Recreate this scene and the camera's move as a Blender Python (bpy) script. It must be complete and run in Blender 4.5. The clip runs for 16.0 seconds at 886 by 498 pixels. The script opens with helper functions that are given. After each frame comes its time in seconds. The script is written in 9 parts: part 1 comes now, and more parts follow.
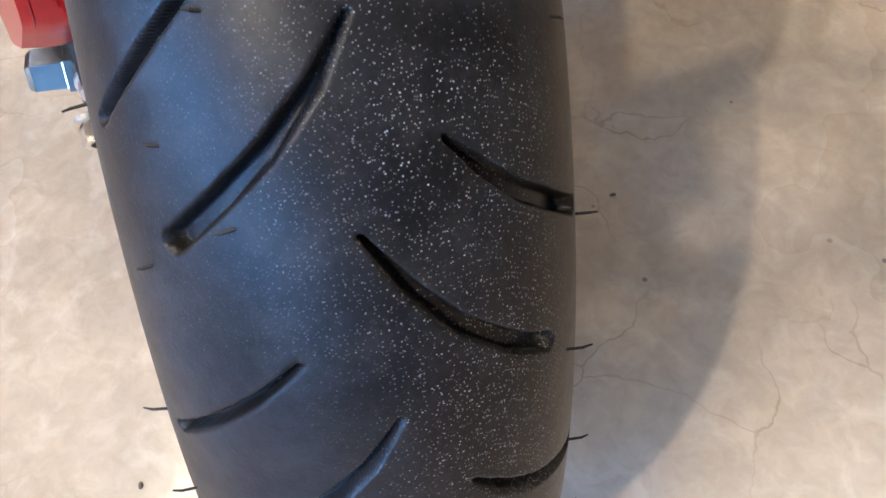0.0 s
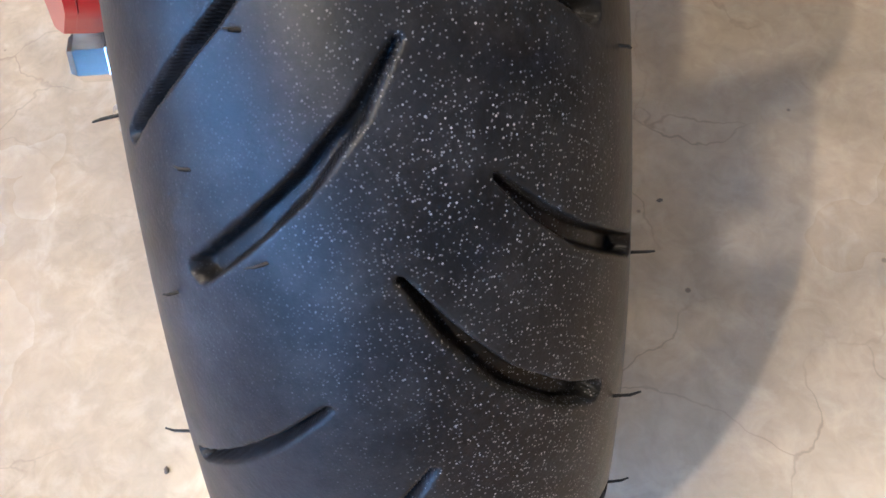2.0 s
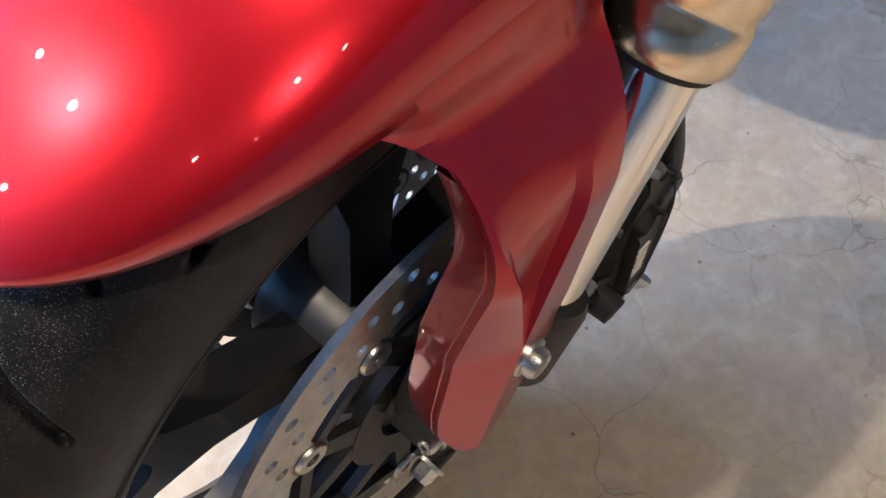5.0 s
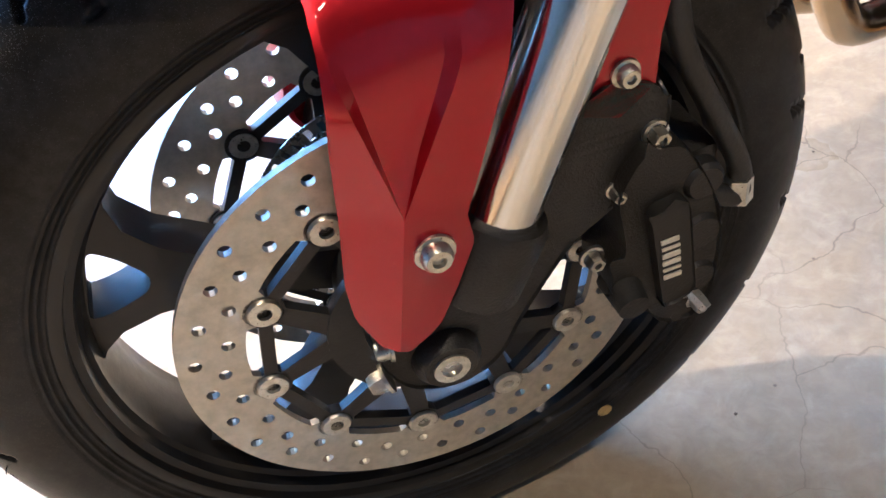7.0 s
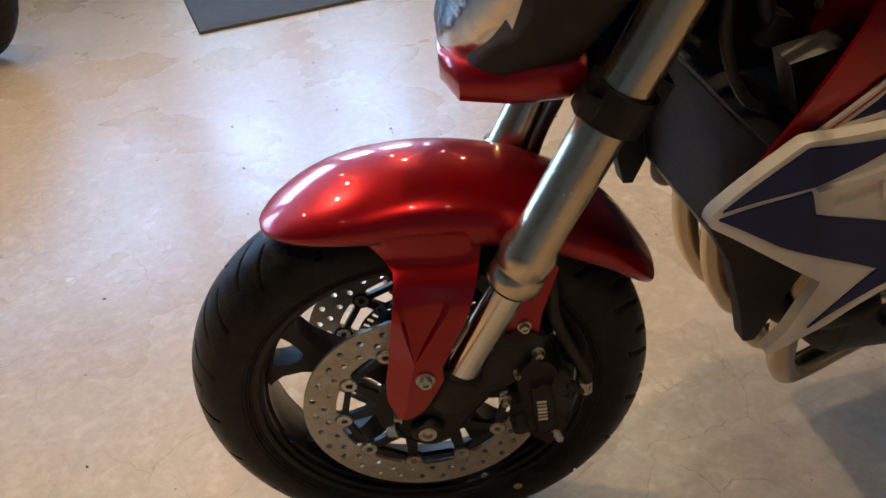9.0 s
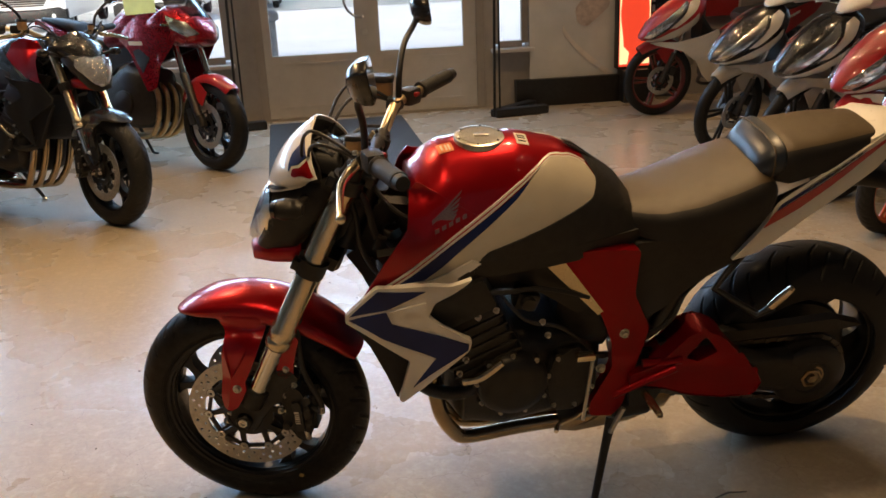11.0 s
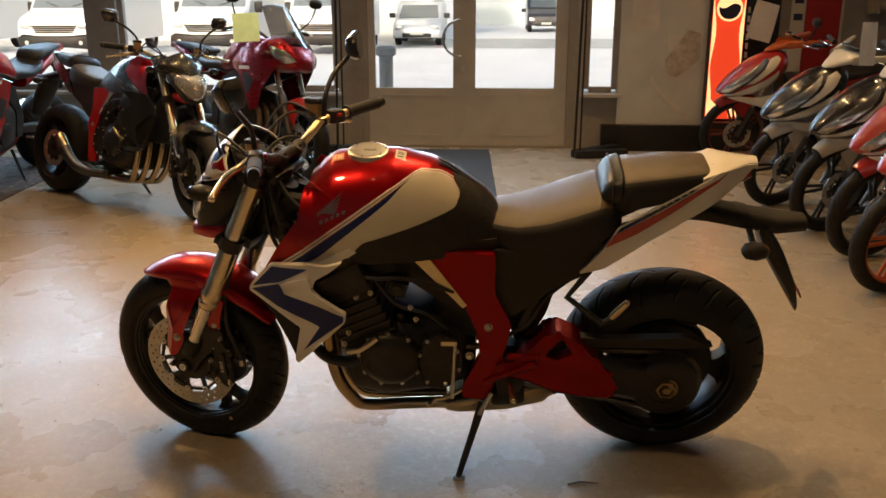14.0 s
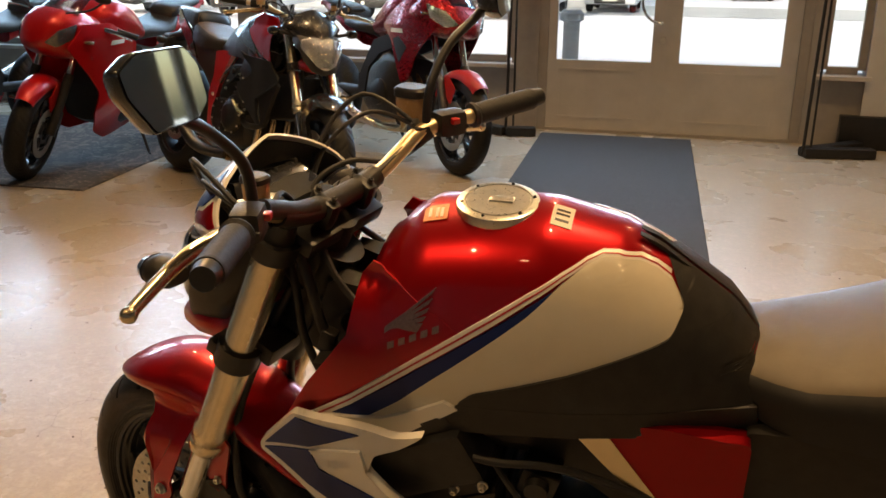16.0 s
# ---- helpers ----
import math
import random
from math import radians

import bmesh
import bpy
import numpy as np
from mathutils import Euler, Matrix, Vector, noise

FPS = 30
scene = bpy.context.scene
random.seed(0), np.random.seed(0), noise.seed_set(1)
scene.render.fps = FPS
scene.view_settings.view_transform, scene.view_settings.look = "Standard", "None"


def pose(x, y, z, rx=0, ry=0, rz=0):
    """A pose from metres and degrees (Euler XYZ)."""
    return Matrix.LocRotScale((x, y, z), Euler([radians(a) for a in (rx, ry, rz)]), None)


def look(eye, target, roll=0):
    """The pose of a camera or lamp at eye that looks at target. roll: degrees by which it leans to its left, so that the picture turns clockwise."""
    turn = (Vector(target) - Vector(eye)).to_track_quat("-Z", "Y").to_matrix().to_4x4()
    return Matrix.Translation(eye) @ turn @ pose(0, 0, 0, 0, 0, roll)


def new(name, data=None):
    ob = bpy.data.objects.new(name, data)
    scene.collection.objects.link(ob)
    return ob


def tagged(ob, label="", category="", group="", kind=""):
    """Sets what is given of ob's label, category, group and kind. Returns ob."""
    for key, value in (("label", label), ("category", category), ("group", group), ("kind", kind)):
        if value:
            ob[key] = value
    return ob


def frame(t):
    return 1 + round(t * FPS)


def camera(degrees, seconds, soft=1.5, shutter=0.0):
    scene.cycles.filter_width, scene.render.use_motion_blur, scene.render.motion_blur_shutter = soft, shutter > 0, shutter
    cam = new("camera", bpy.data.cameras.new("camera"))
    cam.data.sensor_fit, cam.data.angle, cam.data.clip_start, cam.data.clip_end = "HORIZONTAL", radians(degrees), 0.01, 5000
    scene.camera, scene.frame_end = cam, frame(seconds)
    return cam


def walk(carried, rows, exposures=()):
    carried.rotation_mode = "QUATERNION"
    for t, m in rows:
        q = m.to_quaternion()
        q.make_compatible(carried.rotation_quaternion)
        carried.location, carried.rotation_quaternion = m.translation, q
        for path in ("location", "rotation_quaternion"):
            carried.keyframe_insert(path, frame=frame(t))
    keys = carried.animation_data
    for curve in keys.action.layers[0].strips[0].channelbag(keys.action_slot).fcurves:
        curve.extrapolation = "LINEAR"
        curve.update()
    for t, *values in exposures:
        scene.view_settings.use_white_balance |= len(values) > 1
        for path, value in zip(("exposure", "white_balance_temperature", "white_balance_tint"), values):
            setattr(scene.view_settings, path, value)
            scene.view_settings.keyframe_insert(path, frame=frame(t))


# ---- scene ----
cam = camera(52.9, 16.0, soft=1.6)
PATH = [
    (0, pose(-0.3277, 0.0087, 0.6276, 30.72, 3.60, -116.80)),
    (0.5, pose(-0.3142, 0.0059, 0.6089, 30.00, 3.79, -115.78)),
    (1, pose(-0.3054, 0.0058, 0.6098, 29.92, 4.18, -114.37)),
    (1.5, pose(-0.3060, 0.0039, 0.6156, 29.63, 4.04, -113.55)),
    (2, pose(-0.3109, 0.0032, 0.6219, 29.83, 4.10, -113.00)),
    (2.5, pose(-0.3125, 0.0033, 0.6258, 30.14, 4.12, -112.53)),
    (3, pose(-0.3105, 0.0050, 0.6287, 30.05, 4.04, -111.88)),
    (3.5, pose(-0.3501, 0.0017, 0.6612, 28.64, 4.18, -108.90)),
    (3.7, pose(-0.3786, -0.0108, 0.7073, 28.57, 4.78, -105.24)),
    (3.9, pose(-0.3830, -0.0457, 0.7515, 30.74, 3.03, -100.08)),
    (4, pose(-0.3786, -0.0790, 0.7877, 32.00, 3.49, -97.14)),
    (4.2, pose(-0.3298, -0.1198, 0.8198, 32.17, 1.85, -89.33)),
    (6.5, pose(-0.1629, -0.4947, 0.6647, 48.60, 12.97, -34.34)),
    (7, pose(-0.1507, -0.5045, 0.6766, 48.87, 12.73, -33.21)),
    (7.5, pose(-0.1582, -0.5056, 0.6805, 48.17, 12.01, -31.53)),
    (8, pose(-0.1671, -0.5452, 0.7535, 48.31, 10.34, -28.38)),
    (8.5, pose(-0.1922, -0.6945, 0.9079, 52.74, 7.87, -24.21)),
    (8.75, pose(-0.1835, -0.8120, 0.9975, 55.65, 6.75, -19.50)),
    (9, pose(-0.1931, -0.9499, 1.0775, 56.69, 5.52, -18.75)),
    (9.5, pose(-0.0415, -1.2502, 1.2117, 64.78, 6.06, -12.13)),
    (10, pose(0.0741, -1.5454, 1.2986, 68.12, 3.99, -10.83)),
    (12.5, pose(0.6814, -2.8315, 1.4529, 74.40, 0.52, -0.68)),
    (13, pose(0.8794, -2.8695, 1.4485, 75.02, 1.05, 1.55)),
    (13.5, pose(0.9468, -2.8375, 1.4379, 74.42, 1.11, 1.70)),
    (14, pose(0.9343, -2.6586, 1.4167, 73.56, 0.08, 3.45)),
    (14.5, pose(0.9077, -2.3675, 1.4085, 71.27, 0.42, 6.76)),
    (15, pose(0.9329, -1.9915, 1.3621, 73.34, 0.00, 11.93)),
    (15.5, pose(0.9013, -1.7068, 1.3373, 70.99, -0.52, 15.91)),
    (16, pose(0.8171, -1.3814, 1.3050, 71.51, -0.33, 15.35)),
]
EXPO = [(0.0, 2.20, 4380, 8), (3.0, 2.22, 4370, 8), (4.2, 2.30, 4290, 8), (6.5, 2.62, 4420, 8), (7.5, 2.62, 4420, 8), (8.0, 2.15, 4650, 8), (8.5, 1.58, 4950, 8), (9.0, 1.06, 5350, 7), (10.0, 1.12, 5750, 9), (12.5, 0.86, 7150, 10), (14.0, 0.88, 7350, 10), (15.0, 1.18, 6850, 10), (16.0, 1.20, 7050, 10)]
walk(cam, PATH, EXPO)

# ---- light ----
world = bpy.data.worlds.new("sky")
scene.world = world
world.use_nodes = True
wn = world.node_tree
sky = wn.nodes.new("ShaderNodeTexSky")
sky.sky_type, sky.sun_disc = "NISHITA", False
sky.sun_elevation, sky.sun_rotation = radians(30), radians(200)
sky.air_density, sky.dust_density = 1.4, 3.0
wn.links.new(sky.outputs[0], wn.nodes["Background"].inputs[0])
wn.nodes["Background"].inputs[1].default_value = 0.12

sun_data = bpy.data.lights.new("sun", "SUN")
sun_data.energy, sun_data.angle, sun_data.color = 1.5, radians(3), (1.0, 0.95, 0.88)
sun = new("sun", sun_data)
sun.matrix_world = look((-5, -12, 12), (0, 10, 0))

WARM = (1.0, 0.64, 0.31)
# ceiling spots: eye, target, watts
SPOTS = [((-1.15, 1.75, 3.2), (-0.1, -0.1, 0.0), 108.0), ((0.90, -0.22, 3.2), (0.6, -0.3, 0.0), 38.0), ((1.15, 0.45, 3.2), (1.0, 0.0, 0.0), 60.0),
         ((-0.35, -1.65, 3.2), (-0.1, -0.4, 0.0), 37.0)]
for y, lamps in ((4.0, ((-2.3, 0.9), (-0.75, 0.9), (0.55, 0.9), (1.9, 1.2), (3.3, 1.0))), (2.7, ((-2.3, 1.6), (-0.75, 1.6), (0.55, 1.3), (1.9, 0.8), (3.3, 0.6))),
                 (1.5, ((2.6, 0.3),)), (-0.9, ((-1.7, 0.10), (1.9, 0.12))), (-2.4, ((-1.5, 0.12), (0.3, 0.15), (1.8, 0.12)))):
    for x, share in lamps:
        SPOTS.append(((x, y + 0.15 * math.sin(x * 3), 3.2), (x * 0.97, y - 0.35, 0.0), 23.0 * share))


def spot_lamp(eye, target, watts):
    d = bpy.data.lights.new("spot", "SPOT")
    d.energy, d.color, d.spot_size, d.spot_blend, d.shadow_soft_size = watts, WARM, radians(115), 0.7, 0.04
    new("spot", d).matrix_world = look(eye, target)


for row in SPOTS:
    spot_lamp(*row)


def window_glow(x0, x1, z0, z1, y, watts):
    d = bpy.data.lights.new("daylight", "AREA")
    d.shape, d.size, d.size_y, d.energy, d.color = "RECTANGLE", x1 - x0, z1 - z0, watts, (0.42, 0.68, 1.0)
    o = new("daylight", d)
    o.matrix_world = look(((x0 + x1) / 2, y, (z0 + z1) / 2), ((x0 + x1) / 2, y - 3, (z0 + z1) / 2 - 0.9))


# ---- materials ----
def node(nt, kind, **sets):
    n = nt.nodes.new(kind)
    for k, v in sets.items():
        n.inputs[k.replace("_", " ")].default_value = v
    return n


def mat(name, color, rough=0.5, metal=0.0, coat=0.0, vary=0.12, scale=25.0, bump=0.0, bscale=300.0, rvary=0.08, spec=0.5, coat_rough=0.04):
    m = bpy.data.materials.new(name)
    m.use_nodes = True
    nt = m.node_tree
    b = nt.nodes["Principled BSDF"]
    L = nt.links.new
    co = nt.nodes.new("ShaderNodeTexCoord")
    n1 = node(nt, "ShaderNodeTexNoise", Scale=scale, Detail=6.0, Roughness=0.6)
    L(co.outputs["Object"], n1.inputs["Vector"])
    ramp = nt.nodes.new("ShaderNodeValToRGB")
    ramp.color_ramp.elements[0].position, ramp.color_ramp.elements[1].position = 0.3, 0.72
    ramp.color_ramp.elements[0].color = (*[c * (1 - vary) for c in color], 1)
    ramp.color_ramp.elements[1].color = (*[min(1, c * (1 + vary)) for c in color], 1)
    L(n1.outputs["Fac"], ramp.inputs["Fac"])
    L(ramp.outputs["Color"], b.inputs["Base Color"])
    n2 = node(nt, "ShaderNodeTexNoise", Scale=scale * 3.7, Detail=4.0)
    L(co.outputs["Object"], n2.inputs["Vector"])
    mr = nt.nodes.new("ShaderNodeMapRange")
    mr.inputs["To Min"].default_value, mr.inputs["To Max"].default_value = max(0.02, rough - rvary), min(1, rough + rvary)
    L(n2.outputs["Fac"], mr.inputs["Value"])
    L(mr.outputs[0], b.inputs["Roughness"])
    b.inputs["Metallic"].default_value = metal
    b.inputs["Coat Weight"].default_value = coat
    b.inputs["Coat Roughness"].default_value = coat_rough
    b.inputs["Specular IOR Level"].default_value = spec
    if bump:
        n3 = node(nt, "ShaderNodeTexNoise", Scale=bscale, Detail=4.0)
        L(co.outputs["Object"], n3.inputs["Vector"])
        bp = node(nt, "ShaderNodeBump", Strength=bump, Distance=0.002)
        L(n3.outputs["Fac"], bp.inputs["Height"])
        L(bp.outputs["Normal"], b.inputs["Normal"])
    return m


def glass(name, tint=(1, 1, 1), rough=0.0):
    m = bpy.data.materials.new(name)
    m.use_nodes = True
    b = m.node_tree.nodes["Principled BSDF"]
    b.inputs["Base Color"].default_value = (*tint, 1)
    b.inputs["Transmission Weight"].default_value = 1.0
    b.inputs["Roughness"].default_value = rough
    b.inputs["IOR"].default_value = 1.45
    return m


def glow(name, color, strength):
    m = bpy.data.materials.new(name)
    m.use_nodes = True
    b = m.node_tree.nodes["Principled BSDF"]
    b.inputs["Base Color"].default_value = (*color, 1)
    b.inputs["Emission Color"].default_value = (*color, 1)
    b.inputs["Emission Strength"].default_value = strength
    return m


RED = mat("candy red paint", (0.35, 0.0020, 0.006), 0.30, 0.62, 0.80, 0.02, 60, spec=0.2, coat_rough=0.015, rvary=0.015)
RED_SOLID = mat("solid red paint", (0.40, 0.010, 0.012), 0.35, 0.0, 1.0, 0.10, 30)
RED_FRAME = mat("satin red frame paint", (0.27, 0.0025, 0.006), 0.30, 0.7, 0.30, 0.06, 12, rvary=0.03, spec=0.2)
WHITE = mat("white bodywork paint", (0.78, 0.74, 0.66), 0.3, 0.0, 0.8, 0.04, 12)
WHITE_TANK = mat("pearl white paint", (0.60, 0.54, 0.42), 0.33, 0.0, 0.7, 0.05, 12)
BLUE = mat("dark blue paint", (0.010, 0.021, 0.110), 0.38, 0.0, 0.12, 0.12, 20, spec=0.22)
BLACK_PAINT = mat("gloss black paint", (0.012, 0.012, 0.013), 0.25, 0.0, 0.8, 0.2, 20)
WHEEL_BLACK = mat("semi-gloss black wheel paint", (0.010, 0.010, 0.0105), 0.38, 0.0, 0.15, 0.2, 40, 0.05, 400, spec=0.3)
BLACK_SATIN = mat("satin black metal", (0.019, 0.0185, 0.018), 0.40, 0.2, 0.0, 0.25, 30, 0.12, 500)
BLACK_CAST = mat("black cast metal", (0.020, 0.019, 0.0175), 0.40, 0.2, 0.0, 0.3, 50, 0.35, 700)
BLACK_PLASTIC = mat("black textured plastic", (0.023, 0.021, 0.0185), 0.46, 0.0, 0.0, 0.25, 40, 0.2, 900, spec=0.35)
RUBBER_GRIP = mat("black grip rubber", (0.013, 0.013, 0.013), 0.65, 0.0, 0.0, 0.2, 60, 0.4, 400)
HOSE = mat("black hose rubber", (0.019, 0.0185, 0.018), 0.5, 0.0, 0.0, 0.2, 60, 0.2, 500)
STEEL = mat("brushed stainless steel", (0.62, 0.60, 0.57), 0.28, 1.0, 0.0, 0.10, 40, 0.05, 300)
FORK = mat("satin fork aluminium", (0.76, 0.64, 0.45), 0.24, 0.97, 0.0, 0.06, 60, 0.05, 600)
CHROME = mat("polished chrome", (0.84, 0.82, 0.78), 0.14, 1.0, 0.0, 0.05, 30)
ROTOR = mat("brake rotor steel", (0.50, 0.47, 0.41), 0.42, 0.95, 0.0, 0.18, 120, 0.10, 800)
ZINC = mat("zinc bolt", (0.60, 0.58, 0.52), 0.3, 1.0, 0.0, 0.2, 200, 0.1, 600)
EXHAUST = mat("heat-tinted exhaust steel", (0.50, 0.38, 0.23), 0.22, 1.0, 0.0, 0.12, 8, 0.05, 200)
SEAT = mat("grey vinyl seat", (0.084, 0.059, 0.030), 0.40, 0.0, 0.0, 0.12, 30, 0.35, 900, 0.06)
# black vinyl; the blue in its colour stands for reflected window light
SEAT_STEP = mat("black vinyl with painted blue sheen", (0.013, 0.017, 0.024), 0.34, 0.0, 0.0, 0.12, 30, 0.0, 900, 0.04)
SEAT_SIDE = mat("black vinyl seat side", (0.018, 0.0165, 0.015), 0.5, 0.0, 0.0, 0.15, 30, 0.35, 900, spec=0.35)
GOLD_BAR = mat("champagne anodised bar", (0.66, 0.53, 0.32), 0.36, 0.85, 0.0, 0.03, 20, rvary=0.03)
LOGO = mat("embossed silver badge", (0.34, 0.22, 0.19), 0.3, 0.9, 0.3, 0.2, 200, 0.2, 900)
STICKER_O = mat("orange warning sticker", (0.75, 0.25, 0.10), 0.45, 0.0, 0.0, 0.1, 80)
STICKER_W = mat("white label sticker", (0.72, 0.66, 0.58), 0.45, 0.0, 0.0, 0.06, 80)
LETTER = mat("pale lettering", (0.66, 0.60, 0.50), 0.5, 0.0, 0.0, 0.1, 100)
LENS = glass("clear lens", (0.97, 0.98, 1.0), 0.03)
SMOKE = glass("smoked screen", (0.22, 0.185, 0.16), 0.02)
REFLECTOR = mat("headlight reflector", (0.74, 0.73, 0.70), 0.16, 0.95, 0.0, 0.1, 25, 0.5, 60)
MIRROR = mat("mirror glass", (0.62, 0.66, 0.63), 0.03, 1.0, 0.0, 0.01, 3, 0, 1, 0.005)
SMOKED_LENS = mat("dark indicator lens", (0.10, 0.06, 0.03), 0.2, 0.0, 0.6, 0.1, 60)
LAMP_CLEAR = mat("clear faceted lamp", (0.72, 0.71, 0.69), 0.10, 0.92, 0.3, 0.25, 60, 1.0, 45)
TAIL_LENS = mat("red tail lens", (0.35, 0.01, 0.01), 0.15, 0.0, 0.6, 0.1, 100)


def rubber():
    m = mat("dusty tyre rubber", (0.0088, 0.0086, 0.0088), 0.40, 0.0, 0.0, 0.35, 40, 0.06, 900, 0.07, spec=0.22)
    nt = m.node_tree
    b, L = nt.nodes["Principled BSDF"], nt.links.new
    base = b.inputs["Base Color"].links[0].from_socket
    co = nt.nodes.new("ShaderNodeTexCoord")
    prev = base
    # grains of dust at two sizes, thicker in patches, and scuffs along the tread
    patch = node(nt, "ShaderNodeTexNoise", Scale=11.0, Detail=4.0)
    L(co.outputs["Object"], patch.inputs["Vector"])
    for size, lim, tone in ((820.0, 0.13, (0.36, 0.35, 0.35, 1)), (1500.0, 0.27, (0.19, 0.19, 0.19, 1))):
        v = node(nt, "ShaderNodeTexVoronoi", Scale=size)
        L(co.outputs["Object"], v.inputs["Vector"])
        sep = nt.nodes.new("ShaderNodeSeparateColor")
        L(v.outputs["Color"], sep.inputs[0])
        amount = nt.nodes.new("ShaderNodeMath")
        amount.operation = "MULTIPLY"
        L(sep.outputs[0], amount.inputs[0])
        L(patch.outputs["Fac"], amount.inputs[1])
        cut = nt.nodes.new("ShaderNodeMapRange")
        cut.inputs["From Min"].default_value, cut.inputs["From Max"].default_value = 0.31, 0.46
        L(amount.outputs[0], cut.inputs["Value"])
        dot = nt.nodes.new("ShaderNodeMapRange")
        dot.inputs["From Min"].default_value, dot.inputs["From Max"].default_value = lim + 0.12, lim
        L(v.outputs["Distance"], dot.inputs["Value"])
        both = nt.nodes.new("ShaderNodeMath")
        both.operation = "MULTIPLY"
        L(cut.outputs[0], both.inputs[0])
        L(dot.outputs[0], both.inputs[1])
        mix = nt.nodes.new("ShaderNodeMix")
        mix.data_type = "RGBA"
        L(both.outputs[0], mix.inputs["Factor"])
        L(prev, mix.inputs["A"])
        mix.inputs["B"].default_value = tone
        prev = mix.outputs["Result"]
    across = nt.nodes.new("ShaderNodeAttribute")
    across.attribute_name = "across"
    band = nt.nodes.new("ShaderNodeValToRGB")
    band.color_ramp.elements[0].position, band.color_ramp.elements[0].color = 0.20, (0.15, 0.15, 0.15, 1)
    band.color_ramp.elements[1].position, band.color_ramp.elements[1].color = 0.62, (0.10, 0.10, 0.10, 1)
    for p, c in ((0.30, 0.9), (0.43, 1.0), (0.52, 0.35)):
        band.color_ramp.elements.new(p).color = (c, c, c, 1)
    L(across.outputs["Fac"], band.inputs["Fac"])
    for mixer in [n for n in nt.nodes if n.bl_idname == "ShaderNodeMix"]:
        src = mixer.inputs["Factor"].links[0].from_socket
        mul = nt.nodes.new("ShaderNodeMath")
        mul.operation = "MULTIPLY"
        L(src, mul.inputs[0])
        L(band.outputs["Color"], mul.inputs[1])
        L(mul.outputs[0], mixer.inputs["Factor"])
    haze = node(nt, "ShaderNodeTexNoise", Scale=45.0, Detail=9.0, Roughness=0.8)
    L(co.outputs["Object"], haze.inputs["Vector"])
    hr = nt.nodes.new("ShaderNodeMapRange")
    hr.inputs["From Min"].default_value, hr.inputs["From Max"].default_value, hr.inputs["To Max"].default_value = 0.45, 0.75, 0.065
    L(haze.outputs["Fac"], hr.inputs["Value"])
    mix = nt.nodes.new("ShaderNodeMix")
    mix.data_type = "RGBA"
    L(hr.outputs[0], mix.inputs["Factor"])
    L(prev, mix.inputs["A"])
    mix.inputs["B"].default_value = (0.30, 0.29, 0.28, 1)
    L(mix.outputs["Result"], b.inputs["Base Color"])
    return m


RUBBER = rubber()
RUBBER_PLAIN = mat("black tyre rubber", (0.011, 0.0108, 0.0105), 0.55, 0.0, 0.0, 0.25, 40, 0.25, 900, spec=0.3)


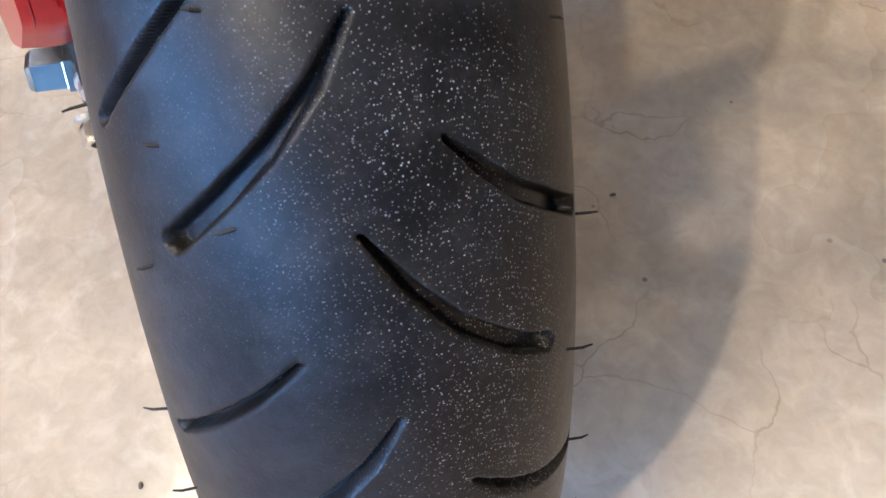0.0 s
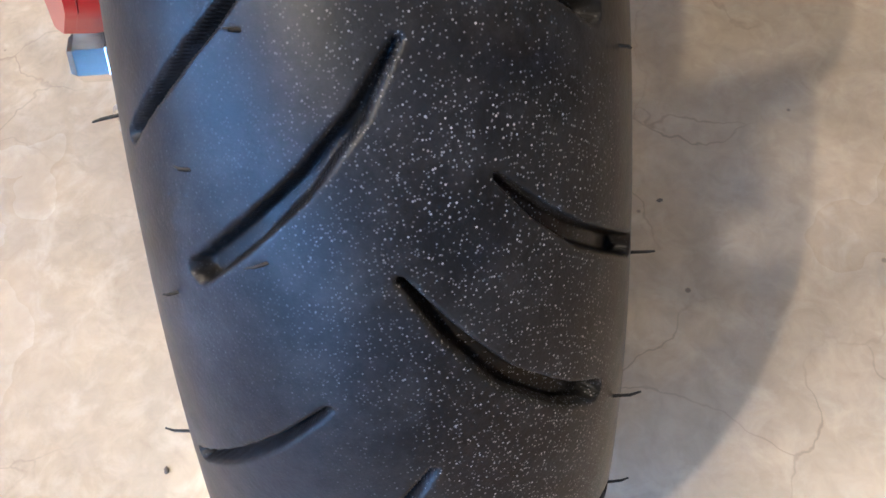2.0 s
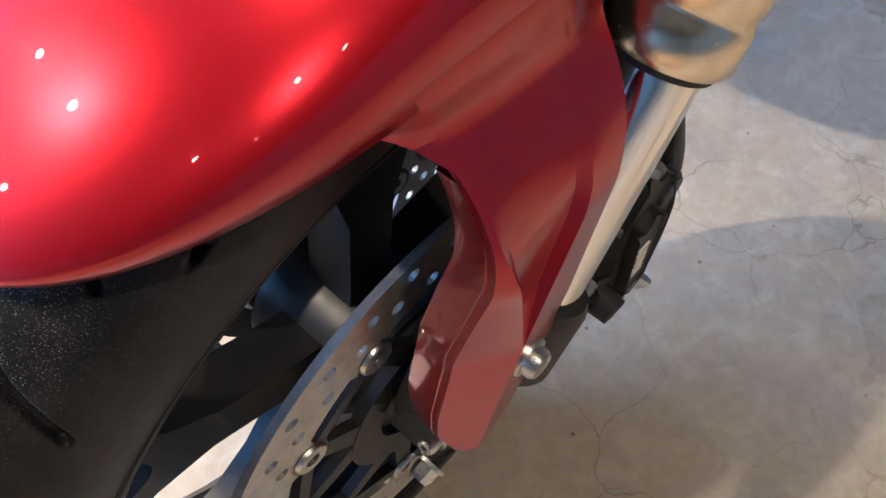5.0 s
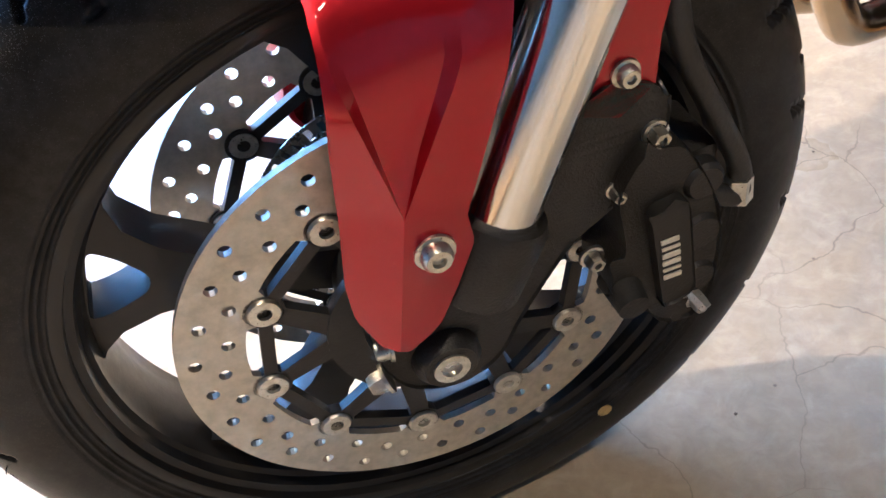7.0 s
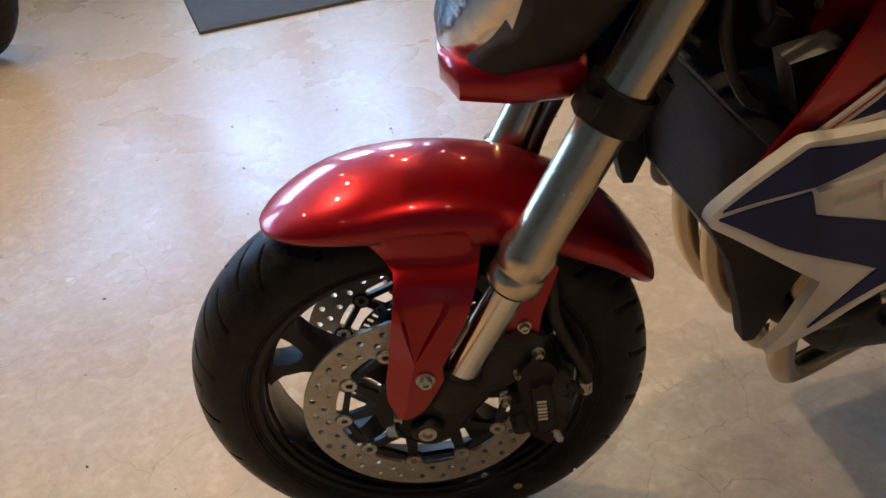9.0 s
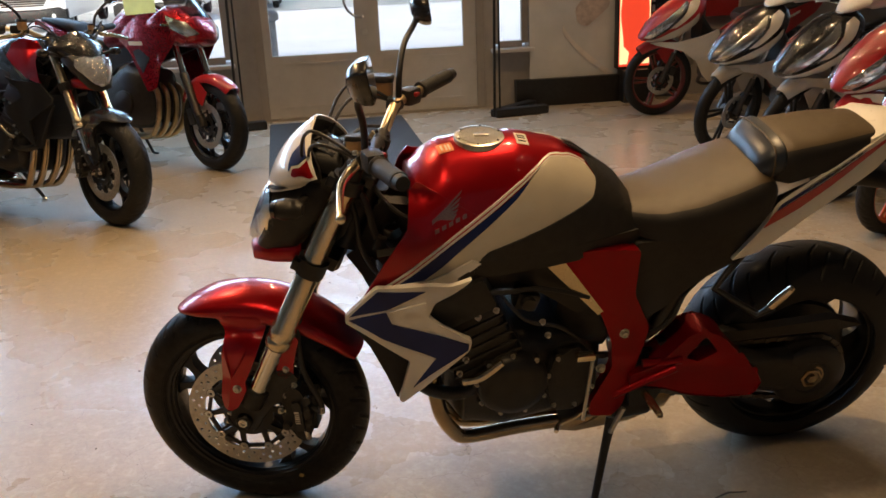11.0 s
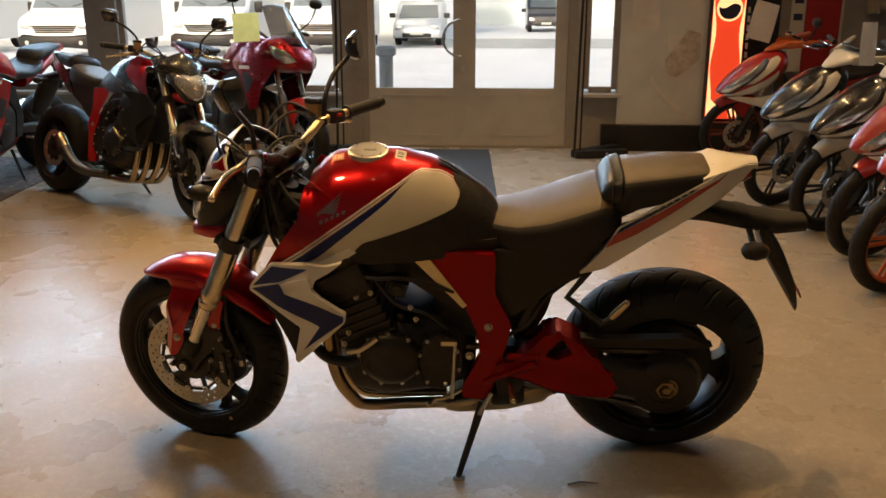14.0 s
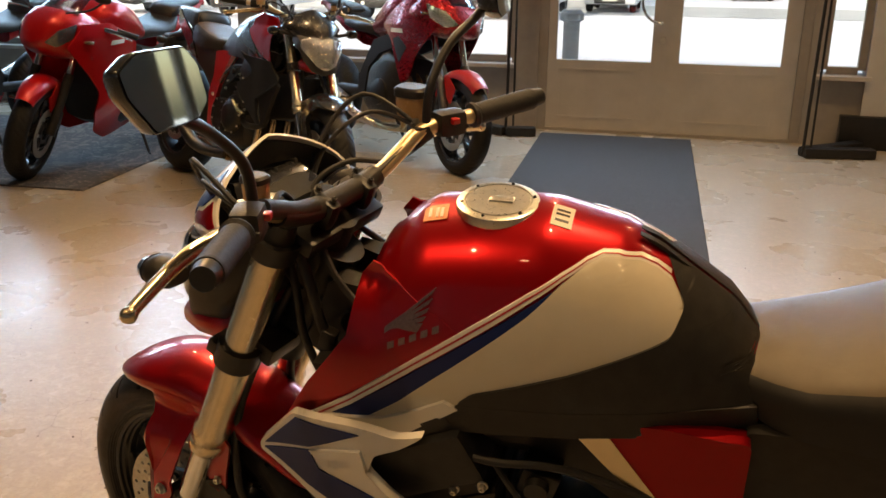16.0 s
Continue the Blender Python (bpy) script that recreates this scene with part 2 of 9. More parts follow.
def concrete():
    m = mat("polished concrete", (0.37, 0.305, 0.22), 0.30, 0.0, 0.0, 0.10, 1.3, 0.0)
    nt = m.node_tree
    b, L = nt.nodes["Principled BSDF"], nt.links.new
    prev = b.inputs["Base Color"].links[0].from_socket
    co = nt.nodes.new("ShaderNodeTexCoord")

    def layer(fac, tone):
        nonlocal prev
        mix = nt.nodes.new("ShaderNodeMix")
        mix.data_type = "RGBA"
        L(fac, mix.inputs["Factor"])
        L(prev, mix.inputs["A"])
        mix.inputs["B"].default_value = (*tone, 1)
        prev = mix.outputs["Result"]

    def band(sock, a, c, top=1.0):
        r = nt.nodes.new("ShaderNodeMapRange")
        r.inputs["From Min"].default_value, r.inputs["From Max"].default_value, r.inputs["To Max"].default_value = a, c, top
        L(sock, r.inputs["Value"])
        return r.outputs[0]

    for sc, a, c, top, tone in ((5.0, 0.25, 0.95, 0.60, (0.26, 0.22, 0.165)), (17.0, 0.28, 0.90, 0.50, (0.47, 0.405, 0.315)), (60.0, 0.36, 0.80, 0.75, (0.22, 0.185, 0.14)), (27.0, 0.50, 0.72, 0.55, (0.52, 0.46, 0.37)), (2.2, 0.22, 0.9, 0.45, (0.44, 0.375, 0.285))):
        n = node(nt, "ShaderNodeTexNoise", Scale=sc, Detail=9.0, Roughness=0.65, Distortion=0.6)
        L(co.outputs["Object"], n.inputs["Vector"])
        layer(band(n.outputs["Fac"], a, c, top), tone)
    # hair cracks: edges of a warped cell pattern, broken up by noise
    warp = node(nt, "ShaderNodeTexNoise", Scale=6.0, Detail=5.0)
    L(co.outputs["Object"], warp.inputs["Vector"])
    wv = nt.nodes.new("ShaderNodeVectorMath")
    wv.operation = "MULTIPLY_ADD"
    L(warp.outputs["Color"], wv.inputs[0])
    wv.inputs[1].default_value = (0.16, 0.16, 0.16)
    L(co.outputs["Object"], wv.inputs[2])
    vor = node(nt, "ShaderNodeTexVoronoi", Scale=7.5)
    vor.feature = "DISTANCE_TO_EDGE"
    L(wv.outputs[0], vor.inputs["Vector"])
    gate = node(nt, "ShaderNodeTexNoise", Scale=3.0, Detail=3.0)
    L(co.outputs["Object"], gate.inputs["Vector"])
    mul = nt.nodes.new("ShaderNodeMath")
    mul.operation = "MULTIPLY"
    L(band(vor.outputs["Distance"], 0.0085, 0.002), mul.inputs[0])
    L(band(gate.outputs["Fac"], 0.46, 0.60, 0.62), mul.inputs[1])
    layer(mul.outputs[0], (0.16, 0.13, 0.10))
    # dark specks
    spk = node(nt, "ShaderNodeTexVoronoi", Scale=26.0)
    L(co.outputs["Object"], spk.inputs["Vector"])
    sep = nt.nodes.new("ShaderNodeSeparateColor")
    L(spk.outputs["Color"], sep.inputs[0])
    mul2 = nt.nodes.new("ShaderNodeMath")
    mul2.operation = "MULTIPLY"
    L(band(spk.outputs["Distance"], 0.07, 0.04), mul2.inputs[0])
    L(band(sep.outputs[0], 0.86, 0.9, 0.8), mul2.inputs[1])
    layer(mul2.outputs[0], (0.10, 0.08, 0.07))
    L(prev, b.inputs["Base Color"])
    rn = node(nt, "ShaderNodeTexNoise", Scale=2.0, Detail=5.0)
    L(co.outputs["Object"], rn.inputs["Vector"])
    L(band(rn.outputs["Fac"], 0.3, 0.75, 0.36), b.inputs["Roughness"])
    for l in b.inputs["Roughness"].links:
        l.from_node.inputs["To Min"].default_value = 0.22
    bn = node(nt, "ShaderNodeTexNoise", Scale=45.0, Detail=8.0)
    L(co.outputs["Object"], bn.inputs["Vector"])
    bp = node(nt, "ShaderNodeBump", Strength=0.12, Distance=0.003)
    L(bn.outputs["Fac"], bp.inputs["Height"])
    L(bp.outputs["Normal"], b.inputs["Normal"])
    return m


CONCRETE = concrete()
PLASTER = mat("grey plaster", (0.34, 0.31, 0.27), 0.8, 0.0, 0.0, 0.12, 3, 0.3, 60)
CEILING = mat("dark ceiling", (0.11, 0.10, 0.09), 0.85, 0.0, 0.0, 0.12, 2, 0.3, 40)
DOOR_PAINT = mat("grey-beige door paint", (0.52, 0.49, 0.45), 0.5, 0.0, 0.0, 0.08, 6, 0.1, 80)
FRAME_PAINT = mat("dark grey frame paint", (0.33, 0.30, 0.27), 0.5, 0.0, 0.0, 0.1, 8, 0.1, 80)
MAT = mat("charcoal ribbed mat", (0.035, 0.038, 0.042), 0.85, 0.0, 0.0, 0.25, 60, 0.6, 500)
PANE = glass("window glass")

# ---- mesh helpers ----
from mathutils.geometry import tessellate_polygon


def part(name, bm, material, parent=None, label="", smooth=40.0):
    """Links a bmesh as one mesh object under a thing or a part."""
    bmesh.ops.recalc_face_normals(bm, faces=bm.faces[:])
    me = bpy.data.meshes.new(name)
    bm.to_mesh(me)
    bm.free()
    for m in material if isinstance(material, (list, tuple)) else (material,):
        me.materials.append(m)
    if smooth:
        me.polygons.foreach_set("use_smooth", [True] * len(me.polygons))
        me.set_sharp_from_angle(angle=radians(smooth))
    ob = new(name, me)
    if material in (LENS, SMOKE):
        ob.visible_shadow = False
    if parent is not None:
        ob.parent = parent
    if label:
        ob["label"] = label
    return ob


def thing(name, m, label, category, group="", kind=""):
    ob = new(name)
    ob.empty_display_size = 0.1
    ob.matrix_world = m
    return tagged(ob, label, category, group, kind)


def add_box(bm, c, size, rot=None, bevel=0.0):
    r = bmesh.ops.create_cube(bm, size=1.0)
    vs = r["verts"]
    m = Matrix.Translation(c) @ (rot.to_4x4() if rot is not None else Matrix()) @ Matrix.Diagonal((*size, 1))
    bmesh.ops.transform(bm, matrix=m, verts=vs)
    if bevel:
        es = list({e for v in vs for e in v.link_edges})
        bmesh.ops.bevel(bm, geom=es, offset=bevel, segments=2, affect="EDGES", profile=0.6)
    return bm


def box(c, size, rot=None, bevel=0.0):
    return add_box(bmesh.new(), c, size, rot, bevel)


def add_tube(bm, pts, radius, seg=12, cap=True, flat=1.0):
    """A round bar swept along points; radius may be a list; flat squashes it across."""
    pts = [Vector(p) for p in pts]
    rs = radius if isinstance(radius, (list, tuple)) else [radius] * len(pts)
    up, rings = None, []
    for i, p in enumerate(pts):
        d = (pts[min(i + 1, len(pts) - 1)] - pts[max(i - 1, 0)]).normalized()
        if up is None:
            up = Vector((0, 0, 1)) if abs(d.z) < 0.9 else Vector((1, 0, 0))
        side = d.cross(up).normalized()
        up = side.cross(d).normalized()
        rings.append([bm.verts.new(p + (side * math.cos(a) * flat + up * math.sin(a)) * rs[i]) for a in [2 * math.pi * k / seg for k in range(seg)]])
    for a, b in zip(rings, rings[1:]):
        for k in range(seg):
            bm.faces.new((a[k], a[(k + 1) % seg], b[(k + 1) % seg], b[k]))
    if cap:
        bm.faces.new(rings[0][::-1])
        bm.faces.new(rings[-1])
    return bm


def tube(pts, radius, seg=12, cap=True, flat=1.0):
    return add_tube(bmesh.new(), pts, radius, seg, cap, flat)


def smooth_path(pts, n=6):
    """Points on a soft curve through the given ones."""
    p = [Vector(q) for q in pts]
    out = []
    for i in range(len(p) - 1):
        a, b, c, d = p[max(i - 1, 0)], p[i], p[i + 1], p[min(i + 2, len(p) - 1)]
        for k in range(n):
            t = k / n
            out.append(0.5 * ((2 * b) + (c - a) * t + (2 * a - 5 * b + 4 * c - d) * t * t + (3 * b - a - 3 * c + d) * t ** 3))
    return out + [p[-1]]


def add_lathe(bm, c, profile, seg=48, closed=False, axis="Y"):
    """Turns (across, radius) points round the axis through c."""
    rings = []
    for k in range(seg):
        a = 2 * math.pi * k / seg
        row = []
        for l, r in profile:
            q = {"Y": (math.cos(a) * r, l, math.sin(a) * r), "Z": (math.cos(a) * r, math.sin(a) * r, l), "X": (l, math.cos(a) * r, math.sin(a) * r)}[axis]
            row.append(bm.verts.new(Vector(c) + Vector(q)))
        rings.append(row)
    n = len(profile)
    for k in range(seg):
        a, b = rings[k], rings[(k + 1) % seg]
        for i in range(n if closed else n - 1):
            j = (i + 1) % n
            bm.faces.new((a[i], a[j], b[j], b[i]))
    return bm


def lathe(c, profile, seg=48, closed=False, axis="Y"):
    return add_lathe(bmesh.new(), c, profile, seg, closed, axis)


def add_plate(bm, outline, y0, y1, holes=()):
    """A flat plate in x and z, pierced by holes, from y0 to y1."""
    loops = [[Vector((x, 0, z)) for x, z in l] for l in (outline, *holes)]
    tris = tessellate_polygon([[Vector((v.x, v.z, 0)) for v in l] for l in loops])
    flat = [v for l in loops for v in l]
    front = [bm.verts.new((v.x, y0, v.z)) for v in flat]
    back = [bm.verts.new((v.x, y1, v.z)) for v in flat]
    for t in tris:
        try:
            bm.faces.new([front[i] for i in t])
            bm.faces.new([back[i] for i in reversed(t)])
        except ValueError:
            pass
    s = 0
    for l in loops:
        n = len(l)
        for i in range(n):
            j = (i + 1) % n
            bm.faces.new((front[s + i], front[s + j], back[s + j], back[s + i]))
        s += n
    return bm


def plate(outline, y0, y1, holes=(), bevel=0.0):
    bm = add_plate(bmesh.new(), outline, y0, y1, holes)
    if bevel:
        bmesh.ops.dissolve_limit(bm, angle_limit=0.02, verts=bm.verts[:], edges=bm.edges[:])
        es = [e for e in bm.edges if len(e.link_faces) == 2 and e.calc_face_angle(0) > 0.7]
        bmesh.ops.bevel(bm, geom=es, offset=bevel, segments=2, affect="EDGES", profile=0.6)
        bmesh.ops.triangulate(bm, faces=bm.faces[:])
    return bm


def ring_pts(c, r, n, start=0.0):
    return [(c[0] + r * math.cos(start + 2 * math.pi * k / n), c[1] + r * math.sin(start + 2 * math.pi * k / n)) for k in range(n)]


def rounded(outline, r=0.01, n=3):
    """A polygon with its corners cut round."""
    out, m = [], len(outline)
    for i in range(m):
        p, a, b = Vector(outline[i]), Vector(outline[i - 1]), Vector(outline[(i + 1) % m])
        da, db = (a - p), (b - p)
        ra, rb = min(r, da.length * 0.45), min(r, db.length * 0.45)
        s, e = p + da.normalized() * ra, p + db.normalized() * rb
        for k in range(n + 1):
            t = k / n
            out.append(tuple((1 - t) ** 2 * s + 2 * t * (1 - t) * p + t * t * e))
    return out


def add_panel(bm, outline, lat, thick=0.004, step=0.03, side=-1):
    """A thin shell over an outline in x and z, bent to lat(x, z); side -1 is the left."""
    tris = tessellate_polygon([[Vector((x, z, 0)) for x, z in outline]])
    t = bmesh.new()
    vs = [t.verts.new((x, 0, z)) for x, z in outline]
    for f in tris:
        try:
            t.faces.new([vs[i] for i in f])
        except ValueError:
            pass
    for _ in range(5):
        es = [e for e in t.edges if e.calc_length() > step]
        if not es:
            break
        bmesh.ops.subdivide_edges(t, edges=es, cuts=1)
        bmesh.ops.triangulate(t, faces=t.faces[:])
    made = {}
    for v in t.verts:
        l = lat(v.co.x, v.co.z)
        made[v] = (bm.verts.new((v.co.x, side * l, v.co.z)), bm.verts.new((v.co.x, side * (l - thick), v.co.z)))
    for f in t.faces:
        bm.faces.new([made[v][0] for v in f.verts])
        bm.faces.new([made[v][1] for v in reversed(f.verts)])
    for e in t.edges:
        if len(e.link_faces) == 1:
            a, b = e.verts
            bm.faces.new((made[a][0], made[b][0], made[b][1], made[a][1]))
    t.free()
    return bm


def panel(outline, lat, thick=0.004, step=0.03, side=-1):
    return add_panel(bmesh.new(), outline, lat, thick, step, side)


def add_loft(bm, rings, cap=True):
    """Skins closed rings of equally many points."""
    rows = [[bm.verts.new(p) for p in r] for r in rings]
    n = len(rows[0])
    for a, b in zip(rows, rows[1:]):
        for k in range(n):
            bm.faces.new((a[k], a[(k + 1) % n], b[(k + 1) % n], b[k]))
    if cap:
        bm.faces.new(rows[0][::-1])
        bm.faces.new(rows[-1])
    return bm


def loft(rings, cap=True):
    return add_loft(bmesh.new(), rings, cap)


def oval(c, w, h, n=20, power=2.5, axis="X"):
    """A ring of a rounded box, w and h half sizes, square to the axis."""
    out = []
    for k in range(n):
        a = 2 * math.pi * k / n
        u = math.copysign(abs(math.cos(a)) ** (2 / power), math.cos(a)) * w
        v = math.copysign(abs(math.sin(a)) ** (2 / power), math.sin(a)) * h
        out.append({"X": (c[0], c[1] + u, c[2] + v), "Y": (c[0] + u, c[1], c[2] + v), "Z": (c[0] + u, c[1] + v, c[2])}[axis])
    return out


def add_bolt(bm, p, d, r=0.007, h=0.006, hexa=True, flange=True):
    """A bolt head at p, pointing along d."""
    d = Vector(d).normalized()
    q = d.to_track_quat("Z", "Y").to_matrix().to_4x4()
    m = Matrix.Translation(p) @ q
    t = bmesh.new()
    if flange:
        add_lathe(t, (0, 0, 0), [(0, 0.0001), (0, r * 1.35), (h * 0.25, r * 1.3), (h * 0.3, r)], 16, axis="Z")
    seg = 6 if hexa else 16
    add_lathe(t, (0, 0, h * 0.25), [(0, r), (h * 0.65, r), (h, r * 0.8), (h, r * 0.45), (h * 0.6, r * 0.42), (h * 0.6, 0.0001)], seg, axis="Z")
    bmesh.ops.transform(t, matrix=m, verts=t.verts[:])
    made = {v: bm.verts.new(v.co) for v in t.verts}
    for f in t.faces:
        try:
            bm.faces.new([made[v] for v in f.verts])
        except ValueError:
            pass
    t.free()
    return bm


def bolt(p, d, r=0.007, h=0.006, hexa=True):
    return add_bolt(bmesh.new(), p, d, r, h, hexa)


def lerp_table(x, xs, ys):
    return float(np.interp(x, xs, ys))


# ---- the hall ----
WALL_Y = 5.42
W_LEFT, W_RIGHT, W_BACK, CEIL = -7.5, 6.0, -6.0, 3.4


def structure(name, bm, material, label, category, smooth=0):
    return tagged(part(name, bm, material, None, "", smooth), label, category, "", "structure")


structure("floor", box(((W_LEFT + W_RIGHT) / 2, (W_BACK + WALL_Y) / 2, -0.06), (W_RIGHT - W_LEFT + 0.4, WALL_Y - W_BACK + 0.4, 0.12)), CONCRETE,
          "polished concrete showroom floor with stains and hair cracks", "floor")
structure("ceiling", box(((W_LEFT + W_RIGHT) / 2, (W_BACK + WALL_Y) / 2, CEIL + 0.1), (W_RIGHT - W_LEFT + 0.4, WALL_Y - W_BACK + 0.4, 0.2)), CEILING,
          "dark plain showroom ceiling", "ceiling")
structure("wall_west", box((W_LEFT - 0.1, (W_BACK + WALL_Y) / 2, CEIL / 2), (0.2, WALL_Y - W_BACK, CEIL - 0.01)), PLASTER, "plain plastered side wall", "wall")
bm = bmesh.new()
EY0, EY1, EZ0, EZ1 = 4.25, 5.25, 1.0, 2.9
for y0, y1, z0, z1 in ((W_BACK, EY0, 0, CEIL - 0.01), (EY1, WALL_Y, 0, CEIL - 0.01), (EY0, EY1, 0, EZ0), (EY0, EY1, EZ1, CEIL - 0.01)):
    add_box(bm, (W_RIGHT + 0.1, (y0 + y1) / 2, (z0 + z1) / 2), (0.2, y1 - y0, z1 - z0))
structure("wall_east", bm, PLASTER, "plain plastered side wall with a window", "wall")
w = tagged(new("window_6"), "wide side window with upright bars", "window", "", "structure")
for k in range(4):
    part("mullion", box((W_RIGHT + 0.1, EY0 + 0.04 + k * (EY1 - EY0 - 0.08) / 3, (EZ0 + EZ1) / 2), (0.08, 0.08, EZ1 - EZ0)), FRAME_PAINT, w, smooth=0)
p = part("pane", box((W_RIGHT + 0.1, (EY0 + EY1) / 2, (EZ0 + EZ1) / 2), (0.006, EY1 - EY0, EZ1 - EZ0)), PANE, w, smooth=0)
p.visible_shadow = False
structure("wall_south", box(((W_LEFT + W_RIGHT) / 2, W_BACK - 0.1, CEIL / 2), (W_RIGHT - W_LEFT + 0.4, 0.2, CEIL - 0.01)), PLASTER, "plain plastered rear wall", "wall")

# front wall: sill, piers, lintel round the windows and the double door
SILL, HEAD = 0.53, 2.75
OPEN = [(-6.9, -4.75), (-4.55, -2.76), (-2.50, -0.50), (-0.30, 1.62), (1.70, 2.00)]
bm = bmesh.new()
T = 0.16
xs = [W_LEFT] + [v for o in OPEN for v in o] + [W_RIGHT]
for a, b in zip(xs[0::2], xs[1::2]):
    add_box(bm, ((a + b) / 2, WALL_Y + T / 2, HEAD / 2), (b - a, T, HEAD))
add_box(bm, ((W_LEFT + W_RIGHT) / 2, WALL_Y + T / 2, (HEAD + CEIL) / 2), (W_RIGHT - W_LEFT, T, CEIL - HEAD))
for i, (a, b) in enumerate(OPEN):
    if i != 3:
        add_box(bm, ((a + b) / 2, WALL_Y + T / 2, (SILL - 0.03) / 2), (b - a, T, SILL - 0.03))
structure("wall_north", bm, FRAME_PAINT, "grey-painted front wall with shop windows", "wall")
for i, (a, b) in enumerate(OPEN):
    if i == 3:
        continue
    w = new("window_%d" % (i + 1))
    tagged(w, "tall shop window with a plain painted frame", "window", "", "structure")
    bm = bmesh.new()
    for x in (a + 0.025, b - 0.025):
        add_box(bm, (x, WALL_Y + 0.07, (SILL + HEAD) / 2), (0.05, 0.06, HEAD - SILL))
    for z in (SILL - 0.005, HEAD - 0.025):
        add_box(bm, ((a + b) / 2, WALL_Y + 0.07, z), (b - a - 0.1, 0.06, 0.05))
    part("window_frame", bm, FRAME_PAINT, w, smooth=0)
    part("window_sill", box(((a + b) / 2, WALL_Y - 0.03, SILL - 0.045), (b - a + 0.06, 0.12, 0.03), None, 0.004), DOOR_PAINT, w, smooth=0)
    p = part("pane", box(((a + b) / 2, WALL_Y + 0.08, (SILL + HEAD) / 2), (b - a - 0.1, 0.006, HEAD - SILL - 0.04)), PANE, w, smooth=0)
    p.visible_shadow = False
    window_glow(a + 0.05, b - 0.05, 1.80, HEAD - 0.05, WALL_Y + 0.2, 14 * (b - a))

# double door with glazed upper panels
door = new("door_1")
tagged(door, "grey-beige double door with glazed upper panels", "door", "", "structure")
bm = bmesh.new()
for x in (-0.265, 1.585):
    add_box(bm, (x, WALL_Y + 0.08, HEAD / 2), (0.07, 0.12, HEAD))
add_box(bm, (0.66, WALL_Y + 0.08, HEAD - 0.04), (1.78, 0.12, 0.08))
part("door_frame", bm, FRAME_PAINT, door, smooth=0)
for x0, x1, g0, g1 in ((-0.228, 0.650, -0.165, 0.535), (0.653, 1.548, 0.735, 1.440)):
    bm = bmesh.new()
    y, t = WALL_Y + 0.05, 0.045
    add_box(bm, ((x0 + g0) / 2, y, 1.33), (g0 - x0, t, 2.63))
    add_box(bm, ((g1 + x1) / 2, y, 1.33), (x1 - g1, t, 2.63))
    add_box(bm, ((g0 + g1) / 2, y, 0.275), (g1 - g0, t, 0.52))
    add_box(bm, ((g0 + g1) / 2, y, 2.60), (g1 - g0, t, 0.09))
    leaf = part("door_leaf", bm, DOOR_PAINT, door, smooth=0)
    bm = bmesh.new()
    for a, b, c, d in ((g0 + 0.02, g1 - 0.02, 0.46, 0.475), (g0 + 0.02, g1 - 0.02, 0.10, 0.115)):
        add_box(bm, ((a + b) / 2, y - t / 2 - 0.003, (c + d) / 2), (b - a, 0.006, d - c))
    for x in (g0 + 0.025, g1 - 0.025):
        add_box(bm, (x, y - t / 2 - 0.003, 0.29), (0.012, 0.006, 0.345))
    part("panel_moulding", bm, DOOR_PAINT, leaf, smooth=0)
    p = part("pane", box(((g0 + g1) / 2, y + 0.005, 1.545), (g1 - g0, 0.006, 2.02)), PANE, leaf, smooth=0)
    p.visible_shadow = False
    window_glow(g0, g1, 1.80, HEAD - 0.2, WALL_Y + 0.2, 12)
part("threshold", box((0.66, WALL_Y + 0.05, 0.010), (1.78, 0.10, 0.020)), FRAME_PAINT, door, smooth=0)
part("meeting_strip", box((0.6515, WALL_Y + 0.022, 1.33), (0.03, 0.008, 2.60)), DOOR_PAINT, door, smooth=0)
arc = [(0.60 - 0.15 * math.sin(a), WALL_Y - 0.05, 0.975 + 0.155 * math.cos(a)) for a in [math.pi * k / 14 for k in range(15)]]
part("pull_handle", tube([(0.60, WALL_Y + 0.02, 1.13)] + arc + [(0.60, WALL_Y + 0.02, 0.82)], 0.011, 10), STEEL, door, "curved steel pull handle")
bm = bmesh.new()
for z in (0.70, 1.28):
    add_lathe(bm, (0.61, WALL_Y + 0.022, z), [(0, 0.024), (-0.008, 0.022), (-0.008, 0.0001)], 16)
part("lock_rosette", bm, ZINC, door)

bm = bmesh.new()
c0, c1, c2, c3 = (-0.12, 2.46), (0.98, 2.50), (0.87, 5.29), (-0.23, 5.25)
lo = [bm.verts.new((x, y, 0.001)) for x, y in (c0, c1, c2, c3)]
hi = [bm.verts.new((x + (0.37 - x) * 0.01, y + (3.8 - y) * 0.004, 0.011)) for x, y in (c0, c1, c2, c3)]
bm.faces.new(hi)
for i in range(4):
    bm.faces.new((lo[i], lo[(i + 1) % 4], hi[(i + 1) % 4], hi[i]))
tagged(part("door_mat", bm, MAT, None, "", 0), "long charcoal entrance mat lying before the doors", "mat")

# ---- motorcycles ----
RAKE, STEER, LEAN = radians(25), radians(-16.41), radians(12.79)
AXIS = Vector((math.sin(RAKE), 0, math.cos(RAKE)))
FOOT = Vector((-0.099, 0, 0))


def steering(angle):
    return Matrix.Translation(FOOT) @ Matrix.Rotation(angle, 4, AXIS) @ Matrix.Translation(-FOOT)


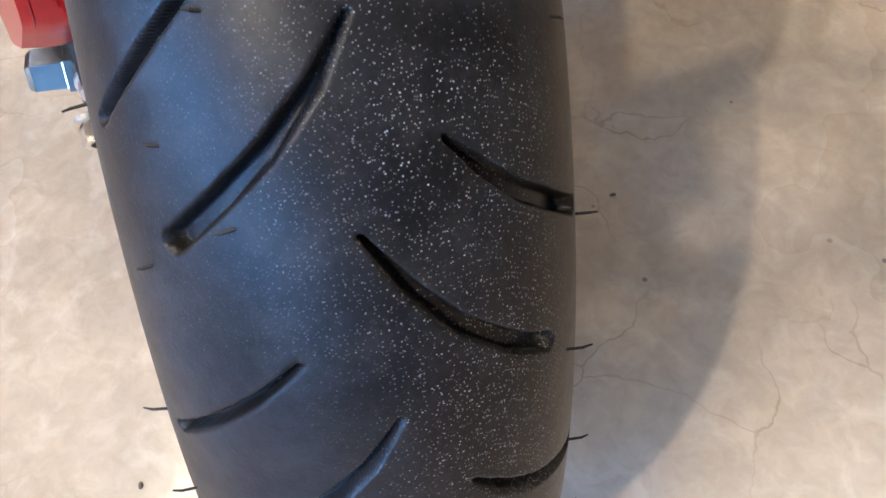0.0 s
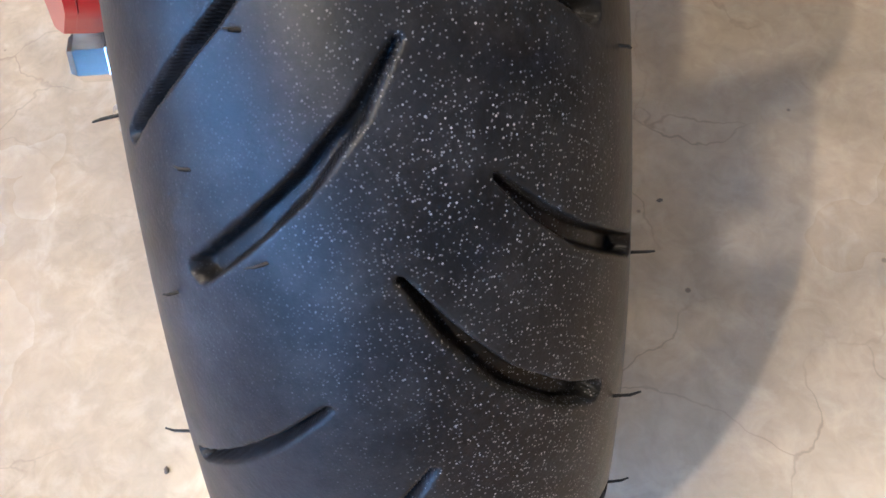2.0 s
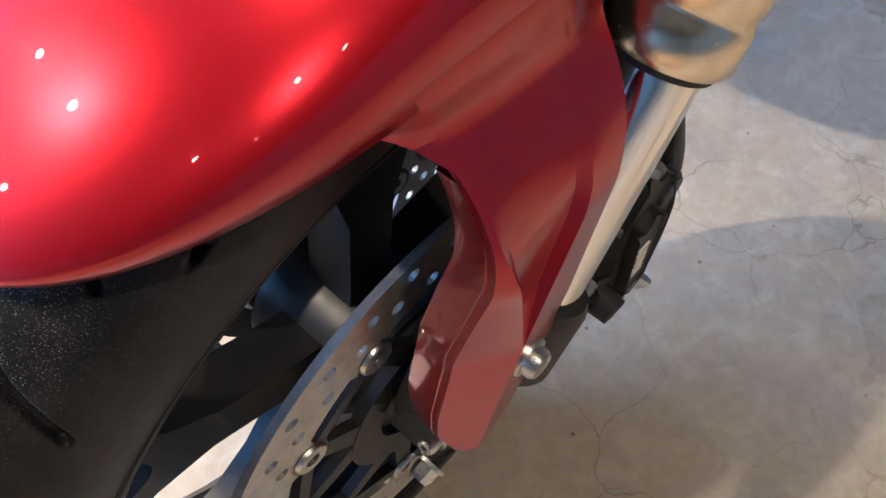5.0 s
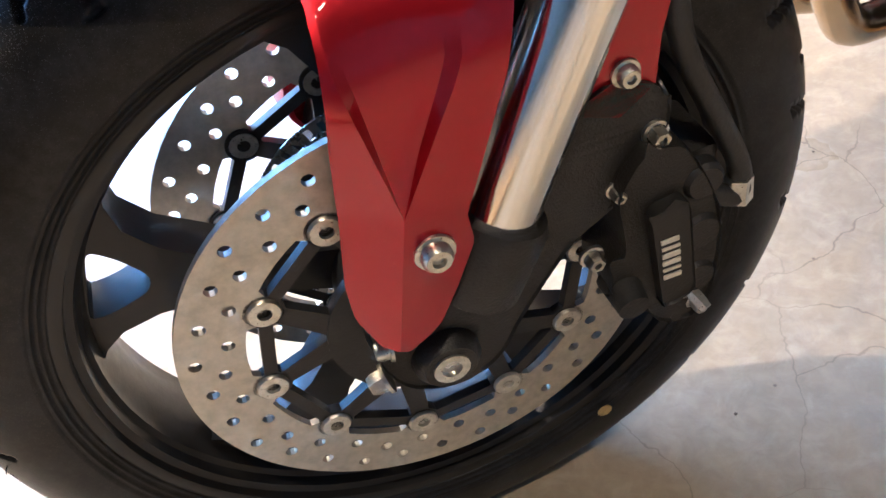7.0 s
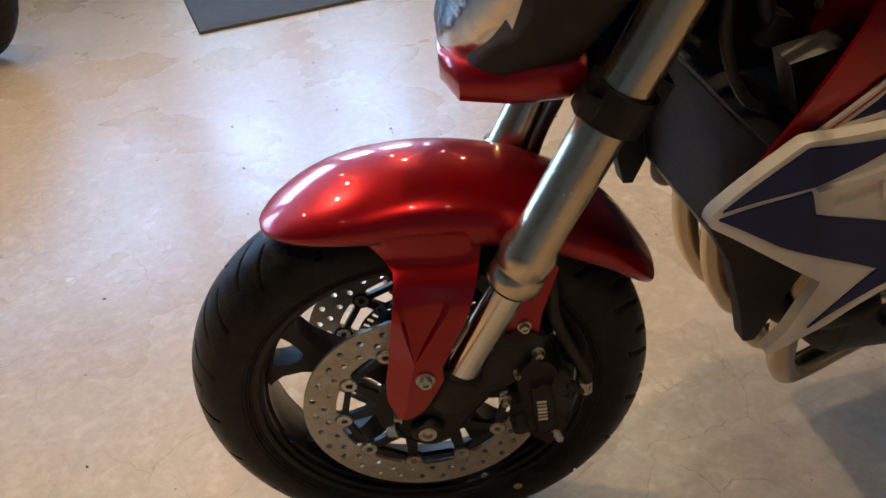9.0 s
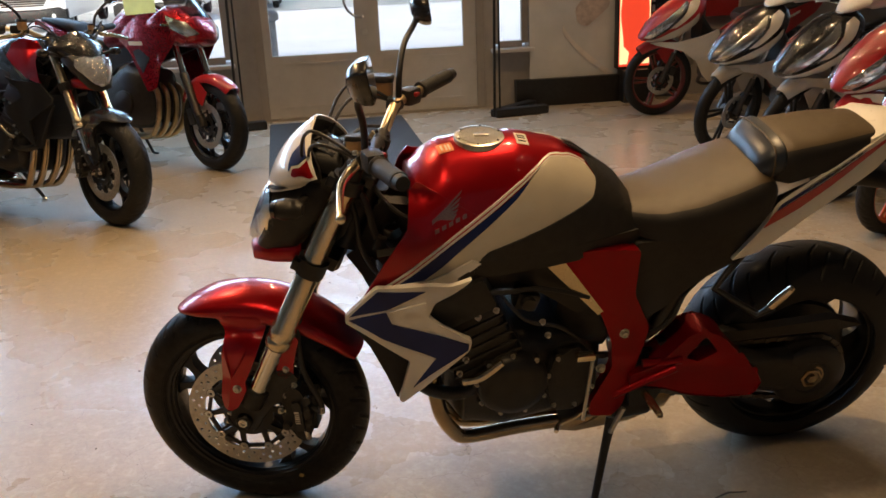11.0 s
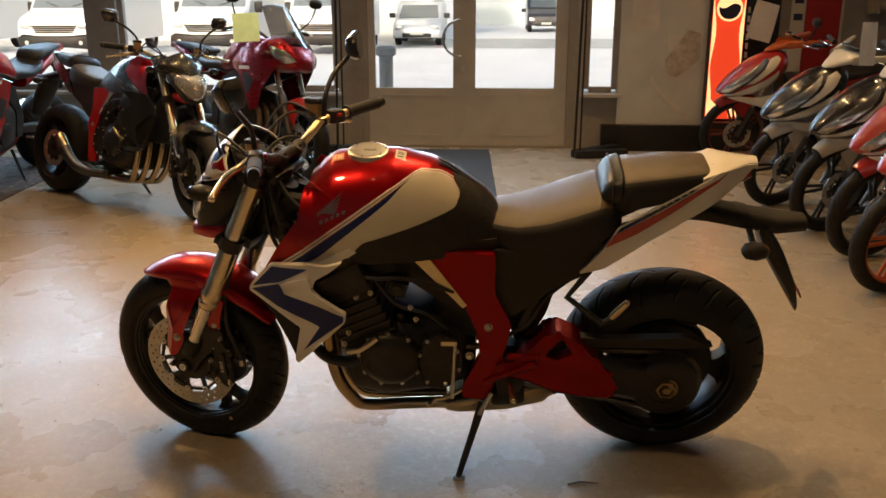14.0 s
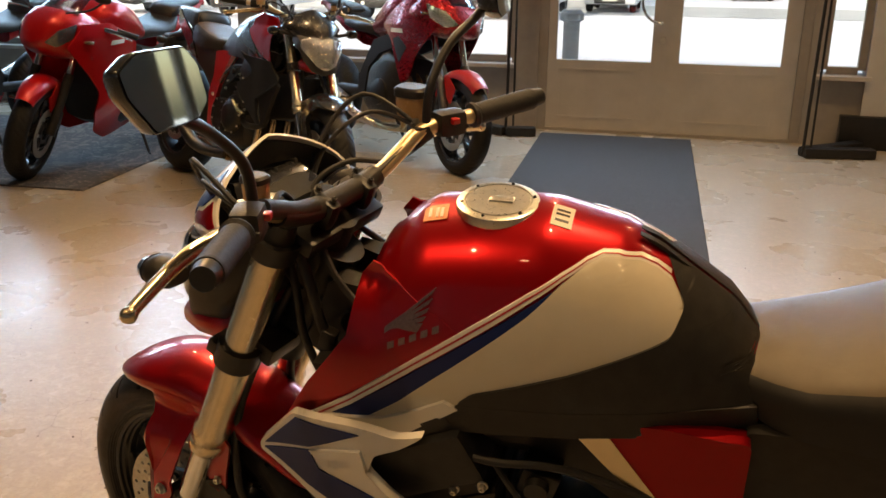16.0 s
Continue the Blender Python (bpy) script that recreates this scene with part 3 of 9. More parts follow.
def grid_mesh(name, verts, nu, nv, wrap_u):
    """A mesh from a grid of nu by nv points."""
    me = bpy.data.meshes.new(name)
    iu = np.arange(nu if wrap_u else nu - 1)
    i, j = np.meshgrid(iu, np.arange(nv - 1), indexing="ij")
    k = (i + 1) % nu
    quads = np.stack([i * nv + j, k * nv + j, k * nv + j + 1, i * nv + j + 1], -1).reshape(-1, 4)
    me.vertices.add(nu * nv)
    me.vertices.foreach_set("co", verts.reshape(-1).astype(np.float32))
    me.loops.add(quads.size)
    me.loops.foreach_set("vertex_index", quads.reshape(-1).astype(np.int32))
    me.polygons.add(len(quads))
    me.polygons.foreach_set("loop_start", np.arange(0, quads.size, 4, dtype=np.int32))
    me.polygons.foreach_set("use_smooth", np.ones(len(quads), dtype=bool))
    me.update()
    me.validate()
    return me


# tread: start angle, then steps along and across in degrees, and half widths in mm
TREAD = [
    (43.5, [(0, 1.6), (-2.4, -6.6), (-4.8, -18.2), (-6.8, -31.4), (-8.4, -43.3)], [0.4, 1.3, 1.8, 2.1, 2.2]),
    (35.1, [(0, -1.7), (-2.4, 6.6), (-5.0, 18.1), (-7.2, 33.0), (-8.3, 43.6)], [0.5, 1.4, 2.0, 2.2, 2.1]),
    (46.8, [(0, -18.0), (-2.2, -31.0), (-4.3, -45.5), (-6.4, -61.0)], [0.4, 1.0, 1.2, 1.1]),
    (38.4, [(0, 17.9), (-1.6, 26.5), (-3.3, 38.0), (-5.8, 63.0)], [0.6, 1.5, 2.0, 2.2]),
]


def tyre_mesh(name, c, big, lat_r, rad_r, bead, alphas, step, depth=0.0055, turns=21, scale=1.0):
    s = np.radians(np.linspace(-98, 98, int(lat_r * 3.42 / step)))
    lat, rad = lat_r * np.sin(s), big + rad_r * np.cos(s)
    dips = []
    for f in (0.12, 0.24, 0.27, 0.30, 0.42, 0.50, 0.53, 0.56, 0.66, 0.76, 0.79, 0.82, 0.88, 0.92, 1.0):
        bump = {0.27: 0.0010, 0.53: 0.0012, 0.79: 0.0016, 0.88: -0.0006}.get(f, 0.0)
        dips.append((lat[-1] * (1 - f) + bead[0] * f + bump, rad[-1] * (1 - f) + bead[1] * f))
    dips.append((bead[0] - 0.006, bead[1] - 0.004))
    lat = np.concatenate([[-q[0] for q in dips[::-1]], lat, [q[0] for q in dips]])
    rad = np.concatenate([[q[1] for q in dips[::-1]], rad, [q[1] for q in dips]])
    sw = np.concatenate([np.full(len(dips), -9.0), s, np.full(len(dips), 9.0)])
    al = np.radians(np.array(alphas))
    A, Sg = np.meshgrid(al, sw, indexing="ij")
    cut = np.zeros_like(A)
    period = 2 * math.pi / turns
    along, across = big + rad_r, lat_r
    for start, steps, widths in TREAD:
        pts = [(math.radians(a) * scale, math.radians(-b)) for a, b in steps]
        for n in range(turns):
            a0 = math.radians(start) + n * period
            lo, hi = a0 + pts[-1][0] - 0.03, a0 + 0.03
            shift = (A - lo) % (2 * math.pi)
            mask = shift < (hi - lo)
            if not mask.any():
                continue
            u, v = shift[mask] + lo - a0, Sg[mask]
            best = np.full(u.shape, 1.0)
            for (p, q, wa, wb) in zip(pts, pts[1:], widths, widths[1:]):
                px, py, qx, qy = p[0] * along, p[1] * across, q[0] * along, q[1] * across
                dx, dy = qx - px, qy - py
                X, Y = u * along - px, v * across - py
                t = np.clip((X * dx + Y * dy) / (dx * dx + dy * dy), 0, 1)
                d = np.hypot(X - t * dx, Y - t * dy) - (wa + (wb - wa) * t) * 0.00125 * (across / 0.059) ** 0.5
                best = np.minimum(best, d)
            g = np.clip((0.0004 - best) / 0.0011, 0, 1)
            cut[mask] = np.maximum(cut[mask], g * g * (3 - 2 * g))
    R = rad[None, :] - depth * cut * np.cos(np.clip(Sg, -1.6, 1.6))
    Lt = lat[None, :] - depth * cut * np.sin(np.clip(Sg, -1.6, 1.6))
    V = np.stack([c[0] - R * np.cos(A), c[1] + Lt, c[2] + R * np.sin(A)], -1)
    me = grid_mesh(name, V, len(al), len(sw), True)
    at = me.attributes.new("across", "FLOAT", "POINT")
    at.data.foreach_set("value", (np.clip(Sg, -1.7, 1.7) / 3.4 + 0.5).reshape(-1).astype(np.float32))
    return me


def add_object(name, me, material, parent, label=""):
    me.materials.append(material)
    ob = new(name, me)
    ob.parent = parent
    if label:
        ob["label"] = label
    return ob


def arc_steps(*spans):
    """Angles in degrees over (from, to, step) spans, the last of which ends where the first begins."""
    out = []
    for a, b, st in spans:
        n = max(1, round((b - a) / st))
        out += [a + (b - a) * k / n for k in range(n)]
    return out


def rim_bm(c, r, half, spokes, turn, hub_r, hub_half, slot=True, arm=0.017, pick=None):
    """A cast wheel: barrel, forked spokes and hub."""
    bm = bmesh.new()
    if pick is None:
        add_lathe(bm, c, [(-half, r + 0.004), (-half - 0.004, r + 0.006), (-half - 0.005, r + 0.001), (-half - 0.003, r - 0.004), (-half + 0.003, r - 0.005), (-half + 0.005, r - 0.010), (-half * 0.72, r - 0.011), (-half * 0.66, r - 0.0145), (-half * 0.5, r - 0.015), (-half * 0.3, r - 0.017), (half * 0.3, r - 0.017),
                          (half * 0.55, r - 0.013), (half - 0.004, r - 0.010), (half + 0.005, r + 0.001), (half + 0.004, r + 0.006), (half, r + 0.004), (half * 0.5, r - 0.006), (-half * 0.5, r - 0.006)], 96, True)
    if pick is None:
        add_lathe(bm, c, [(-hub_half, 0.012), (-hub_half, hub_r * 0.75), (-hub_half * 0.7, hub_r * 0.8), (-hub_half * 0.6, hub_r), (hub_half * 0.6, hub_r), (hub_half * 0.7, hub_r * 0.8), (hub_half, hub_r * 0.75), (hub_half, 0.012)], 40)
    for k in range(spokes):
        if k != pick:
            continue
        a0 = math.radians(turn + 360 / spokes * k)

        def pol(rr, da):
            a = a0 + math.radians(da)
            return (c[0] - rr * math.cos(a), c[2] + rr * math.sin(a))
        ro = r - 0.013
        outer = [pol(hub_r * 0.8, 26), pol(hub_r * 1.25, 15), pol(ro * 0.60, 7.5), pol(ro * 0.78, 9.5), pol(ro * 0.90, 13), pol(ro * 0.965, 17.5), pol(ro + 0.004, 23), pol(ro + 0.004, 14.5),
                 pol(ro + 0.004, -14.5), pol(ro + 0.004, -21), pol(ro * 0.965, -16), pol(ro * 0.90, -12.5), pol(ro * 0.78, -9.5), pol(ro * 0.60, -7.5), pol(hub_r * 1.25, -15), pol(hub_r * 0.8, -26)]
        holes = [rounded([pol(ro * 0.985, 8.0), pol(ro * 0.985, -8.0), pol(ro * 0.90, -6.5), pol(ro * 0.80, -2.2), pol(ro * 0.80, 2.2), pol(ro * 0.90, 6.5)], 0.007)] if slot else []
        t = plate(outer, c[1] - arm, c[1] + arm, holes, 0)
        made = {v: bm.verts.new(v.co) for v in t.verts}
        for f in t.faces:
            bm.faces.new([made[v] for v in f.verts])
        t.free()
    return bm


def disc_parts(c, y, R, parent, S, n=10, turn=0.0, label=""):
    """A drilled floating brake disc on a black carrier; y is its middle, outward away from 0."""
    out = math.copysign(1, y)
    inner = R * 0.735
    riv = R * 0.684
    a0 = math.radians(turn)
    holes = []
    for k in range(n):
        b = a0 + 2 * math.pi * k / n
        for da, rr in ((-13, 0.80), (-6.5, 0.91), (0, 0.815), (6, 0.905), (12, 0.83), (17.5, 0.93)):
            a = b + math.radians(da)
            holes.append(ring_pts((c[0] - R * rr * math.cos(a), c[2] + R * rr * math.sin(a)), 0.0042 * R / 0.155, 10))
    edge = []
    for k in range(n):
        b = a0 + 2 * math.pi * k / n
        for da, rr in ((-18, inner), (-12, inner), (-8, inner), (-5.5, riv * 1.005), (-2, riv * 0.985), (2, riv * 0.985), (5.5, riv * 1.005), (8, inner), (12, inner)):
            a = b + math.radians(da)
            edge.append((c[0] - rr * math.cos(a), c[2] + rr * math.sin(a)))
    bm = plate(ring_pts((c[0], c[2]), R, 120), y - 0.0025, y + 0.0025, [edge] + holes)
    bm.transform(S)
    rotor = part("brake_disc", bm, ROTOR, parent, label or "drilled steel brake disc", 30)
    bm = bmesh.new()
    yc = y - out * 0.001
    add_lathe(bm, (c[0], yc, c[2]), [(-0.004, R * 0.27), (-0.004, R * 0.42), (0.004, R * 0.42), (0.004, R * 0.27)], 48, True)
    for k in range(n):
        b = a0 + 2 * math.pi * k / n
        p = (c[0] - riv * math.cos(b), c[2] + riv * math.sin(b))
        b2 = b + math.radians(9 if k % 2 else -9)
        q = (c[0] - R * 0.40 * math.cos(b2), c[2] + R * 0.40 * math.sin(b2))
        b3 = b + 2 * math.pi / n
        e = (c[0] - riv * math.cos(b3), c[2] + riv * math.sin(b3))
        for u, v, wu, wv in ((p, q, 0.0055, 0.0080), (p, e, 0.0042, 0.0042)):
            d = Vector((v[0] - u[0], v[1] - u[1]))
            nn = Vector((-d.y, d.x)).normalized()
            t = add_plate(bmesh.new(), [(u[0] + nn.x * wu, u[1] + nn.y * wu), (v[0] + nn.x * wv, v[1] + nn.y * wv), (v[0] - nn.x * wv, v[1] - nn.y * wv), (u[0] - nn.x * wu, u[1] - nn.y * wu)], yc - 0.0035, yc + 0.0035)
            t.transform(S)
            part("carrier_arm", t, BLACK_SATIN, rotor, "", 30)
        t = lathe((p[0], yc, p[1]), [(-0.0035, 0.006), (-0.0035, 0.0125), (0.0035, 0.0125), (0.0035, 0.006)], 20, True)
        t.transform(S)
        part("carrier_eye", t, BLACK_SATIN, rotor, "", 30)
    bm.transform(S)
    part("disc_carrier", bm, BLACK_SATIN, rotor, "black disc carrier", 30)
    for k in range(n):
        b = a0 + 2 * math.pi * k / n
        bm = lathe((c[0] - riv * math.cos(b), y, c[2] + riv * math.sin(b)), [(-0.005, 0.0045), (-0.005, 0.0095), (-0.0038, 0.0105), (0.0038, 0.0105), (0.005, 0.0095), (0.005, 0.0045)], 18, True)
        bm.transform(S)
        part("disc_rivet", bm, ZINC, rotor)
    return rotor


TANK_X = [0.42, 0.45, 0.485, 0.57, 0.657, 0.758, 0.825, 0.90, 0.945]
TANK_Z = [0.935, 0.970, 0.994, 1.005, 1.006, 0.981, 0.945, 0.89, 0.83]
TANK_HX = [0.30, 0.40, 0.50, 0.60, 0.70, 0.80, 0.88, 0.95]
TANK_HW = [0.178, 0.178, 0.17, 0.168, 0.16, 0.142, 0.118, 0.10]


def tank_half(x, z):
    """Half width of the tank at a height."""
    zt, hw = lerp_table(x, TANK_X, TANK_Z), lerp_table(x, TANK_HX, TANK_HW)
    u = min(max((z - 0.74) / (zt - 0.74), 0.0), 0.9995)
    return hw * (1 - u ** 2.2) ** (1 / 2.2)


def tank_skin(off):
    return lambda x, z: tank_half(x, z) + off


MIRROR_YAW, MIRROR_TILT = 7.6, -9.0


def naked_bike(place, steer, paint, label, hero=True):
    """A naked street motorcycle with upside-down fork and single-sided arm, nose towards -x, standing on its wheels at z 0."""
    root = thing("motorcycle", place, label, "motorcycle", "" if hero else "parked motorcycles")
    S, I = steering(steer), Matrix()
    C, D = (0.0, 0.0, 0.30), (1.445, 0.0, 0.315)

    def P(name, bm, material, parent=root, lab="", turn=False, smooth=40.0):
        if turn:
            bm.transform(S)
        return part(name, bm, material, parent, lab, smooth)

    # front wheel
    rim = P("front_wheel", rim_bm(C, 0.216, 0.046, 5, 21, 0.050, 0.062), WHEEL_BLACK, lab="gloss black cast front wheel with forked spokes", turn=True)
    for k in range(5):
        P("spoke", rim_bm(C, 0.216, 0.046, 5, 21, 0.050, 0.062, pick=k), WHEEL_BLACK, rim, turn=True)
    if hero:
        al = arc_steps((2, 62, 0.13), (62, 240, 0.75), (240, 300, 0.75), (300, 362, 0.32))
        me = tyre_mesh("front_tyre", C, 0.241, 0.059, 0.059, (0.049, 0.217), al, 0.0008)
    else:
        me = tyre_mesh("front_tyre", C, 0.241, 0.059, 0.059, (0.049, 0.217), arc_steps((0, 360, 1.2)), 0.004)
    me.transform(S)
    tyre = add_object("front_tyre", me, RUBBER if hero else RUBBER_PLAIN, rim, "dusty black tyre with curved tread grooves")
    if hero:
        rnd = random.Random(4)
        # vent hairs left on the new rubber
        spots = [(39.3, -41, 0), (44.2, -25, 0), (35.9, -26, 0), (33.6, -53, 0), (22.3, -74, 1), (31.3, 71, 1), (42.4, 55, 0), (24.6, 55, 1), (41.0, -76, 1), (14.0, 68, 1), (17.0, -66, 1)]
        spots += [(rnd.uniform(-70, 12), rnd.choice((-1, 1)) * rnd.uniform(45, 85), 1) for _ in range(26)]
        bm = bmesh.new()
        for a, s, stand in spots:
            a, s = math.radians(a), math.radians(s)
            er = Vector((-math.cos(a), 0, math.sin(a)))
            base = Vector(C) + er * (0.241 + 0.059 * math.cos(s)) + Vector((0, -0.059 * math.sin(s), 0))
            nrm = er * math.cos(s) + Vector((0, -math.sin(s), 0))
            tang = Vector((0, -math.cos(s), 0)) - er * math.sin(s)
            tip = nrm * (0.0055 if stand else 0.0018) + tang * math.copysign(0.004, s) * rnd.uniform(0.4, 1.3) + Vector((rnd.uniform(-1, 1), 0, rnd.uniform(-1, 1))) * 0.001
            add_tube(bm, [base - nrm * 0.0005, base + tip * 0.5 + nrm * 0.0008, base + tip], [0.00045, 0.0004, 0.00025], 5)
        bm.transform(S)
        part("vent_hairs", bm, RUBBER_PLAIN, rim, "fine rubber vent hairs")["kind"] = "stuff"
        bm = bmesh.new()
        a, s = math.radians(-122.5), math.radians(93)
        add_lathe(bm, (0.121, -0.0600, 0.30 - 0.193), [(0, 0.0065), (-0.0006, 0.006), (-0.0006, 0.0001)], 14)
        bm.transform(S)
        part("paint_dot", bm, STICKER_Y, rim, "faded yellow paint dot")
    disc_parts(C, -0.065, 0.155, root, S, 10, 30.0)
    disc_parts(C, 0.065, 0.155, root, S, 10, 10.0)
    if hero:
        slots = []
        for k in range(48):
            a, w = 2 * math.pi * k / 48, 0.030
            slots.append([(r * math.cos(b), 0.30 + r * math.sin(b)) for r, b in ((0.0765, a - w), (0.0765, a + w), (0.0860, a + w), (0.0860, a - w))])
        bm = plate(ring_pts((0, 0.30), 0.0890, 96), 0.050, 0.0515, [ring_pts((0, 0.30), 0.0690, 72)] + slots)
        P("sensor_ring", bm, STEEL, rim, "slotted steel sensor ring", turn=True, smooth=20)
        for k in range(5):
            a = 2 * math.pi * k / 5 + 0.4
            P("ring_arm", tube([(0.045 * math.cos(a), 0.052, 0.30 + 0.045 * math.sin(a)), (0.072 * math.cos(a), 0.051, 0.30 + 0.072 * math.sin(a))], 0.004, 6), BLACK_SATIN, rim, turn=True)
    bm = bmesh.new()
    add_tube(bm, [(0, -0.110, 0.30), (0, 0.110, 0.30)], 0.0125, 20)
    P("front_axle", bm, STEEL, rim, turn=True)

    # fork
    ux, uz = math.sin(RAKE), math.cos(RAKE)

    def on_fork(h, y):
        """A point on the fork leg's middle at height h."""
        return Vector((0.0485 + (h - 0.404) * math.tan(RAKE), y, h))
    for y in (-0.100, 0.100):
        sgn = math.copysign(1, y)
        bm = bmesh.new()
        add_lathe(bm, (0, 0, 0), [(0.0, 0.0001), (0.0, 0.0225), (0.19, 0.0225)], 32, axis="Z")
        bm.transform(Matrix.Translation(on_fork(0.372, y)) @ Matrix.Rotation(RAKE, 4, "Y"))
        leg = P("fork_leg", bm, CHROME, lab="polished chrome fork stanchion", turn=True)
        bm = bmesh.new()
        add_lathe(bm, (0, 0, 0), [(0.0, 0.0230), (0.0, 0.0290), (0.004, 0.0315), (0.022, 0.0315), (0.024, 0.0300), (0.028, 0.0300), (0.030, 0.0315), (0.052, 0.0315), (0.062, 0.0270), (0.44, 0.0270), (0.445, 0.026), (0.446, 0.0001)], 36, axis="Z")
        bm.transform(Matrix.Translation(on_fork(0.526, y)) @ Matrix.Rotation(RAKE, 4, "Y"))
        P("fork_tube", bm, FORK, leg, "satin aluminium fork tube", turn=True)
        bm = bmesh.new()
        add_lathe(bm, (0, 0, 0), [(-0.004, 0.0215), (-0.004, 0.026), (0.002, 0.0285)], 30, axis="Z")
        bm.transform(Matrix.Translation(on_fork(0.526, y)) @ Matrix.Rotation(RAKE, 4, "Y"))
        P("dust_seal", bm, RUBBER_GRIP, leg, turn=True)
        # black casting from the stanchion to the axle, with the brake bracket
        ol = rounded([(-0.034, 0.345), (-0.041, 0.315), (-0.028, 0.282), (0.006, 0.266), (0.034, 0.280), (0.050, 0.310), (0.086, 0.358), (0.112, 0.372), (0.128, 0.390), (0.148, 0.424), (0.140, 0.448), (0.112, 0.458), (0.088, 0.446), (0.070, 0.420), (0.045, 0.412), (0.020, 0.420), (-0.012, 0.392)], 0.014)
        bm = plate(ol, 0.076 * sgn, 0.100 * sgn, [ring_pts((0, 0.30), 0.0135, 20)], 0.003)
        t = bmesh.new()
        add_lathe(t, (0, 0, 0), [(-0.030, 0.022), (-0.025, 0.028), (0.02, 0.030), (0.026, 0.0275), (0.026, 0.021)], 28, axis="Z")
        t.transform(Matrix.Translation(on_fork(0.376, y)) @ Matrix.Rotation(RAKE, 4, "Y"))
        add_lathe(t, (0.0, y, 0.30), [(0.012 * sgn, 0.010), (0.012 * sgn, 0.0165), (0.006 * sgn, 0.021), (-0.02 * sgn, 0.024)], 28)
        t.to_mesh(tmp := bpy.data.meshes.new("tmp"))
        bm.from_mesh(tmp)
        bpy.data.meshes.remove(tmp)
        t.free()
        bottom = P("fork_bottom", bm, BLACK_CAST, lab="black cast fork bottom", turn=True)
        bm = lathe((0, y + 0.0135 * sgn, 0.30), [(0, 0.0115), (0, 0.0065), (-0.004 * sgn, 0.0062), (-0.004 * sgn, 0.0001)], 28)
        add_lathe(bm, (0, y + 0.0125 * sgn, 0.30), [(-0.002 * sgn, 0.0115), (0.001 * sgn, 0.0115)], 28)
        P("axle_end", bm, ZINC, bottom, turn=True)
        if sgn > 0:
            P("axle_nut", lathe((0, y + 0.012, 0.303), [(0, 0.015), (0.004, 0.015), (0.005, 0.0125), (0.020, 0.0122), (0.023, 0.010), (0.023, 0.0001)], 6), CHROME, bottom, "bright hexagonal axle nut", turn=True, smooth=20)
        for p, r in (((0.098, 0.100 * sgn, 0.338), 0.0060), ((0.138, 0.100 * sgn, 0.415), 0.0060)):
            P("bracket_bolt", bolt(p, (0, sgn, 0), r, 0.008), ZINC, bottom, turn=True)
        P("pinch_bolt", bolt((-0.037, y * 1.04, 0.303), (-0.9, 0, -0.25), 0.0075, 0.010), ZINC, bottom, turn=True)
        P("pinch_bolt", bolt((-0.030, y, 0.322), (-1, 0, 0.1), 0.006, 0.008, False), ZINC, bottom, turn=True)
        # four-piston caliper
        def PC(name, bm, *rest, **keys):
            bm.transform(Matrix.Translation((0.010, 0, -0.018)))
            return P(name, bm, *rest, **keys)
        ol = rounded([(0.100, 0.405), (0.117, 0.432), (0.140, 0.428), (0.152, 0.405), (0.165, 0.372), (0.168, 0.335), (0.163, 0.290), (0.148, 0.276), (0.128, 0.284), (0.116, 0.308), (0.097, 0.318), (0.094, 0.340), (0.106, 0.360)], 0.010)
        bm = plate(ol, 0.073 * sgn, 0.108 * sgn, (), 0.004)
        inner = plate(rounded([(0.112, 0.415), (0.140, 0.415), (0.158, 0.370), (0.158, 0.300), (0.135, 0.292), (0.112, 0.322)], 0.01), 0.030 * sgn, 0.056 * sgn, (), 0.004)
        caliper = PC("brake_caliper", bm, BLACK_CAST, root, "black four-piston brake caliper", turn=True)
        PC("caliper_half", inner, BLACK_CAST, caliper, turn=True)
        PC("caliper_bridge", box((0.166, 0.066 * sgn, 0.350), (0.018, 0.050, 0.10), None, 0.004), BLACK_CAST, caliper, turn=True)
        for z, r in ((0.392, 0.013), (0.352, 0.0145), (0.313, 0.013)):
            PC("piston_cap", lathe((0.155, 0.100 * sgn, z), [(0, r), (0.008 * sgn, r), (0.011 * sgn, r * 0.8), (0.011 * sgn, 0.0001)], 20), BLACK_CAST, caliper, turn=True)
        bm = plate(rounded([(0.118, 0.388), (0.142, 0.392), (0.150, 0.310), (0.128, 0.302)], 0.008), 0.107 * sgn, 0.1145 * sgn, (), 0.002)
        cover = PC("caliper_cover", bm, BLACK_SATIN, caliper, turn=True)
        x0 = 0.131
        for k, dx in enumerate((0, 0.0008, 0.0012, 0.0016, 0.002, 0.0026)):
            zc = 0.362 - k * 0.0062
            PC("maker_bar", box((x0 + dx, 0.1153 * sgn, zc), (0.0115, 0.0012, 0.0017 if k in (1, 4) else 0.0032)), LETTER, caliper, turn=True, smooth=0)
        PC("bleed_nipple", bolt((0.151, 0.105 * sgn, 0.300), (0.3, 0.9 * sgn, -0.4), 0.005, 0.014), ZINC, caliper, turn=True)
        PC("caliper_bolt", bolt((0.156, 0.106 * sgn, 0.288), (0, sgn, 0), 0.0055, 0.008), ZINC, caliper, turn=True)
        PC("pad_pin", bolt((0.104, 0.100 * sgn, 0.402), (-0.1, sgn, 0), 0.0045, 0.008), ZINC, caliper, turn=True)
        PC("boot", tube([(0.106, 0.095 * sgn, 0.325), (0.105, 0.122 * sgn, 0.322)], [0.013, 0.010], 16), RUBBER_GRIP, caliper, turn=True)
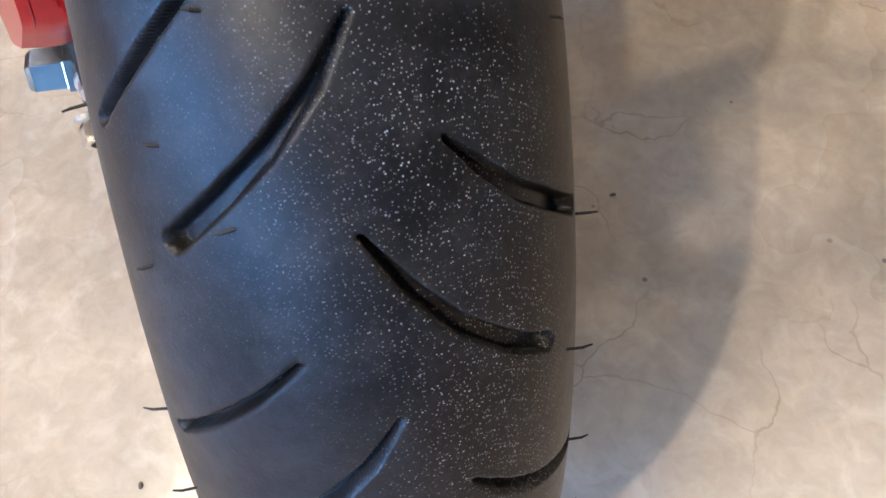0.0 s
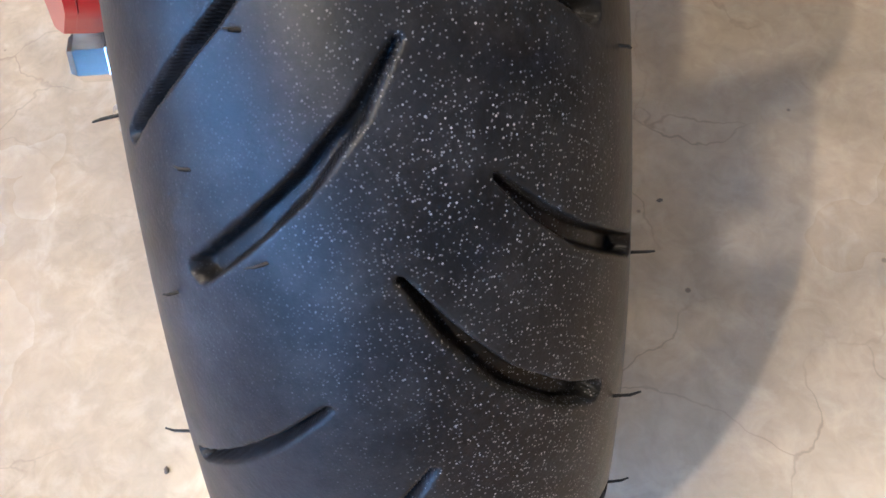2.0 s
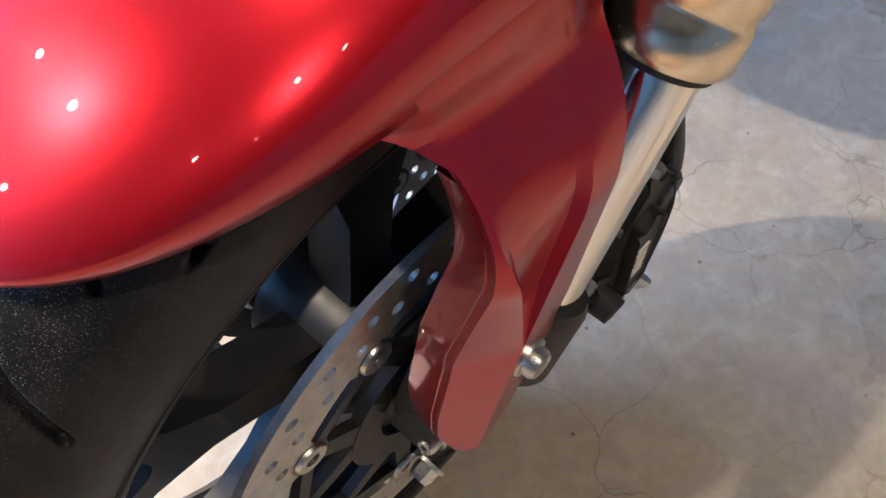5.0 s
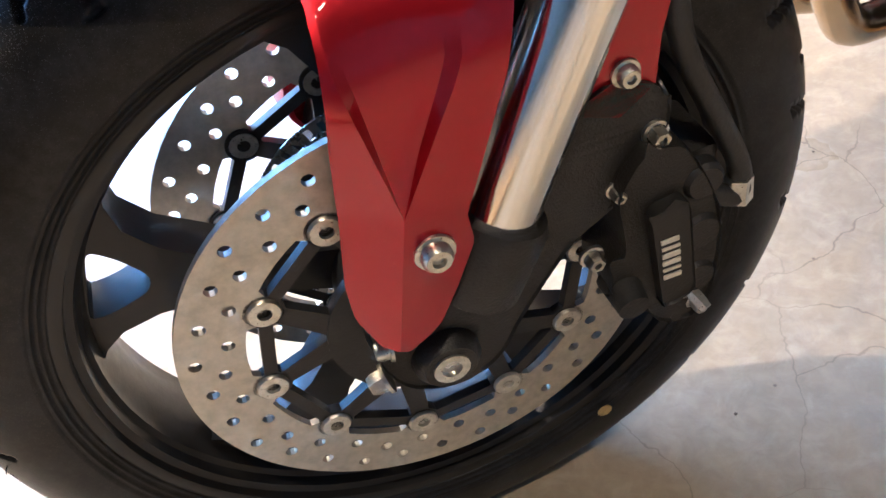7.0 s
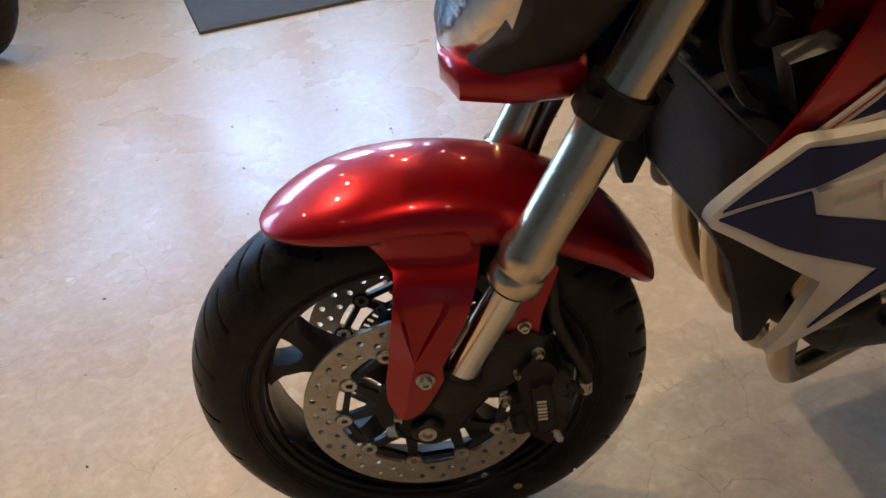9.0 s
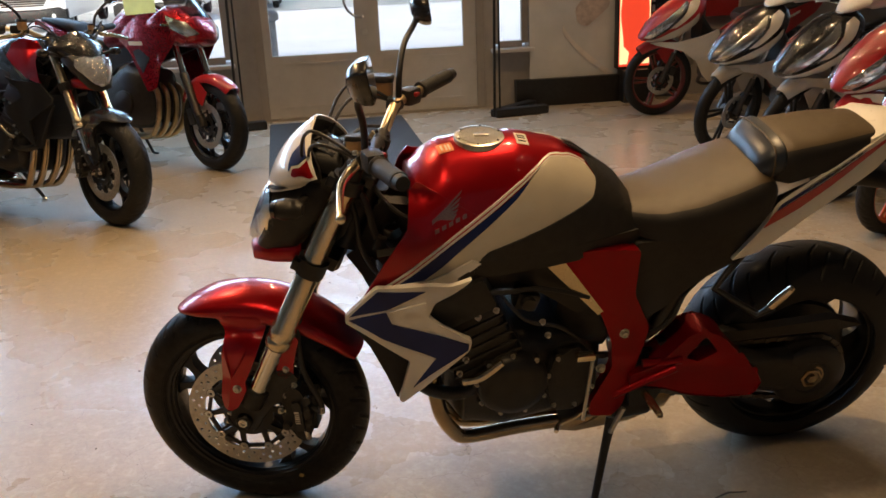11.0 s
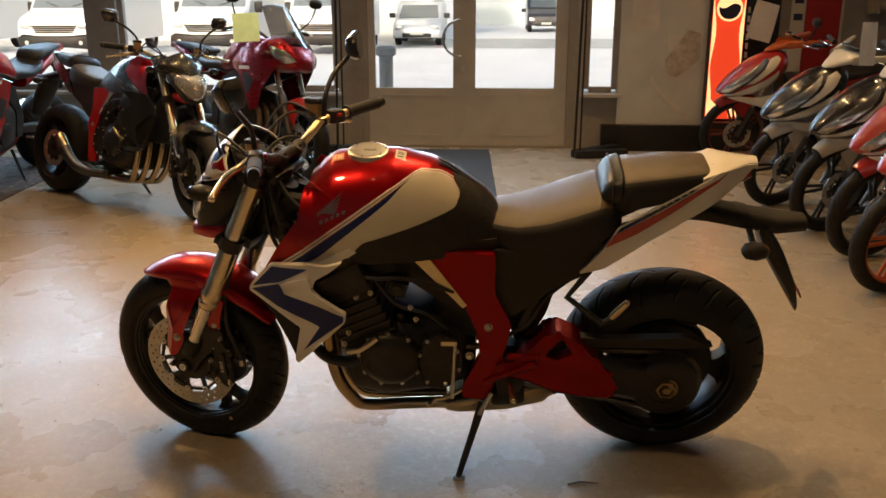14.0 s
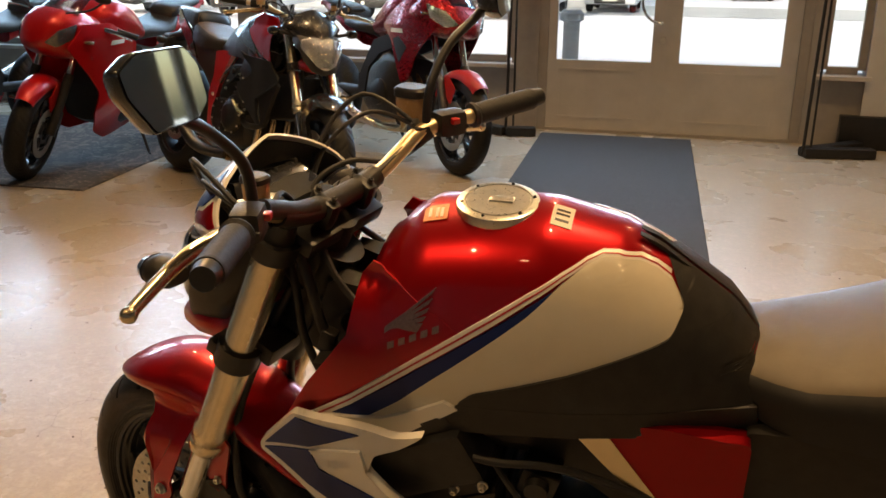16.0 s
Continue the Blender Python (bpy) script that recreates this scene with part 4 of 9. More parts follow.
        # brake hose up the back of the leg
        path = smooth_path([(0.174, 0.095 * sgn, 0.352), (0.198, 0.094 * sgn, 0.338), (0.198, 0.092 * sgn, 0.362), (0.182, 0.092 * sgn, 0.400), (0.161, 0.090 * sgn, 0.450), (0.155, 0.085 * sgn, 0.490), (0.152, 0.078 * sgn, 0.54), (0.165, 0.062 * sgn, 0.62), (0.215, 0.045 * sgn, 0.74), (0.265, 0.03 * sgn, 0.84)], 6)
        hose = P("brake_hose", tube(path, 0.0072, 10), HOSE, lab="black rubber brake hose", turn=True)
        P("banjo", tube([(0.199, 0.093 * sgn, 0.334), (0.199, 0.093 * sgn, 0.352)], [0.0095, 0.0085], 6), ZINC, hose, turn=True)

    # clamps and head
    for h, hh, mat_, nm in ((0.742, 0.020, BLACK_CAST, "lower_clamp"), (0.945, 0.016, BLACK_SATIN, "top_clamp")):
        bm = bmesh.new()
        for y in (-0.1, 0.1):
            t = on_fork(h, y)
            u = bmesh.new()
            add_lathe(u, (0, 0, 0), [(-hh, 0.027), (-hh, 0.0355), (hh, 0.0355), (hh, 0.027)], 28, True, "Z")
            u.transform(Matrix.Translation(t) @ Matrix.Rotation(RAKE, 4, "Y"))
            u.to_mesh(tmp := bpy.data.meshes.new("tmp"))
            bm.from_mesh(tmp)
            bpy.data.meshes.remove(tmp)
            u.free()
            add_box(bm, on_fork(h, y) + Vector((-0.030, 0.012 * math.copysign(1, y), 0.01)), (0.022, 0.028, 0.026), Matrix.Rotation(RAKE, 3, "Y"), 0.004)
        add_box(bm, on_fork(h, 0) + Vector((0.02, 0, 0.008)), (0.075, 0.18, hh * 1.7), Matrix.Rotation(RAKE, 3, "Y"), 0.006)
        P(nm, bm, mat_, lab="black fork clamp", turn=True)
    P("steering_stem", tube([on_fork(0.70, 0) + Vector((0.03, 0, 0)), on_fork(0.96, 0) + Vector((0.03, 0, 0))], 0.03, 20), BLACK_CAST, turn=True)
    head = P("frame_head", tube([(0.262, 0, 0.76), (0.275, 0, 0.785), (0.325, 0, 0.885), (0.338, 0, 0.91)], [0.037, 0.031, 0.031, 0.037], 20), BLACK_SATIN, lab="black frame head with looms and hoses")
    for sgn in (-1, 1):
        P("head_gusset", plate(rounded([(0.285, 0.775), (0.345, 0.890), (0.420, 0.875), (0.455, 0.800), (0.400, 0.735), (0.330, 0.735)], 0.012), 0.028 * sgn, 0.058 * sgn, [ring_pts((0.372, 0.812), 0.022, 18)], 0.005), BLACK_CAST, head)
        P("loom", tube(smooth_path([(0.300, 0.062 * sgn, 0.930), (0.318, 0.078 * sgn, 0.880), (0.330, 0.085 * sgn, 0.820), (0.365, 0.092 * sgn, 0.770), (0.430, 0.095 * sgn, 0.745)], 5), 0.0085, 10), HOSE, head)
        P("loom", tube(smooth_path([(0.275, 0.050 * sgn, 0.920), (0.290, 0.072 * sgn, 0.860), (0.296, 0.080 * sgn, 0.790), (0.330, 0.090 * sgn, 0.720), (0.390, 0.095 * sgn, 0.690)], 5), 0.0065, 10), HOSE, head)
        P("loom", tube(smooth_path([(0.322, 0.040 * sgn, 0.945), (0.352, 0.066 * sgn, 0.900), (0.392, 0.080 * sgn, 0.862), (0.440, 0.085 * sgn, 0.842)], 5), 0.0055, 8), HOSE, head)
        P("connector", box((0.338, 0.088 * sgn, 0.800), (0.024, 0.020, 0.036), Matrix.Rotation(0.35, 3, "Y"), 0.004), BLACK_PLASTIC, head)
        P("head_bolt", bolt((0.420, 0.058 * sgn, 0.795), (0, sgn, 0), 0.008, 0.006), ZINC, head)

    # front mudguard
    bm = bmesh.new()
    rows = []
    for k in range(41):
        f = (k / 40) ** 1.5
        a = math.radians(57.5 + (149 - 57.5) * f)
        top = lerp_table(f, [0, 0.06, 0.2, 0.4, 0.6, 0.85, 1], [0.319, 0.322, 0.329, 0.337, 0.341, 0.341, 0.338])
        half = 0.004 + 0.079 * (1 - (1 - min(f / 0.26, 1)) ** 2) ** 0.5 * lerp_table(f, [0, 0.8, 0.95, 1], [1, 0.97, 0.8, 0.6])
        low = lerp_table(f, [0, 0.05, 0.12, 0.3, 0.45, 0.55, 0.75, 1], [0.315, 0.306, 0.297, 0.280, 0.275, 0.280, 0.296, 0.322])
        row = []
        for j in range(25):
            q = (j / 24) * 2 - 1
            ang = q * math.radians(100)
            y = half * math.sin(ang) / math.sin(math.radians(92)) if abs(q) < 0.93 else half * math.copysign(1, q)
            w = (math.cos(ang) - math.cos(math.radians(100))) / (1 - math.cos(math.radians(100)))
            rr = low + (top - low) * max(w, 0) ** 0.8
            row.append((-rr * math.cos(a), y, 0.30 + rr * math.sin(a)))
        rows.append(row)
    outer = [[bm.verts.new(p) for p in r] for r in rows]
    cen = Vector(C)
    innr = [[bm.verts.new((cen + (Vector(p) - cen) * 0.992 - Vector((0, math.copysign(0.0025, p[1]) if abs(p[1]) > 0.02 else 0, 0)))) for p in r] for r in rows]
    for k in range(40):
        for j in range(24):
            bm.faces.new((outer[k][j], outer[k + 1][j], outer[k + 1][j + 1], outer[k][j + 1]))
            bm.faces.new((innr[k][j], innr[k][j + 1], innr[k + 1][j + 1], innr[k + 1][j]))
    for k in range(40):
        for j in (0, 24):
            bm.faces.new((outer[k][j], outer[k + 1][j], innr[k + 1][j], innr[k][j]))
    for j in range(24):
        for k in (0, 40):
            bm.faces.new((outer[k][j], outer[k][j + 1], innr[k][j + 1], innr[k][j]))
    guard = P("front_mudguard", bm, paint["guard"], lab="glossy painted front mudguard with long fork legs", turn=True, smooth=60)
    for sgn in (-1, 1):
        ZL = [0.345, 0.351, 0.370, 0.390, 0.435, 0.476, 0.511, 0.530, 0.548, 0.562, 0.575, 0.590, 0.62]
        XL = [-0.023, -0.036, -0.0445, -0.044, -0.0365, -0.032, -0.027, -0.024, -0.022, -0.034, -0.050, -0.062, -0.066]
        ZR = [0.345, 0.350, 0.357, 0.380, 0.407, 0.428, 0.497, 0.541, 0.580, 0.62]
        XR = [-0.021, -0.010, -0.001, 0.012, 0.025, 0.0235, 0.054, 0.069, 0.080, 0.076]

        def skin(x, z, v):
            """The leg's faces: a front flank and a flat side that meet in a ridge, and a scooped V (v: how deep in it) that runs down from the crown."""
            ridge = -0.008 - (0.44 - z) * 0.21 if z < 0.44 else -0.008 - (z - 0.44) * 0.17
            side = 0.128 - 0.10 * max(x - ridge, 0) - 0.62 * max(ridge - x, 0) - 0.02 * abs(z - 0.44) - 0.006 * v * min((z - 0.44) / 0.03, 1.0)
            fade = min(max((z - 0.50) / 0.05, 0.0), 1.0)
            side = side * (1 - fade) + lerp_table(z, [0.50, 0.52, 0.54, 0.560], [0.113, 0.107, 0.0965, 0.0858]) * fade
            over = lerp_table(math.hypot(x, z - 0.30), [0.27, 0.29, 0.30, 0.31, 0.32, 0.33], [0.083, 0.083, 0.0808, 0.077, 0.0685, 0.053]) + lerp_table(z, [0.56, 0.576, 0.590, 0.602], [0.0028, 0.0012, -0.0008, -0.0055])
            xl, xr = lerp_table(z, ZL, XL), lerp_table(z, ZR, XR)
            over -= 0.012 * max(0.0, 1 - (x - xl) / 0.030) ** 1.5 + 0.008 * max(0.0, 1 - (xr - x) / 0.020)
            t = min(max((z - 0.550) / 0.02, 0.0), 1.0)
            return side * (1 - t) + over * t
        bm = bmesh.new()
        outer, inner = [], []
        for z in [0.345, 0.348, 0.351, 0.357] + [0.357 + (0.602 - 0.357) * k / 46 for k in range(1, 47)]:
            xl, xr = lerp_table(z, ZL, XL), lerp_table(z, ZR, XR)
            ridge = min(max(-0.008 - abs(0.44 - z) * (0.21 if z < 0.44 else 0.17), xl + 0.004 * min(1, (z - 0.345) / 0.01)), xr)
            vee = min(max(-0.008 + (z - 0.44) * 0.61, ridge), xr - 0.3 * (xr - ridge)) if z > 0.44 else ridge
            cols = [(xl + (ridge - xl) * k / 3, 0.0) for k in range(4)]
            cols += [(ridge + (vee - ridge) * f, v if z > 0.44 else 0.0) for f, v in ((0.10, 1.0), (0.5, 1.25), (0.88, 1.0), (1.0, 0.0))]
            cols += [(vee + (xr - vee) * k / 3, 0.0) for k in range(1, 4)]
            row = [(x, skin(x, z, v), z) for x, v in cols]
            ret = [(xl + 0.006, row[0][1] - 0.026, z - 0.004), (xl + 0.001, row[0][1] - 0.012, z - 0.002)] if z < 0.54 else [(xl, row[0][1] - 0.004, z), (xl, row[0][1] - 0.002, z)]
            row = ret + row
            outer.append([bm.verts.new((x, y * sgn, z)) for x, y, z in row])
            inner.append([bm.verts.new((x + (0.004 if j < 2 else 0.0), (y - (0.0 if j < 2 else 0.005)) * sgn, z)) for j, (x, y, z) in enumerate(row)])
        n = len(outer[0])
        for k in range(len(outer) - 1):
            for j in range(n - 1):
                bm.faces.new((outer[k][j], outer[k + 1][j], outer[k + 1][j + 1], outer[k][j + 1]))
                bm.faces.new((inner[k][j], inner[k][j + 1], inner[k + 1][j + 1], inner[k + 1][j]))
            for j in (0, n - 1):
                bm.faces.new((outer[k][j], outer[k + 1][j], inner[k + 1][j], inner[k][j]))
        for k in (0, -1):
            for j in range(n - 1):
                bm.faces.new((outer[k][j], outer[k][j + 1], inner[k][j + 1], inner[k][j]))
        bmesh.ops.remove_doubles(bm, verts=bm.verts[:], dist=0.00015)
        P("mudguard_leg", bm, paint["guard"], guard, turn=True, smooth=24)
        P("mudguard_bolt", bolt((0.003, 0.126 * sgn, 0.412), (0, sgn, 0), 0.0085, 0.007, False), ZINC, guard, turn=True)
        add = panel([(0.098, 0.440), (0.118, 0.432), (0.138, 0.446), (0.141, 0.475), (0.158, 0.540), (0.125, 0.580), (0.098, 0.55), (0.100, 0.48)], lambda x, z: 0.100, 0.005, 0.03, sgn)
        P("mudguard_stay", add, paint["guard"], guard, turn=True)
        P("mudguard_bolt", bolt((0.121, 0.100 * sgn, 0.459), (0, sgn, 0), 0.0062, 0.006, False), ZINC, guard, turn=True)

    # headlamp with small screen
    def wedge(table, power=3.5):
        if hero:
            return loft([oval((x, 0, (a + b) / 2), w, (b - a) / 2, 28, power) for x, a, b, w in table])
        # a lamp with slanting sides, wide above and pointed below
        rings = []
        for x, a, b, w in table:
            a, b, x = a - 0.030, b - 0.030, x - 0.030
            m = a + (b - a) * 0.62
            rings.append([(x, u * w, z) for u, z in ((-0.16, a), (0.16, a), (0.62, a + (b - a) * 0.3), (1.08, m), (1.02, b - (b - a) * 0.1), (0.45, b), (0.0, b - (b - a) * 0.08), (-0.45, b), (-1.02, b - (b - a) * 0.1), (-1.08, m), (-0.62, a + (b - a) * 0.3))])
        return loft(rings)
    lamp = P("headlamp", wedge(((0.070, 0.750, 0.780, 0.062), (0.102, 0.752, 0.858, 0.091), (0.118, 0.755, 0.915, 0.099), (0.17, 0.765, 0.955, 0.108), (0.24, 0.85, 0.95, 0.100), (0.262, 0.87, 0.93, 0.08))), BLACK_PLASTIC, lab="pointed headlamp unit with a black shell", turn=True)
    P("headlamp_glass", wedge(((0.043, 0.780, 0.790, 0.028), (0.046, 0.777, 0.800, 0.040), (0.055, 0.775, 0.822, 0.053), (0.075, 0.775, 0.870, 0.074), (0.108, 0.775, 0.930, 0.099), (0.125, 0.800, 0.938, 0.104))), LENS, lamp, "clear headlamp lens", turn=True)
    P("headlamp_reflector", wedge(((0.048, 0.783, 0.789, 0.024), (0.050, 0.780, 0.797, 0.036), (0.059, 0.778, 0.818, 0.049), (0.078, 0.778, 0.865, 0.070), (0.108, 0.778, 0.924, 0.095), (0.122, 0.803, 0.932, 0.100))), REFLECTOR_GLARE if hero else LAMP_CLEAR, lamp, turn=True)
    rings = [oval((x, 0, z), w, h, 20, 3.0) for x, z, w, h in ((0.044, 0.752, 0.030, 0.014), (0.060, 0.752, 0.068, 0.026), (0.110, 0.760, 0.090, 0.034), (0.165, 0.765, 0.094, 0.036), (0.180, 0.768, 0.086, 0.03))]
    P("headlamp_chin", loft(rings), paint["chin"], lamp, turn=True)

    def shell(f, a, lift):
        """A point of the fly screen: f from its front edge (0) to its rear rim (1), a across it."""
        th = a * math.radians(85)
        c, sn = 1 - math.cos(th), math.sin(th)
        front = Vector((0.100 + 0.125 * c, 0.128 * sn, 0.926 + 0.022 * c))
        rim_ = Vector((0.213 + 0.040 * c, 0.156 * sn, 1.065 - 0.093 * abs(a) ** 1.25))
        out = Vector((-math.cos(th) * 0.8, sn, 0.45)).normalized()
        return front.lerp(rim_, f) + Vector((0, 0, 0 if hero else -0.028)) + out * (0.016 * math.sin(math.pi * min(max(f, 0), 1)) + lift)

    def visor(mat_, nm, lift, fs, lo, hi, thick=0.004, n=17):
        """A strip of the screen between the edges lo(f) and hi(f)."""
        bm = bmesh.new()
        o, i = [], []
        for f in np.linspace(fs[0], fs[1], 13):
            span = np.linspace(lo(f), hi(f), n)
            o.append([bm.verts.new(shell(f, a, lift)) for a in span])
            i.append([bm.verts.new(shell(f, a, lift - thick)) for a in span])
        for k in range(12):
            for j in range(n - 1):
                bm.faces.new((o[k][j], o[k + 1][j], o[k + 1][j + 1], o[k][j + 1]))
                bm.faces.new((i[k][j], i[k][j + 1], i[k + 1][j + 1], i[k + 1][j]))
            for j in (0, n - 1):
                bm.faces.new((o[k][j], o[k + 1][j], i[k + 1][j], i[k][j]))
        for j in range(n - 1):
            for k in (0, 12):
                bm.faces.new((o[k][j], o[k][j + 1], i[k][j + 1], i[k][j]))
        return P(nm, bm, mat_, lamp, turn=True, smooth=50)
    visor(paint["visor"], "fly_screen", 0.0, (0.0, 1.0), lambda f: -1.0, lambda f: 1.0, 0.005, 41)
    visor(BLACK_PLASTIC, "screen_liner", -0.0065, (0.06, 0.93), lambda f: -0.95, lambda f: 0.95, 0.002, 31)
    for sgn in (-1, 1):
        if hero:
            top = lambda f: lerp_table(f, [0.40, 0.58, 0.72, 1.0], [0.73, 0.66, 0.72, 0.66])
            low = lambda f: lerp_table(f, [0.40, 0.56, 0.72, 1.0], [0.79, 0.84, 0.965, 0.95])
            visor(RED, "screen_stripe", 0.0015, (0.40, 0.93), lambda f: sgn * top(f), lambda f: sgn * low(f), 0.003, 7)
            visor(BLUE, "screen_stripe", 0.0015, (0.46, 0.93), lambda f: sgn * lerp_table(f, [0.46, 0.70, 0.93], [0.63, 0.44, 0.36]), lambda f: sgn * (top(f) - 0.055), 0.003, 7)
        visor(paint["visor"], "screen_lip", -0.002, (-0.22, 0.02), lambda f: sgn * 0.30, lambda f: sgn * 0.97, 0.006, 13)
        visor(BLACK_PLASTIC, "air_slot", 0.0005, (-0.15, -0.03), lambda f: sgn * (0.42 + 0.8 * abs(f + 0.09)), lambda f: sgn * (0.80 - 1.2 * abs(f + 0.09)), 0.003, 9)
    bm = loft([oval((x, 0, z), w, h, 20, 3.0) for x, z, w, h in ((0.170, 0.965, 0.05, 0.022), (0.195, 0.975, 0.070, 0.034), (0.250, 0.968, 0.072, 0.032), (0.275, 0.960, 0.06, 0.020))])
    dash = P("instrument_housing", bm, RUBBER_GRIP, lab="black instrument housing", turn=True)
    for y in (-0.048, 0.0, 0.048):
        P("housing_rib", box((0.205, y, 0.998), (0.050, 0.006, 0.020), Matrix.Rotation(radians(-20), 3, "Y"), 0.002), BLACK_SATIN, dash, turn=True)
    P("bracket", plate(rounded([(0.175, 0.93), (0.195, 1.010), (0.222, 1.015), (0.240, 0.960), (0.235, 0.92)], 0.008), -0.088, -0.080, [ring_pts((0.208, 0.975), 0.012, 16)], 0.002), BLACK_SATIN, dash, turn=True)
    P("bracket_bolt", bolt((0.208, -0.088, 1.000), (0, -1, 0), 0.006, 0.006), ZINC, dash, turn=True)
    P("dial_glass", box((0.240, 0, 0.998), (0.050, 0.11, 0.006), Matrix.Rotation(radians(28), 3, "Y"), 0.003), BLACK_PAINT, dash, turn=True)
    for sgn in (-1, 1):
        bm = loft([oval((x, 0.212 * sgn, 0.925), 0.028 * k, 0.022 * k, 16, 2.4) for x, k in ((0.165, 0.35), (0.172, 0.75), (0.190, 1.0), (0.215, 0.9), (0.230, 0.5))])
        ind = P("indicator", bm, BLACK_PLASTIC, lab="small black front indicator", turn=True)
        bm = loft([oval((x, 0.212 * sgn, 0.925), 0.027 * k, 0.021 * k, 16, 2.4) for x, k in ((0.160, 0.3), (0.165, 0.72), (0.176, 0.9))])
        P("indicator_lens", bm, BLACK_PAINT, ind, turn=True)
        P("indicator_stem", tube([(0.205, 0.10 * sgn, 0.905), (0.203, 0.20 * sgn, 0.925)], 0.009, 10), BLACK_PLASTIC, ind, turn=True)

    # handlebar and controls
    bar_pts = [(0.345, 0.05, 0.990), (0.348, 0.105, 1.000), (0.353, 0.150, 1.018), (0.364, 0.200, 1.040), (0.410, 0.285, 1.050), (0.467, 0.390, 1.061)]
    bar_pts = [(x, -y, z) for x, y, z in bar_pts[::-1]] + bar_pts
    bar_way = smooth_path(bar_pts, 6)
    bar = P("handlebar", tube(bar_way, [0.0125] * len(bar_way), 16), GOLD_BAR, lab="champagne anodised tapered handlebar", turn=True)
    P("bar_cover", tube(smooth_path([(0.352, -0.150, 1.018), (0.348, -0.105, 1.001), (0.345, -0.05, 0.991), (0.345, 0.05, 0.991), (0.347, 0.085, 0.997)], 5), 0.0175, 16), BLACK_PLASTIC, bar, "black sleeve over the middle of the bar", turn=True)
    for y in (-0.045, 0.045):
        cl = P("bar_clamp", box((0.347, y, 0.984), (0.042, 0.026, 0.046), Matrix.Rotation(RAKE, 3, "Y"), 0.011), BLACK_SATIN, bar, turn=True)
        for dx in (-0.013, 0.013):
            P("clamp_screw", bolt((0.353 + dx, y, 1.008 - dx * 0.45), (0.42, 0, 0.9), 0.0042, 0.005), BLACK_CAST, cl, turn=True)
        cap = P("fork_cap", tube([on_fork(0.958, 0.1 * math.copysign(1, y)), on_fork(0.985, 0.1 * math.copysign(1, y))], [0.025, 0.021], 20), BLACK_SATIN, turn=True)
        P("adjuster", tube([on_fork(0.985, 0.1 * math.copysign(1, y)), on_fork(0.997, 0.1 * math.copysign(1, y))], [0.009, 0.008], 6), GOLD_BAR, cap, turn=True)
    for sgn in (-1, 1):
        P("wire_sleeve", tube(smooth_path([(0.350, 0.070 * sgn, 1.000), (0.352, 0.110 * sgn, 1.008), (0.357, 0.150 * sgn, 1.024), (0.366, 0.192 * sgn, 1.042)], 4), 0.0135 if sgn < 0 else 0.006, 12), HOSE, bar, turn=True)
        P("wire", tube(smooth_path([(0.372, 0.215 * sgn, 1.030), (0.340, 0.150 * sgn, 1.000), (0.300, 0.085 * sgn, 1.012), (0.272, 0.030 * sgn, 0.985), (0.29, 0.0, 0.93)], 5), 0.0045, 8), HOSE, bar, turn=True)
    ign = P("ignition_lock", tube([on_fork(0.94, 0), on_fork(0.992, 0)], [0.026, 0.023], 20), BLACK_PLASTIC, lab="black ignition lock with a bright rim", turn=True)
    P("lock_rim", tube([on_fork(0.991, 0), on_fork(0.996, 0)], [0.017, 0.015], 20), CHROME, ign, turn=True)
    for sgn in (-1, 1):
        e = Vector((0.467, 0.390 * sgn, 1.061))
        d = Vector((0.057, 0.105 * sgn, 0.011)).normalized()
        bm = bmesh.new()
        add_tube(bm, [e - d * 0.125 + d * t for t in np.linspace(0, 0.122, 25)], [0.0175 + (0.0012 if k % 2 else 0) + (0.003 if k < 2 else 0) for k in range(25)], 18)
        grip = P("grip", bm, RUBBER_GRIP, bar, "black ribbed rubber grip", turn=True)
        P("bar_end", tube([e - d * 0.002, e + d * 0.016], [0.0165, 0.014], 16), BLACK_SATIN, bar, turn=True)
        q = Vector((0.388, 0.240 * sgn, 1.046))
        sw = P("switch_box", box(q, (0.040, 0.052, 0.042), Matrix.Rotation(0.5 * -sgn, 3, "Z"), 0.012), BLACK_PLASTIC, bar, turn=True)
        P("switch_button", box(q + Vector((0.018, -0.012 * sgn, 0.008)), (0.014, 0.014, 0.010), Matrix.Rotation(0.5 * -sgn, 3, "Z"), 0.003), RED_SOLID, sw, turn=True)
        P("switch_button", box(q + Vector((0.020, 0.010 * sgn, -0.006)), (0.012, 0.018, 0.008), Matrix.Rotation(0.5 * -sgn, 3, "Z"), 0.003), BLACK_CAST, sw, turn=True)
        lever = smooth_path([(0.352, 0.206 * sgn, 1.032), (0.336, 0.236 * sgn, 1.016), (0.334, 0.290 * sgn, 1.012), (0.344, 0.350 * sgn, 1.003), (0.356, 0.402 * sgn, 0.993)], 5)
        P("lever", tube(lever, list(np.linspace(0.0125, 0.0085, len(lever))), 12, True, 0.75), FORK, bar, "polished alloy lever", turn=True)
        b2 = bmesh.new()
        bmesh.ops.create_uvsphere(b2, u_segments=14, v_segments=10, radius=0.0100, matrix=Matrix.Translation((0.358, 0.407 * sgn, 0.992)))
        P("lever_ball", b2, FORK, bar, turn=True)
        P("lever_perch", box((0.358, 0.198 * sgn, 1.036), (0.034, 0.034, 0.026), Matrix.Rotation(0.5 * -sgn, 3, "Z"), 0.008), BLACK_CAST, bar, turn=True)
        P("perch_bolt", bolt((0.346, 0.206 * sgn, 1.047), (0, 0, 1), 0.006, 0.006), ZINC, bar, turn=True)
